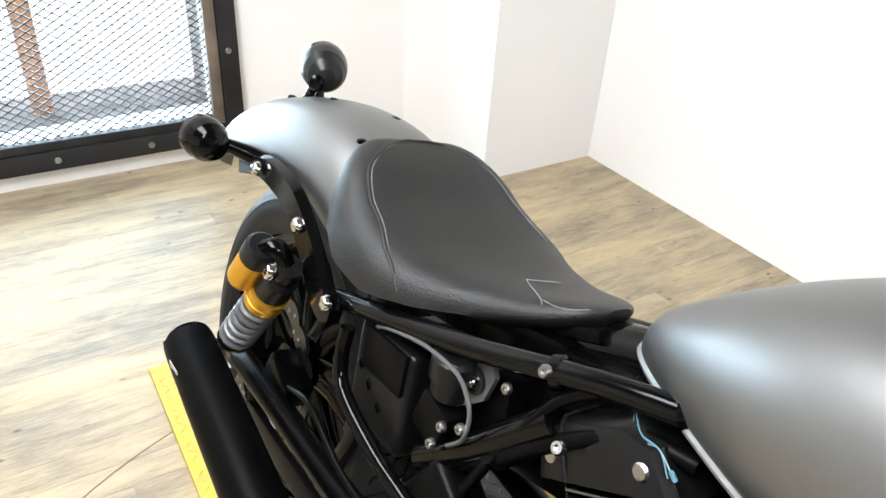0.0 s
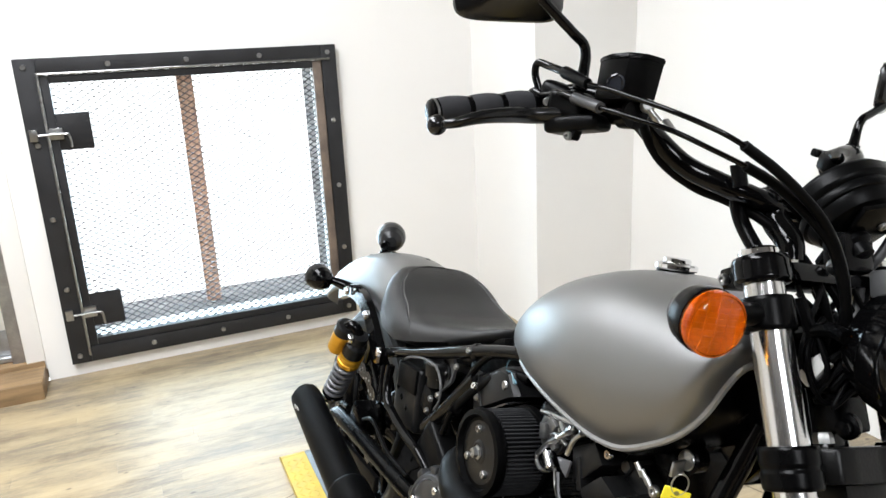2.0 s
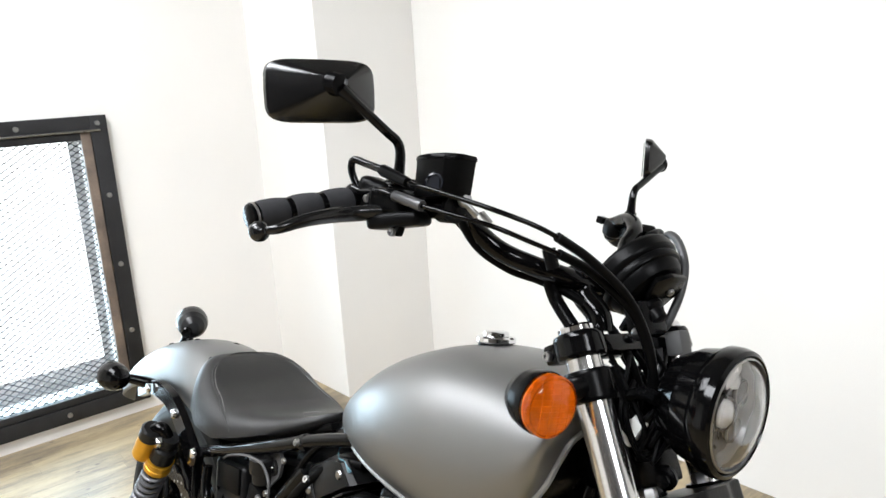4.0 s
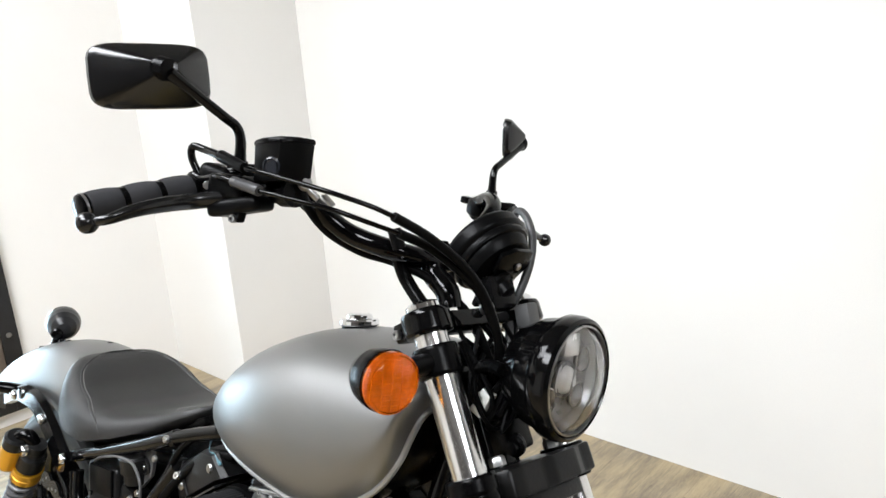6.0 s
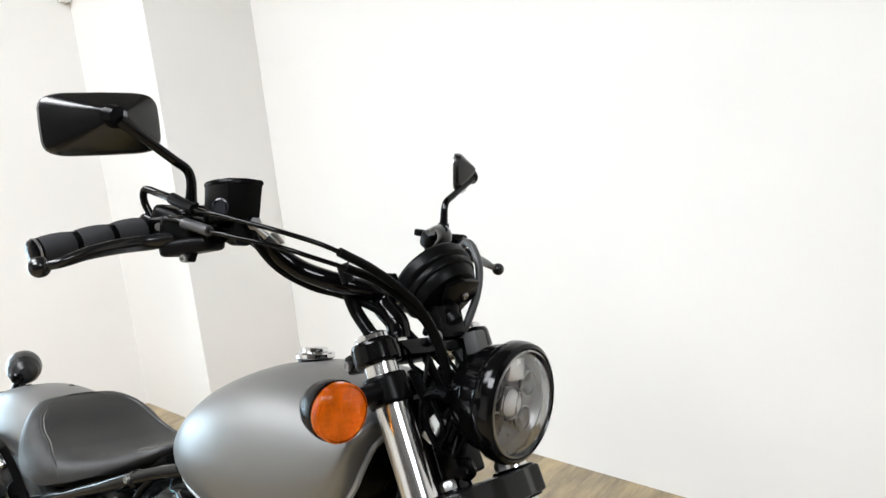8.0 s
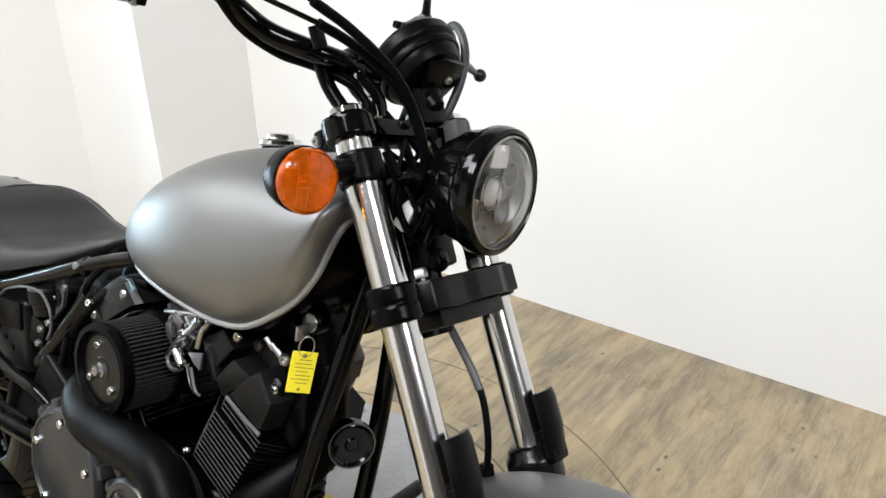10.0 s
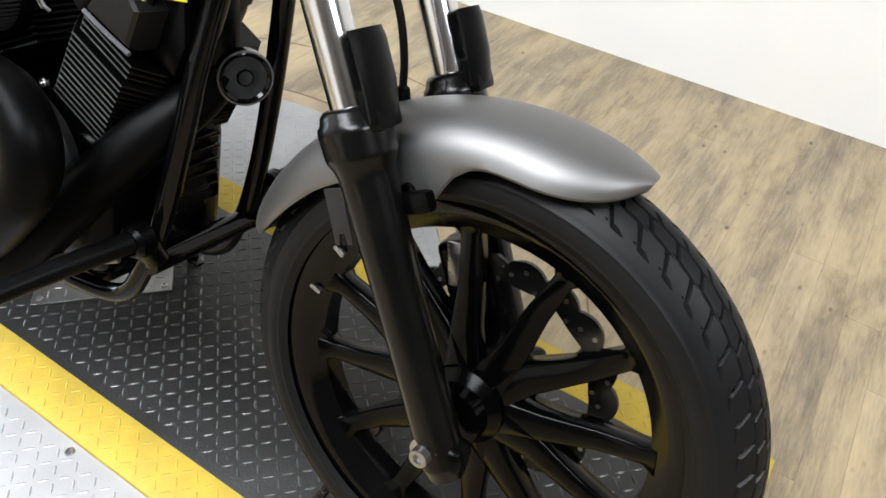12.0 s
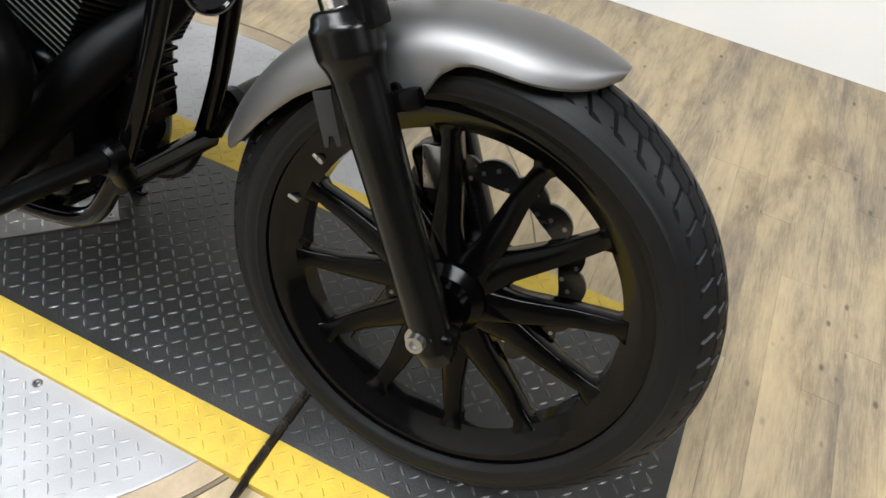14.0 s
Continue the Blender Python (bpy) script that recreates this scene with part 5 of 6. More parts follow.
turned("end_cap", (-1.402, -0.218, 0.3745), (-1, 0, 0.12), [(0.001, 0.0), (0.030, 0.0), (0.0340, 0.003), (0.0315, 0.009), (0.0255, 0.011), (0.022, 0.002), (0.001, -0.01)], SATIN, muffler, "", 30)
cube("sticker", (-1.350, -0.2535, 0.3705), (0.032, 0.0012, 0.013), material("silver_label", (0.45, 0.45, 0.44), 0.4, 0.3), muffler, "small silver sticker", (12, -6, 2), 0.0004)

# ---- steering: lights, bars, levers, mirrors, cables ----
fs = bullet((-0.319, -0.192, 0.940), (0.985, -0.17, 0.0), 0.0332, ORANGE, SATIN, bike, "amber bullet turn signal", "front_signal")
ax_ = V(0.985, -0.17, 0).normalized()
turned("reflector", V(-0.319, -0.192, 0.940) + ax_ * 0.0158, ax_, [(0.001, 0), (0.031, 0), (0.031, 0.0012), (0.001, 0.0012)], REFLECT, fs, "amber ribbed reflector", 30)
bm = B()
for k in range(11):
    h = -0.0275 + 0.0055 * k
    w = math.sqrt(max(0, 0.0305 ** 2 - h * h))
    tr = V(0.17, 0.985, 0).normalized()
    c = V(-0.319, -0.192, 0.940) + ax_ * 0.0185
    tube(bm, [c + V(0, 0, h) - tr * w, c + V(0, 0, h) + tr * w], 0.0007, 5)
    if k % 2:
        tube(bm, [c + tr * h - V(0, 0, w), c + tr * h + V(0, 0, w)], 0.0009, 5)
part("lens_rib", bm, REFLECT, fs, "", 40, "stuff")
rod("stalk", [(-0.318, -0.165, 0.942), (-0.318, -0.140, 0.946), (-0.318, -0.120, 0.948)], 0.012, PLASTIC, fs)
turned("stalk_clamp", on_fork(0.931, -0.1), RAKE, [(0.0208, 0), (0.0255, 0.001), (0.0265, 0.004), (0.0265, 0.032), (0.0255, 0.035), (0.0208, 0.036)], SATIN, bike, "black signal clamp", 28)
turned("stalk_clamp", on_fork(0.931, 0.084), RAKE, [(0.0208, 0), (0.0255, 0.001), (0.0265, 0.004), (0.0265, 0.032), (0.0255, 0.035), (0.0208, 0.036)], SATIN, bike, "black signal clamp", 28)

# headlight inside: dark bowl, light modules, clear lens
turned("bowl", H + V(-0.022, 0, 0), (1, 0, 0), [(0.001, 0), (0.048, 0.002), (0.060, 0.016), (0.062, 0.016), (0.062, 0.010), (0.001, -0.004)], material("dark_reflector", (0.26, 0.26, 0.265), 0.30, 0.55, 0.15, 30), headlight, "smoke grey reflector bowl", 40)
turned("trim_ring", H, (1, 0, 0), [(0.0612, 0.002), (0.0632, 0.004), (0.0632, 0.009), (0.0612, 0.010)], STEEL, headlight, "bright ring", 44, True)
LED = material("light_module", (0.82, 0.82, 0.82), 0.25, 0.4, 0.05, 60)
MODULE = material("dark_module", (0.16, 0.16, 0.165), 0.14, 0.5, 0.1, 40)
pr = turned("projector", H + V(-0.016, 0, -0.003), (1, 0, 0), [(0.0205, 0), (0.0215, 0.006), (0.0195, 0.009), (0.018, 0.006), (0.001, 0.005), (0.001, 0.0)], MODULE, headlight, "round central projector", 28)
turned("projector_lens", H + V(-0.0105, 0, -0.003), (1, 0, 0), [(0.001, 0), (0.0165, 0), (0.015, 0.005), (0.009, 0.009), (0.001, 0.0105)], LED, pr, "bright bulged lens", 28)
for a in (25, 155, 222, 318):
    c = H + V(-0.015, 0.039 * math.cos(radians(a)), 0.038 * math.sin(radians(a)) + 0.001)
    pr = turned("projector", c, (1, 0, 0), [(0.0135, 0), (0.0145, 0.004), (0.0135, 0.005), (0.009, 0.002), (0.001, 0.001)], MODULE, headlight, "dark round module", 24)
    turned("module_ring", c, (1, 0, 0), [(0.0142, 0.003), (0.0156, 0.004), (0.0156, 0.006), (0.0142, 0.0065)], STEEL, pr, "thin bright ring", 24, True)
bm = B()
block(bm, H + V(-0.008, 0, 0.038), (0.010, 0.032, 0.027), None, 0.005, 2)
part("module_window", bm, LED, headlight, "bright square module")
turned("lens", H + V(0.002, 0, 0), (1, 0, 0), [(0.001, 0.018), (0.030, 0.016), (0.052, 0.010), (0.0622, 0.003), (0.0622, 0.001), (0.051, 0.008), (0.030, 0.0135), (0.001, 0.0155)], CLEAR, headlight, "clear domed lens", 40)
cube("bracket", (-0.285, 0, 0.862), (0.030, 0.05, 0.055), SATIN, bike, "", (0, -28, 0), 0.006)
turned("pivot_bolt", (-0.262, -0.012, 0.852), (0.3, -1, 0), [(0.001, 0), (0.014, 0), (0.014, 0.008), (0.009, 0.010), (0.008, 0.022), (0.001, 0.023)], SATIN, bike, "", 20)
for y in (-0.045, 0.045):
    rod("headlight_ear", [(-0.320, y, 0.93), (-0.285, y * 1.1, 0.945), (-0.262, y * 1.25, 0.945)], 0.008, SATIN, bike, "", 8)
bm = B()
for k in range(16):
    c = V(-0.322, -0.070 + 0.0068 * k, 0.874)
    lathe(bm, c, (0, 1, 0), [(0.0095, 0), (0.0125, 0.0015), (0.0125, 0.0035), (0.0095, 0.005)], 12)
part("conduit", bm, RUBBER, bike, "black corrugated conduit", 30, "stuff")
bm = B()
for k in range(15):
    t = k / 14
    c = V(-0.350 - 0.085 * t, -0.082 - 0.010 * t, 0.862 - 0.075 * t)
    lathe(bm, c, (-0.75, -0.08, -0.66), [(0.0095, 0), (0.0125, 0.0015), (0.0125, 0.005), (0.0095, 0.0075)], 12)
part("conduit", bm, RUBBER, bike, "black corrugated conduit", 30, "stuff")
cube("connector", (-0.296, -0.040, 0.898), (0.018, 0.014, 0.034), WHITE_PLASTIC, bike, "white plug", (0, 25, 0), 0.003)
rngw = random.Random(11)
for k in range(16):
    a = V(-0.345 + 0.03 * rngw.random(), -0.065 + 0.12 * rngw.random(), 0.985 - 0.03 * rngw.random())
    b = V(-0.31 + 0.035 * rngw.random(), -0.065 + 0.12 * rngw.random(), 0.925 - 0.03 * rngw.random())
    c = V(-0.315 + 0.05 * rngw.random(), -0.06 + 0.12 * rngw.random(), 0.868 + 0.02 * rngw.random())
    d = V(-0.285 + 0.02 * rngw.random(), -0.03 + 0.06 * rngw.random(), 0.915 + 0.04 * rngw.random())
    rod("wire", [a, b, c, d], 0.0024 + 0.0022 * rngw.random(), RUBBER, bike, "", 7)
cube("wiring_pack", (-0.345, 0, 0.905), (0.045, 0.10, 0.09), RUBBER, bike, "", (0, -28, 0), 0.014, 3)
cube("grey_plug", (-0.308, 0.050, 0.994), (0.022, 0.024, 0.030), material("grey_plastic", (0.06, 0.06, 0.06), 0.5), bike, "grey plug cap", (0, -20, 0), 0.004)
screw((-0.322, -0.020, 1.004), (0.9, -0.4, 0.3), bike, 0.009, 0.010)

# risers and bar clamp
for s in (-1, 1):
    rod("riser", [(-0.352, 0.050 * s, 1.000), (-0.360, 0.050 * s, 1.020), (-0.384, 0.050 * s, 1.038), (-0.392, 0.050 * s, 1.058)], 0.0150, BLACK, handlebar, "gloss black riser", 16)
    cube("bar_clamp", (-0.388, 0.050 * s, 1.066), (0.034, 0.028, 0.020), BLACK, handlebar, "", (0, -20, 0), 0.005)
    rod("stay", [(-0.372, 0.078 * s, 1.002), (-0.400, 0.082 * s, 1.030), (-0.412, 0.090 * s, 1.060)], 0.0085, SATIN, handlebar, "", 10)

# speedometer
SP, SA = V(-0.362, 0.028, 1.066), V(-0.80, 0.0, 0.60)
speedo = turned("speedometer", SP, SA, [(0.001, -0.030), (0.034, -0.029), (0.044, -0.026), (0.049, -0.018), (0.050, -0.012), (0.0535, -0.011), (0.0550, -0.008), (0.0550, -0.003), (0.0535, -0.001), (0.0560, 0.001), (0.0585, 0.004), (0.0585, 0.017), (0.055, 0.022), (0.001, 0.022)], PLASTIC, bike, "round black speedometer", 40)
turned("dial_glass", SP + SA.normalized() * 0.0221, SA, [(0.001, 0), (0.049, 0), (0.048, 0.0015), (0.001, 0.002)], SMOKE, speedo, "", 36)
SB = Matrix.Translation(SP - SA.normalized() * 0.034) @ Matrix((V(0.60, 0, 0.80), V(0, 1, 0), V(-0.80, 0, 0.60))).transposed().to_4x4()
slab("back_bracket", [(0.030, -0.034), (0.040, -0.010), (0.038, 0.024), (0.012, 0.036), (-0.052, 0.020), (-0.060, 0.006), (-0.060, -0.012), (-0.040, -0.020), (-0.014, -0.012), (0.004, -0.026)], 0.007, SB, SATIN, speedo, "black back plate", 0.002)
turned("cable_union", SB @ V(-0.012, -0.006, -0.004), -SA, [(0.001, 0), (0.016, 0), (0.017, 0.006), (0.012, 0.010), (0.011, 0.022), (0.001, 0.023)], PLASTIC, speedo, "", 20)
for c in ((0.022, -0.022, 0.002), (0.036, 0.012, -0.010)):
    screw(SP + V(*c), (0.8, 0, -0.55), speedo, 0.0055, 0.006)
cube("mount", (-0.340, 0.022, 1.018), (0.03, 0.05, 0.045), SATIN, speedo, "", (0, -20, 0), 0.008)

# grips, levers and controls
for s in (-1, 1):
    g0, g1 = V(-0.578, 0.264 * s, 1.116), V(-0.592, 0.388 * s, 1.083)
    ax = (g1 - g0).normalized()
    ln = (g1 - g0).length
    grip = turned("grip", g0, ax, [(0.001, 0), (0.0145, 0), (0.0145, ln), (0.001, ln)], PLASTIC, handlebar, "black foam-sleeved grip", 24)
    for k in range(3):
        a, w = 0.008 + k * 0.0405, 0.035
        turned("sleeve", g0 + ax * a, ax, [(0.0145, 0), (0.0162, 0.001), (0.0174, 0.009), (0.0177, 0.5 * w), (0.0174, w - 0.009), (0.0162, w - 0.001), (0.0145, w)], FOAM, grip, "ribbed foam sleeve", 24)
    for k in range(4):
        turned("band", g0 + ax * (0.003 + k * 0.0405), ax, [(0.0140, -0.002), (0.0158, -0.002), (0.0158, 0.004), (0.0140, 0.004)], BLACK, grip, "", 24)
    turned("bar_end", g1 - ax * 0.001, ax, [(0.001, 0), (0.0150, 0), (0.0150, 0.003), (0.012, 0.005), (0.001, 0.0055)], SATIN, grip, "", 24)
    turned("end_ring", g1 - ax * 0.0035, ax, [(0.0145, 0), (0.0168, 0.0005), (0.0168, 0.0025), (0.0145, 0.003)], STEEL, grip, "thin bright end ring", 24, True)
    # lever blade, its ball end ahead of the grip
    lv = [(-0.520, 0.258, 1.108), (-0.537, 0.290, 1.101), (-0.536, 0.322, 1.096), (-0.534, 0.356, 1.088), (-0.537, 0.383, 1.077), (-0.550, 0.394, 1.072)]
    if s > 0:
        lv = [(-0.520, 0.258, 1.108)] + [(-0.496, 0.275, 1.100), (-0.506, 0.310, 1.093), (-0.514, 0.345, 1.087), (-0.517, 0.372, 1.080), (-0.515, 0.390, 1.075)]
    lever = rod("lever", [V(x, y * s, z) for x, y, z in lv], [0.0105, 0.0105, 0.0100, 0.0085, 0.0065, 0.0055], LEVERM, bike, "black hand lever", 14, 8, 0.8)
    bm = B()
    lathe(bm, V(-0.5535, 0.397 * s, 1.071) if s < 0 else V(*lv[-1]), (0, s, 0), [(0.0115 * math.sin(math.pi * i / 10) + 1e-5, -0.0115 * math.cos(math.pi * i / 10)) for i in range(11)], 16)
    part("ball_end", bm, LEVERM, lever)
    cube("perch", (-0.520, 0.250 * s, 1.120), (0.050, 0.040, 0.030), SATIN, bike, "black lever perch", (0, 0, -18 * s), 0.008, 3)
    k_ = 1.0 if s < 0 else 0.7
    sw = cube("switch_housing", (-0.562, 0.244 * s, 1.122), (0.044 * k_, 0.040 * k_, 0.046 * k_), PLASTIC, bike, "black switch housing", (0, 12, -20 * s), 0.012, 3)
    cube("switch", (-0.586, 0.246 * s, 1.133), (0.014, 0.020, 0.012), SATIN, sw, "", (0, 10, 0), 0.003)
    cube("underside", (-0.506, 0.250 * s, 1.100), (0.070 * k_, 0.038, 0.018), PLASTIC, sw, "", (0, -12, -20 * s), 0.009, 3)
    screw((-0.545, 0.270 * s, 1.120), (0.8, 0.5 * s, 0), sw, 0.005, 0.004)

# front brake reservoir on the right, clutch perch on the left
mc = B()
loops = []
for z, sc in ((1.128, 0.74), (1.133, 0.79), (1.158, 0.81), (1.167, 0.82), (1.169, 0.82)):
    loops.append([V(-0.462 + sc * 1.06 * x, -0.228 + sc * y, z + 0.003 + 0.10 * (x + 0.0)) for x, y in ((-0.030, -0.026), (-0.006, -0.032), (0.022, -0.026), (0.034, -0.006), (0.032, 0.022), (0.010, 0.028), (-0.022, 0.026), (-0.034, 0.004))])
rings(mc, loops)
mcyl = part("brake_reservoir", mc, PLASTIC, bike, "black brake fluid reservoir")
bm = B()
loops = []
for z, sc in ((1.1692, 0.85), (1.1725, 0.85), (1.175, 0.80)):
    loops.append([V(-0.462 + sc * 1.06 * x, -0.228 + sc * y, z + 0.003 + 0.10 * x) for x, y in ((-0.030, -0.026), (-0.006, -0.032), (0.022, -0.026), (0.034, -0.006), (0.032, 0.022), (0.010, 0.028), (-0.022, 0.026), (-0.034, 0.004))])
rings(bm, loops)
part("cap", bm, SATIN, mcyl)
turned("sight_glass", (-0.452, -0.2500, 1.147), (0.45, -0.89, 0), [(0.001, 0), (0.0105, 0), (0.0105, 0.003), (0.0085, 0.004), (0.008, 0.002), (0.001, 0.002)], material("smoky_sight_glass", (0.012, 0.013, 0.016), 0.12, spec=0.3), mcyl, "round sight glass", 24)
turned("body", (-0.545, -0.222, 1.116), (1, 0, 0.05), [(0.001, 0), (0.013, 0), (0.014, 0.02), (0.012, 0.075), (0.016, 0.08), (0.016, 0.10), (0.001, 0.10)], SATIN, mcyl)
FIT = [V(-0.440, -0.214, 1.132), V(-0.435, -0.212, 1.126), V(-0.429, -0.203, 1.117)]
turned("banjo_bolt", FIT[0], (0.8, -0.6, 0.1), [(0.001, -0.004), (0.0080, -0.004), (0.0080, 0.003), (0.0056, 0.004), (0.0056, 0.008), (0.001, 0.008)], STEEL, mcyl, "bright banjo bolt", 12)
rod("hose_fitting", FIT, [0.0045, 0.0036, 0.0040], STEEL, mcyl, "bright hose fitting", 10)
cube("brake_light_switch", (-0.498, -0.256, 1.090), (0.012, 0.011, 0.014), SATIN, bike, "", (0, 20, 0), 0.003)
screw((-0.502, -0.258, 1.086), (0.5, -1, 0), bike, 0.005, 0.010)

cube("bar_label", (-0.432, -0.186, 1.116), (0.017, 0.008, 0.004), STEEL, bike, "small pale label on the bar", (20, 40, 20), 0.001)

# mirrors
for s in (-1, 1):
    base = V(-0.530, 0.240 * s, 1.140)
    joint = V(-0.550, 0.330 * s, 1.240)
    bend, tip = base + V(-0.002, 0.007 * s, 0.050), joint + V(0.008, -0.004 * s, -0.004)
    stem = rod("mirror", [base, base + V(0, 0, 0.020), base + V(-0.001, 0.001 * s, 0.038), bend, bend.lerp(tip, 0.18), bend.lerp(tip, 0.5), bend.lerp(tip, 0.8), tip], [0.0085, 0.0066, 0.0060, 0.0058, 0.0058, 0.0058, 0.0062, 0.0075], BLACK, bike, "black rectangular mirror on a bent stem", 12)
    bm = B()
    yaw = -20 if s < 0 else 33
    m = Matrix.Translation(joint + V(-0.016, 0.004 * s if s < 0 else 0.004 * s, -0.007 if s < 0 else 0.006)) @ pose(0, 0, 0, 9 if s < 0 else 2, -4, yaw)
    loops = []
    for x, k in ((0.022, 0.10), (0.019, 0.22), (-0.001, 0.90), (-0.005, 0.98), (-0.010, 1.0), (-0.013, 0.98)):
        # a hipped back: four flat slopes that meet near the stem
        ring = []
        for i in range(32):
            a = 2 * math.pi * i / 32
            c_, s_ = math.cos(a), math.sin(a)
            pw = 0.30 + 0.1 * (k > 0.9)
            y = 0.063 * math.copysign(abs(c_) ** pw, c_)
            z = 0.0355 * math.copysign(abs(s_) ** pw, s_)
            ring.append(m @ V(x, y * k - 0.020 * s * (1 - k), z * k + 0.006 * (1 - k)))
        loops.append(ring)
    rings(bm, loops)
    part("mirror_shell", bm, MIRRORSHELL, stem, "gloss black mirror shell with a hipped back", 22)
    bm = B()
    loops = [[m @ V(x, 0.057 * math.copysign(abs(math.cos(2 * math.pi * i / 32)) ** 0.38, math.cos(2 * math.pi * i / 32)), 0.031 * math.copysign(abs(math.sin(2 * math.pi * i / 32)) ** 0.38, math.sin(2 * math.pi * i / 32))) for i in range(32)] for x in (-0.0142, -0.0155)]
    rings(bm, loops)
    part("mirror_glass", bm, MIRROR, stem)
    turned("ball_joint", joint + V(-0.002, 0, 0), (1, -0.2 * s, -0.1), [(0.001, -0.014), (0.012, -0.012), (0.014, 0), (0.012, 0.012), (0.001, 0.014)], SATIN, stem, "", 18)
    turned("lock_nut", base + V(0, 0, 0.004), (0, 0, 1), disc(0.0095, 0.008), SATIN, stem, "", 6)

# cables
TA = [(-0.575, -0.262, 1.128), (-0.583, -0.270, 1.150), (-0.578, -0.272, 1.163), (-0.558, -0.268, 1.160), (-0.524, -0.268, 1.154), (-0.477, -0.268, 1.143), (-0.436, -0.264, 1.138), (-0.377, -0.238, 1.127), (-0.344, -0.205, 1.116), (-0.330, -0.182, 1.107)]
TB = [(-0.590, -0.268, 1.118), (-0.580, -0.270, 1.130), (-0.560, -0.268, 1.127), (-0.528, -0.268, 1.130), (-0.498, -0.267, 1.127), (-0.452, -0.264, 1.120), (-0.419, -0.257, 1.116), (-0.380, -0.228, 1.109), (-0.357, -0.192, 1.098), (-0.343, -0.160, 1.089)]
thin = rod("throttle_cable", TA, [0.0046] * 5 + [0.0033] + [0.0028] * 4, BLACK, bike, "black throttle cable", 10)
rod("sheath", [TA[-1], (-0.322, -0.130, 1.086), (-0.306, -0.080, 1.052), (-0.293, -0.052, 1.012), (-0.286, -0.036, 0.970), (-0.296, -0.020, 0.925)], 0.0054, RUBBER, thin, "thicker rubber sheath", 10)
rod("ferrule", [TA[4], TA[5]], [0.0072, 0.0060], PLASTIC, thin)
thin = rod("throttle_cable", TB, [0.0046] * 4 + [0.0036] + [0.0028] * 5, BLACK, bike, "black throttle cable", 10)
rod("sheath", [TB[-1], (-0.335, -0.112, 1.073), (-0.304, -0.070, 1.036), (-0.292, -0.048, 0.999), (-0.284, -0.030, 0.955), (-0.294, -0.012, 0.920)], 0.0054, RUBBER, thin, "thicker rubber sheath", 10)
rod("ferrule", [TB[4], TB[5]], 0.0062, material("grey_ferrule", (0.09, 0.09, 0.092), 0.3, 0.6), thin, "dull grey metal ferrule")
rod("brake_hose", [(-0.446, -0.208, 1.134), (-0.469, -0.190, 1.113), (-0.473, -0.150, 1.079), (-0.452, -0.112, 1.057), (-0.418, -0.086, 1.048), (-0.375, -0.060, 1.030), (-0.335, -0.030, 0.99), (-0.310, -0.010, 0.93), (-0.300, 0.0, 0.88)], 0.0058, RUBBER, bike, "black brake hose", 10)
rod("clutch_cable", [(-0.384, 0.100, 1.112), (-0.370, 0.098, 1.124), (-0.350, 0.090, 1.114), (-0.332, 0.080, 1.088), (-0.326, 0.070, 1.056), (-0.328, 0.058, 1.022), (-0.332, 0.046, 0.995)] + [(-0.318, 0.030, 0.965), (-0.310, 0.020, 0.93)], 0.0056, material("grey_cable_sleeve", (0.035, 0.035, 0.036), 0.35, spec=0.4), bike, "grey-black clutch cable", 10)
rod("clutch_cable_end", [(-0.500, 0.250, 1.118), (-0.430, 0.170, 1.126), (-0.384, 0.100, 1.112)], 0.0050, RUBBER, bike, "black clutch cable end", 10)
rod("cable_tie", [(-0.392, -0.118, 1.090), (-0.386, -0.112, 1.068)], 0.008, PLASTIC, bike)
rod("front_brake_hose", [(-0.268, 0.010, 0.792), (-0.252, 0.011, 0.772), (-0.215, 0.010, 0.735), (-0.189, 0.010, 0.700), (-0.172, 0.008, 0.655), (-0.165, 0.006, 0.610)], 0.0042, RUBBER, bike, "black front brake hose", 10)
rod("hose_sheath", [(-0.268, 0.010, 0.792), (-0.252, 0.011, 0.772), (-0.215, 0.010, 0.735), (-0.195, 0.010, 0.709)], 0.0050, SPRING, bike, "grey hose sheath", 10)
cube("hose_bracket", (-0.264, 0.010, 0.790), (0.020, 0.02, 0.026), SATIN, bike, "", (0, -28, 0), 0.004)
turned("hose_union", (-0.165, 0.006, 0.614), (-0.3, 0, 1), disc(0.009, 0.014, 0.003), SATIN, bike)

# reflector bracket, caliper and valve
slab("reflector_bracket", [(-0.0095, -0.031), (-0.0040, -0.031), (-0.0032, -0.018), (0.0032, -0.018), (0.0040, -0.031), (0.0095, -0.031), (0.0095, 0.029), (-0.0095, 0.029)], 0.003, Matrix.Translation((-0.152, -0.098, 0.520)) @ pose(0, 0, 0, 0, -20, 14) @ pose(0, 0, 0, 90, 0, 0), material("grey_bracket", (0.022, 0.022, 0.0225), 0.45, 0.3), bike, "bare grey bracket with a notched end", 0.0008)
cal = cube("brake_caliper", (-0.062, 0.070, 0.415), (0.060, 0.050, 0.105), SATIN, bike, "black front brake caliper", (0, -28, 0), 0.012, 3)
cube("caliper_bracket", (-0.075, 0.042, 0.438), (0.026, 0.004, 0.055), STEEL, cal, "pale bracket plate", (0, -14, 0), 0.002)
rod("caliper_hose", [(-0.09, 0.075, 0.46), (-0.125, 0.07, 0.53), (-0.16, 0.03, 0.60)], 0.0045, RUBBER, bike, "", 8)
rod("valve_stem", [(-0.207, -0.012, 0.300), (-0.192, -0.020, 0.303)], 0.0045, RUBBER, fw, "", 8)
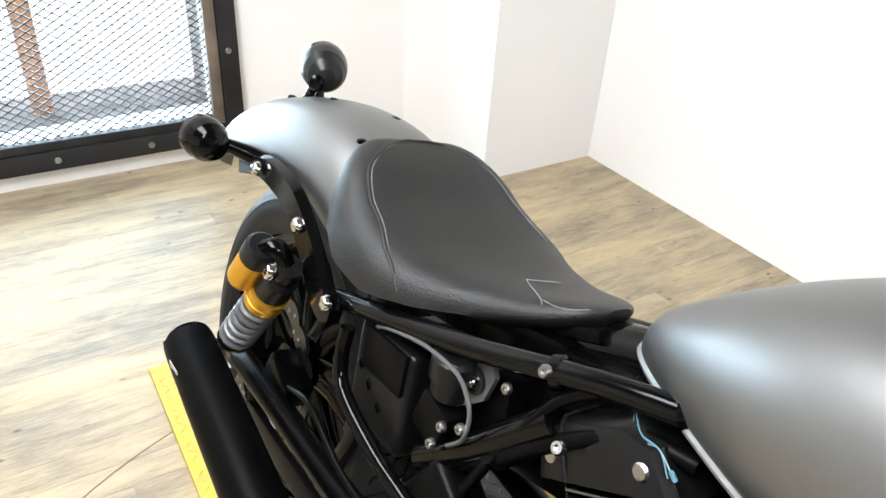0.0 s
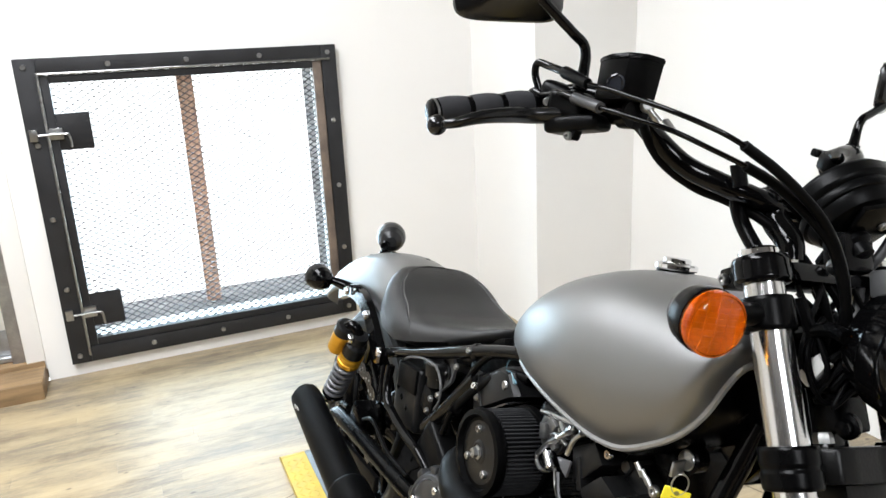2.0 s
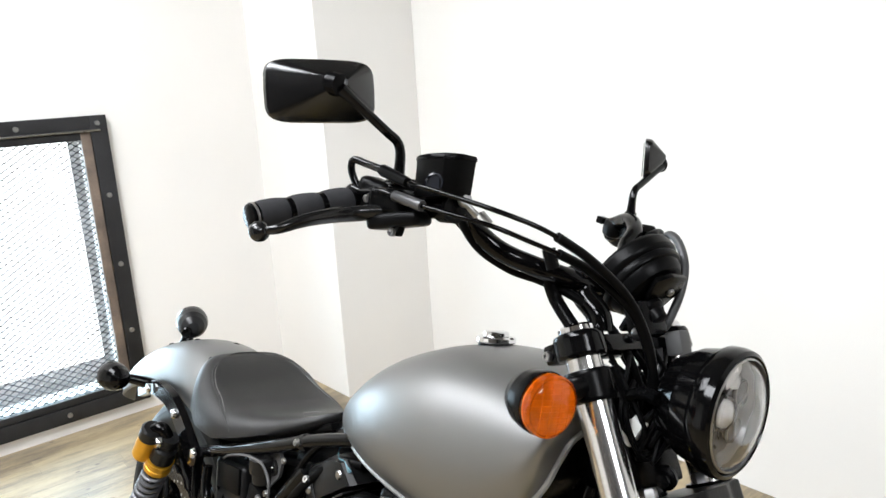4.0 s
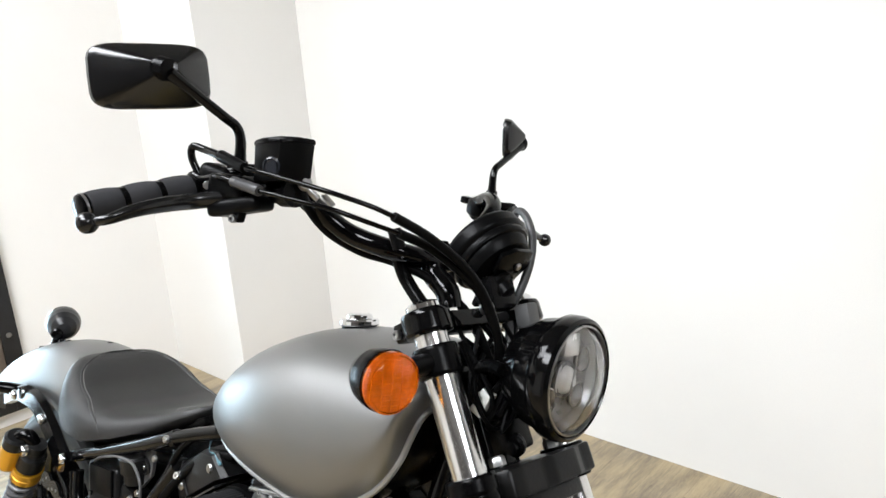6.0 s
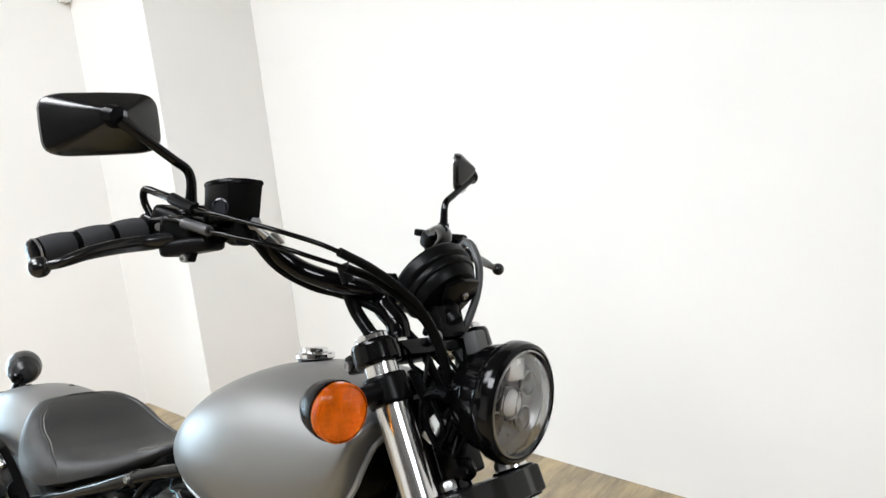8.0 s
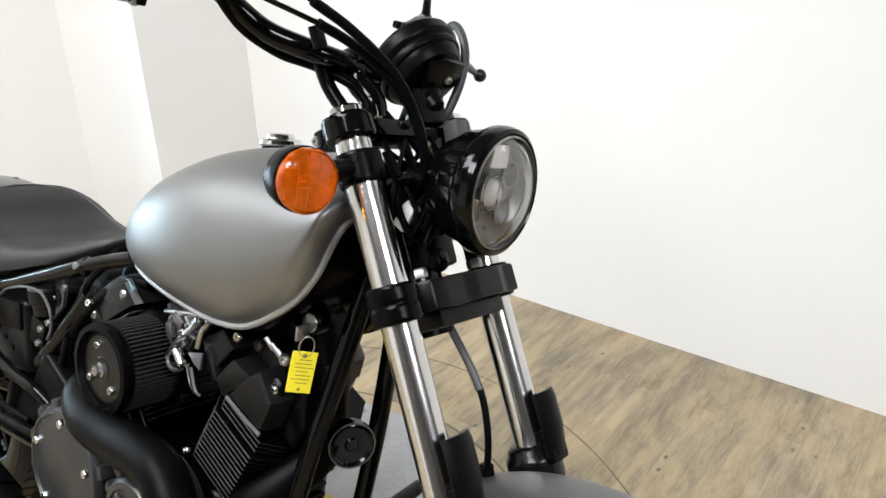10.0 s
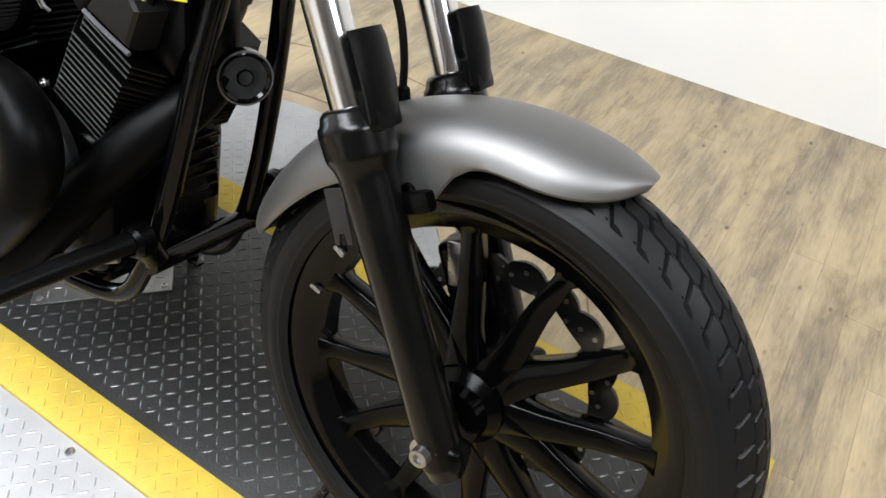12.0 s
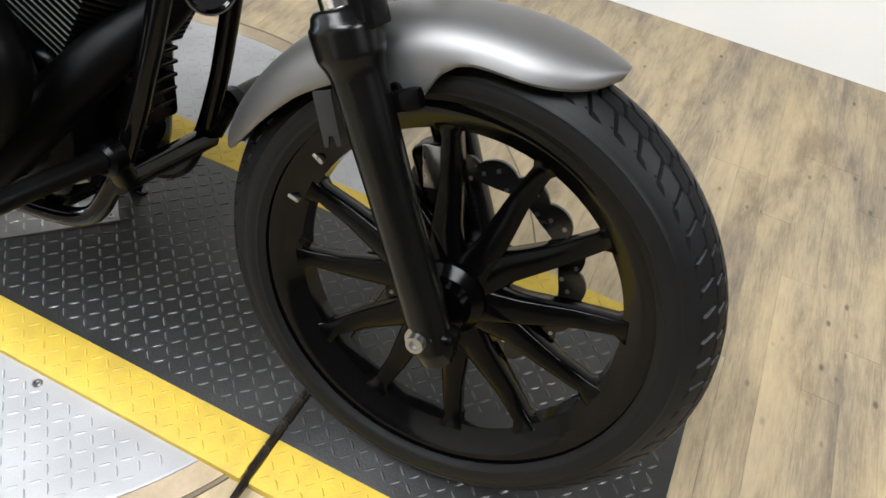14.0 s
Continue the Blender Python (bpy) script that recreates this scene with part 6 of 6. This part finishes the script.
for a in (150, 168):
    cube("balance_weight", (0.221 * math.cos(radians(a)), -0.026, 0.320 + 0.221 * math.sin(radians(a))), (0.006, 0.008, 0.016), STEEL, fw, "small bright balance weight", (0, 90 - a, 0), 0.002)

# ignition lock with its key
lock = turned("ignition_lock", (-0.392, -0.060, 0.748), (0.25, -1, 0.1), [(0.001, 0), (0.017, 0), (0.017, 0.024), (0.014, 0.027), (0.001, 0.027)], SATIN, bike, "black ignition lock", 24)
turned("lock_face", (-0.3855, -0.0862, 0.7506), (0.25, -1, 0.1), disc(0.0125, 0.0015), STEEL, lock, "", 20)
cube("key", (-0.384, -0.097, 0.742), (0.004, 0.026, 0.018), STEEL, lock, "steel key", (0, 0, 12), 0.001)

# yellow tag that hangs from the key
tag = tagged(new("key_tag"), "yellow plastic key tag with unreadable printing", "tag")
tag.matrix_world = BIKE @ Matrix.Translation((-0.386, -0.090, 0.693)) @ pose(0, 0, 0, 10, 4, 52)
cube("card", (0, 0, -0.006), (0.0305, 0.0011, 0.059), TAG, tag, "bright yellow card", (0, 0, 0), 0.0005, 1)
for k in range(7):
    cube("print_line", (0.002 - 0.002 * (k % 2), -0.0008, 0.012 - 0.0055 * k), (0.015 + 0.004 * (k % 3), 0.0003, 0.0009), INK, tag, "", (0, 0, 0), 0, 1)
turned("eyelet", (0, -0.0008, 0.018), (0, -1, 0), [(0.001, 0), (0.003, 0), (0.003, 0.0004), (0.001, 0.0004)], INK, tag, "", 12)
turned("eyelet", (0, -0.0008, -0.030), (0, -1, 0), [(0.001, 0), (0.002, 0), (0.002, 0.0004), (0.001, 0.0004)], INK, tag, "", 12)
ring = [V(0.009 * math.cos(a), 0, 0.030 + 0.014 * math.sin(a)) for a in np.linspace(0, 2 * math.pi, 17)]
rod("key_ring", [V(float(v.x), 0.0, float(v.z)) for v in ring], 0.0009, STEEL, tag, "", 6, 2)


# ---- floor ----
def plank_wood():
    """Printed weathered oak: each board has its own tone, with long streaks, fine grain and knots."""
    m = bpy.data.materials.new("weathered_oak_vinyl")
    m.use_nodes = True
    n, k = m.node_tree.nodes, m.node_tree.links
    b = n["Principled BSDF"]
    geo, info = n.new("ShaderNodeNewGeometry"), n.new("ShaderNodeObjectInfo")
    rnd = n.new("ShaderNodeMath")
    rnd.operation = "ADD"
    k.new(info.outputs["Random"], rnd.inputs[0])
    k.new(geo.outputs["Random Per Island"], rnd.inputs[1])
    fr = n.new("ShaderNodeMath")
    fr.operation = "FRACT"
    k.new(rnd.outputs[0], fr.inputs[0])
    off = n.new("ShaderNodeVectorMath")
    off.operation = "MULTIPLY_ADD"
    k.new(fr.outputs[0], off.inputs[0])
    off.inputs[1].default_value = (17.0, 9.0, 3.0)
    k.new(geo.outputs["Position"], off.inputs[2])

    def noise_at(scale, detail, rough=0.6, source=None):
        mp, t = n.new("ShaderNodeMapping"), n.new("ShaderNodeTexNoise")
        mp.inputs["Scale"].default_value = scale
        t.inputs["Scale"].default_value, t.inputs["Detail"].default_value, t.inputs["Roughness"].default_value = 1.0, detail, rough
        t.inputs["Distortion"].default_value = 0.35
        k.new(source or off.outputs[0], mp.inputs[0])
        k.new(mp.outputs[0], t.inputs[0])
        return t.outputs[0]

    # the smoky patches run on from board to board; streaks and grain are each board's own
    cloud, streak, grain = noise_at((2.1, 6.5, 1), 7, 0.66, geo.outputs["Position"]), noise_at((4.0, 30, 1), 6, 0.66), noise_at((22, 240, 1), 5, 0.75)
    ramp = n.new("ShaderNodeValToRGB")
    e = ramp.color_ramp.elements
    e[0].position, e[0].color = 0.34, (0.128, 0.097, 0.062, 1)
    e[1].position, e[1].color = 0.70, (0.440, 0.340, 0.196, 1)
    for p, c in ((0.45, (0.228, 0.174, 0.100, 1)), (0.55, (0.345, 0.264, 0.146, 1))):
        q = e.new(p)
        q.color = c
    s1 = n.new("ShaderNodeMath")
    s1.operation = "MULTIPLY_ADD"
    s1.inputs[1].default_value = 0.36
    k.new(streak, s1.inputs[0])
    s2 = n.new("ShaderNodeMath")
    s2.operation = "MULTIPLY_ADD"
    s2.inputs[1].default_value, s2.inputs[2].default_value = 0.66, -0.14
    k.new(cloud, s2.inputs[0])
    k.new(s2.outputs[0], s1.inputs[2])
    s3 = n.new("ShaderNodeMath")
    s3.operation = "MULTIPLY_ADD"
    s3.inputs[1].default_value = 0.30
    k.new(grain, s3.inputs[0])
    k.new(s1.outputs[0], s3.inputs[2])
    s4 = n.new("ShaderNodeMath")
    s4.operation = "MULTIPLY_ADD"
    s4.inputs[1].default_value = 0.05
    k.new(fr.outputs[0], s4.inputs[0])
    k.new(s3.outputs[0], s4.inputs[2])
    s5 = n.new("ShaderNodeMath")
    s5.operation = "SUBTRACT"
    s5.inputs[1].default_value = 0.025
    k.new(s4.outputs[0], s5.inputs[0])
    k.new(s5.outputs[0], ramp.inputs[0])
    # small dark knots
    vo, mp = n.new("ShaderNodeTexVoronoi"), n.new("ShaderNodeMapping")
    mp.inputs["Scale"].default_value = (13.0, 24, 1)
    k.new(off.outputs[0], mp.inputs[0])
    k.new(mp.outputs[0], vo.inputs[0])
    vo.inputs["Scale"].default_value = 1.0
    kn = n.new("ShaderNodeMapRange")
    kn.inputs[1].default_value, kn.inputs[2].default_value, kn.inputs[3].default_value, kn.inputs[4].default_value = 0.06, 0.15, 0.85, 0.0
    k.new(vo.outputs["Distance"], kn.inputs[0])
    mix = n.new("ShaderNodeMix")
    mix.data_type = "RGBA"
    mix.inputs[7].default_value = (0.06, 0.045, 0.03, 1)
    group, pick = noise_at((3.2, 5.0, 1), 2, 0.5, geo.outputs["Position"]), n.new("ShaderNodeMapRange")
    pick.inputs[1].default_value, pick.inputs[2].default_value = 0.50, 0.58
    k.new(group, pick.inputs[0])
    few = n.new("ShaderNodeMath")
    few.operation = "MULTIPLY"
    k.new(pick.outputs[0], few.inputs[0])
    k.new(kn.outputs[0], few.inputs[1])
    k.new(few.outputs[0], mix.inputs[0])
    k.new(ramp.outputs[0], mix.inputs[6])
    # broad dark stains
    mps, tst = n.new("ShaderNodeMapping"), n.new("ShaderNodeTexNoise")
    mps.inputs["Scale"].default_value = (1.6, 4.5, 1)
    tst.inputs["Scale"].default_value, tst.inputs["Detail"].default_value, tst.inputs["Roughness"].default_value = 1.3, 7, 0.68
    k.new(geo.outputs["Position"], mps.inputs[0])
    k.new(mps.outputs[0], tst.inputs[0])
    stain = tst.outputs[0]
    st = n.new("ShaderNodeMapRange")
    st.interpolation_type = "SMOOTHSTEP"
    st.inputs[1].default_value, st.inputs[2].default_value, st.inputs[3].default_value, st.inputs[4].default_value = 0.51, 0.68, 0.0, 0.58
    k.new(stain, st.inputs[0])
    mix2 = n.new("ShaderNodeMix")
    mix2.data_type = "RGBA"
    mix2.inputs[7].default_value = (0.070, 0.048, 0.029, 1)
    k.new(st.outputs[0], mix2.inputs[0])
    k.new(mix.outputs[2], mix2.inputs[6])
    mix = mix2
    # part of the boards lean to grey
    hue = n.new("ShaderNodeHueSaturation")
    sat = n.new("ShaderNodeMapRange")
    sat.inputs[1].default_value, sat.inputs[2].default_value, sat.inputs[3].default_value, sat.inputs[4].default_value = 0.35, 0.65, 0.80, 0.97
    k.new(cloud, sat.inputs[0])
    k.new(sat.outputs[0], hue.inputs["Saturation"])
    k.new(mix.outputs[2], hue.inputs["Color"])
    k.new(hue.outputs[0], b.inputs["Base Color"])
    rg = n.new("ShaderNodeMapRange")
    rg.inputs[3].default_value, rg.inputs[4].default_value = 0.34, 0.52
    k.new(streak, rg.inputs[0])
    k.new(rg.outputs[0], b.inputs["Roughness"])
    bp = n.new("ShaderNodeBump")
    bp.inputs["Strength"].default_value, bp.inputs["Distance"].default_value = 0.25, 0.001
    k.new(grain, bp.inputs["Height"])
    k.new(bp.outputs[0], b.inputs["Normal"])
    return m


OAK = plank_wood()
JOINT = material("dark_joint", (0.19, 0.145, 0.085), 0.8)
floor = wall_piece("floor", (-3.05, -4.2, -0.12), (2.2, 2.78, -0.0045), JOINT, "weathered wood-look vinyl plank floor", "floor")
PW = 0.066
TC, TR = V(0.81, 0.70, 0), 0.91
MATS = {}


def plank_mesh(length):
    """A board with slightly eased edges, its top at z = 0."""
    key = round(length, 2)
    if key not in MATS:
        bm = B()
        x, y, e = key / 2 - 0.00015, PW / 2 - 0.00015, 0.0003
        low = [bm.verts.new(c) for c in ((-x, -y, -0.004), (x, -y, -0.004), (x, y, -0.004), (-x, y, -0.004))]
        mid = [bm.verts.new(c) for c in ((-x, -y, -e), (x, -y, -e), (x, y, -e), (-x, y, -e))]
        top = [bm.verts.new(c) for c in ((-x + e, -y + e, 0), (x - e, -y + e, 0), (x - e, y - e, 0), (-x + e, y - e, 0))]
        bm.faces.new(top)
        for a, b in ((low, mid), (mid, top)):
            for i in range(4):
                bm.faces.new((a[i], a[(i + 1) % 4], b[(i + 1) % 4], b[i]))
        me = bpy.data.meshes.new("plank")
        bm.to_mesh(me)
        bm.free()
        me.materials.append(OAK)
        MATS[key] = me
    return MATS[key]


rng = random.Random(4)
rest_v, rest_f = [], []
LENGTHS = (0.42, 0.55, 0.68, 0.80, 0.92)
near = 0
y = 2.78 - PW / 2
while y > -4.2:
    x = 2.2
    while x > -3.05:
        ln = rng.choice(LENGTHS)
        if x == 2.2:
            ln = rng.choice((0.25, 0.42, 0.55, 0.68))
        if x - ln < -3.05:
            ln = x + 3.05
        cx = x - ln / 2
        if ln > 0.05:
            if -0.35 < cx < 2.2 and -1.1 < y < 2.78 and near < 300 and round(ln, 2) in (0.25, *LENGTHS):
                o = new("plank", plank_mesh(ln))
                o.parent, o.location = floor, (cx, y, 0)
                near += 1
            else:
                b0 = len(rest_v)
                hx, hy = ln / 2 - 0.00015, PW / 2 - 0.00015
                rest_v += [(cx - hx, y - hy, 0), (cx + hx, y - hy, 0), (cx + hx, y + hy, 0), (cx - hx, y + hy, 0), (cx - hx, y - hy, -0.004), (cx + hx, y - hy, -0.004), (cx + hx, y + hy, -0.004), (cx - hx, y + hy, -0.004)]
                rest_f += [(b0, b0 + 1, b0 + 2, b0 + 3), (b0, b0 + 4, b0 + 5, b0 + 1), (b0 + 1, b0 + 5, b0 + 6, b0 + 2), (b0 + 2, b0 + 6, b0 + 7, b0 + 3), (b0 + 3, b0 + 7, b0 + 4, b0)]
        x -= ln
    y -= PW
me = bpy.data.meshes.new("floorboards")
me.from_pydata(rest_v, [], rest_f)
me.materials.append(OAK)
tagged(new("floorboards", me), kind="stuff").parent = floor

# the turning circle let into the floor, its silver tread plate and wooden edging
TREAD = material("bright_tread_plate", (0.36, 0.36, 0.365), 0.48, 0.3, 0.12, 9, 0.1, 300)
BLACKTREAD = material("worn_black_tread_plate", (0.030, 0.0296, 0.029), 0.33, 0.0, 0.5, 5, 0.30, 220, spec=0.38, dark=(0.006, 0.006, 0.006), rough_vary=0.12)
WORN = material("rubbed_tread_lozenge", (0.060, 0.0593, 0.058), 0.34, 0.25, 0.45, 16, 0.1, 200, dark=(0.012, 0.012, 0.012))
# silver plate coloured darker, for the shade and reflection of the motorcycle above
DIMTREAD = material("dimmed_tread_plate", (0.26, 0.26, 0.262), 0.34, 0.9, 0.2, 12, 0.1, 300)
YELLOW = material("yellow_floor_paint", (0.50, 0.355, 0.036), 0.60, 0.0, 0.1, 30, 0.2, 250, dark=(0.38, 0.27, 0.035))
GROOVE = material("dark_groove", (0.15, 0.12, 0.08), 0.9)


def annulus(name, r0, r1, z0, z1, mat, parent=None, label="", a0=0.0, a1=360.0, seg=120):
    bm = B()
    loops = []
    n = max(8, int(seg * (a1 - a0) / 360))
    for i in range(n + 1):
        a = radians(a0 + (a1 - a0) * i / n)
        d = V(math.cos(a), math.sin(a), 0)
        loops.append([TC + d * r + V(0, 0, z) for r, z in ((r0, z0), (r1, z0), (r1, z1), (r0, z1))])
    full = a1 - a0 >= 360
    if full:
        loops[-1] = loops[0]
    rings(bm, loops, caps=not full)
    if full:
        bmesh.ops.remove_doubles(bm, verts=bm.verts, dist=1e-6)
    return part(name, bm, mat, parent, label)


turn = tagged(new("turntable"), "round motorcycle turntable with silver tread plate let into the floor", "turntable")
annulus("groove", TR - 0.0015, TR + 0.0015, -0.003, 0.0006, GROOVE, turn, "dark circular joint")
annulus("groove", 0.672, 0.678, -0.003, 0.0042, GROOVE, turn, "dark circular joint")
annulus("edging", 0.633, 0.671, -0.003, 0.005, material("edging_wood", (0.40, 0.31, 0.20), 0.5, 0.0, 0.3, 7, 0.2, 140), turn, "curved wooden edging")
bm = B()
lathe(bm, TC, (0, 0, 1), [(0.001, -0.003), (0.630, -0.003), (0.632, 0.005), (0.630, 0.0065), (0.001, 0.0065)], 120)
part("tread_plate", bm, TREAD, turn, "silver aluminium tread plate")


def lozenges(name, inside, z, mat, parent, pitch=0.0205, half=0.0100, wide=0.0024, high=0.0014, box=(0, 1, 0, 1)):
    """Raised almond marks in alternate directions, at 45 degrees to the strip."""
    vs, fs = [], []
    i0, i1 = int(box[0] / pitch) - 1, int(box[1] / pitch) + 2
    j0, j1 = int(box[2] / pitch) - 1, int(box[3] / pitch) + 2
    for i in range(i0, i1):
        for j in range(j0, j1):
            x, yv = i * pitch, j * pitch
            if not inside(x, yv):
                continue
            a = radians(45 if (i + j) % 2 else -45)
            d, s = V(math.cos(a), math.sin(a), 0), V(-math.sin(a), math.cos(a), 0)
            c = V(x, yv, z)
            b0 = len(vs)
            vs += [c - half * d, c - 0.45 * half * d - wide * s, c + 0.45 * half * d - wide * s, c + half * d, c + 0.45 * half * d + wide * s, c - 0.45 * half * d + wide * s,
                   c - 0.5 * half * d + V(0, 0, high), c + 0.5 * half * d + V(0, 0, high)]
            fs += [(b0, b0 + 1, b0 + 6), (b0 + 1, b0 + 2, b0 + 7, b0 + 6), (b0 + 2, b0 + 3, b0 + 7), (b0 + 3, b0 + 4, b0 + 7), (b0 + 4, b0 + 5, b0 + 6, b0 + 7), (b0 + 5, b0, b0 + 6)]
    me = bpy.data.meshes.new(name)
    me.from_pydata([tuple(v) for v in vs], [], fs)
    me.materials.append(mat)
    o = tagged(new(name, me), kind="stuff")
    o.parent = parent
    return o


lozenges("raised_mark", lambda x, yv: 0.02 < math.hypot(x - TC.x, yv - TC.y) < 0.612 and not 0.50 < x < 1.12, 0.0064, TREAD, turn, box=(0.1, 1.5, 0.0, 1.4))
for k in range(16):
    a = radians(14 + 22.5 * k)
    for r in (0.600,):
        q = TC + V(r * math.cos(a), r * math.sin(a), 0)
        if not 0.49 < q.x < 1.13:
            bm = B()
            bolt(bm, q + V(0, 0, 0.006), (0, 0, 1), 0.0075, 0.004)
            part("plate_screw", bm, STEEL, turn)
bm = B()
bolt(bm, (0.503, 0.418, 0.006), (0, 0, 1), 0.0075, 0.004)
part("plate_screw", bm, STEEL, turn)

strip = tagged(new("wheel_strip"), "worn black tread-plate strip with yellow painted edges", "ramp strip")
for y0, y1 in ((-0.482, 0.055), (0.069, 1.735)):
    bm = B()
    block(bm, (0.81, (y0 + y1) / 2, 0.0093), (0.436, y1 - y0, 0.0184), bevel=0.001)
    part("black_plate", bm, BLACKTREAD, strip, "worn black tread plate")
    for x0, x1 in ((0.517, 0.5915), (1.0285, 1.104)):
        bm = B()
        block(bm, ((x0 + x1) / 2, (y0 + y1) / 2, 0.0095), (x1 - x0, y1 - y0, 0.019), bevel=0.001)
        part("yellow_edge", bm, YELLOW, strip, "yellow painted edge")
for x0, x1, mat in ((0.517, 0.5915, YELLOW), (0.592, 1.028, BLACKTREAD), (1.0285, 1.104, YELLOW)):
    bm = B()
    rings(bm, [[V(x, 1.7355, 0.0004), V(x, 1.7355, 0.0188), V(x, 1.748, 0.0170), V(x, 1.775, 0.0004)] for x in (x0, x1)])
    part("ramp_end", bm, mat, strip, "sloping end of the strip")
lozenges("raised_mark", lambda x, yv: 0.605 < x < 1.015 and -0.47 < yv < 1.72 and abs(yv - 0.062) > 0.02 and not (abs(x - 0.81) + abs(yv - 0.70) < 0.175), 0.0184, WORN, strip, box=(0.5, 1.1, -0.5, 1.74))
lozenges("raised_mark", lambda x, yv: (0.528 < x < 0.582 or 1.040 < x < 1.094) and -0.47 < yv < 1.72 and abs(yv - 0.062) > 0.02, 0.0189, YELLOW, strip, box=(0.5, 1.12, -0.5, 1.74))
bm = B()
tube(bm, [(0.520, 0.058, 0.012), (0.532, 0.061, 0.020), (1.118, 0.062, 0.020)], [0.003, 0.0055, 0.0055], 10, 4)
HINGE = material("oily_hinge_steel", (0.060, 0.048, 0.038), 0.24, 0.7, 0.45, 40, 0.2, 200)
pin = part("hinge_rod", bm, HINGE, strip, "dark oily hinge rod with knuckles")
bm = B()
lathe(bm, (0, 0, 0), (1, 0, 0), [(0.0050, 0.0), (0.0070, 0.002), (0.0070, 0.040), (0.0050, 0.0425)], 12)
knuckle = part("hinge_knuckle", bm, HINGE, pin)
knuckle.location = (0.532, 0.062, 0.020)
for k in range(1, 13):
    o = new("hinge_knuckle", knuckle.data)
    o.parent, o.location = pin, (0.532 + 0.0435 * k, 0.062, 0.020)
centre_plate = B()
block(centre_plate, (0.81, 0.70, 0.0210), (0.236, 0.236, 0.005), pose(0, 0, 0, 0, 0, 45), 0.001)
cp = tagged(part("cover_plate", centre_plate, DIMTREAD, smooth=0), "square silver tread-plate cover on the black strip", "cover plate")
lozenges("raised_mark", lambda x, yv: abs(x - 0.81) + abs(yv - 0.70) < 0.150, 0.0234, DIMTREAD, cp, box=(0.6, 1.0, 0.5, 0.9))
for dx, dy in ((0, -0.148), (-0.148, 0), (0.148, 0), (0, 0.148)):
    bm = B()
    bolt(bm, (0.81 + dx, 0.70 + dy, 0.0233), (0, 0, 1), 0.006, 0.003)
    part("plate_screw", bm, STEEL, cp)
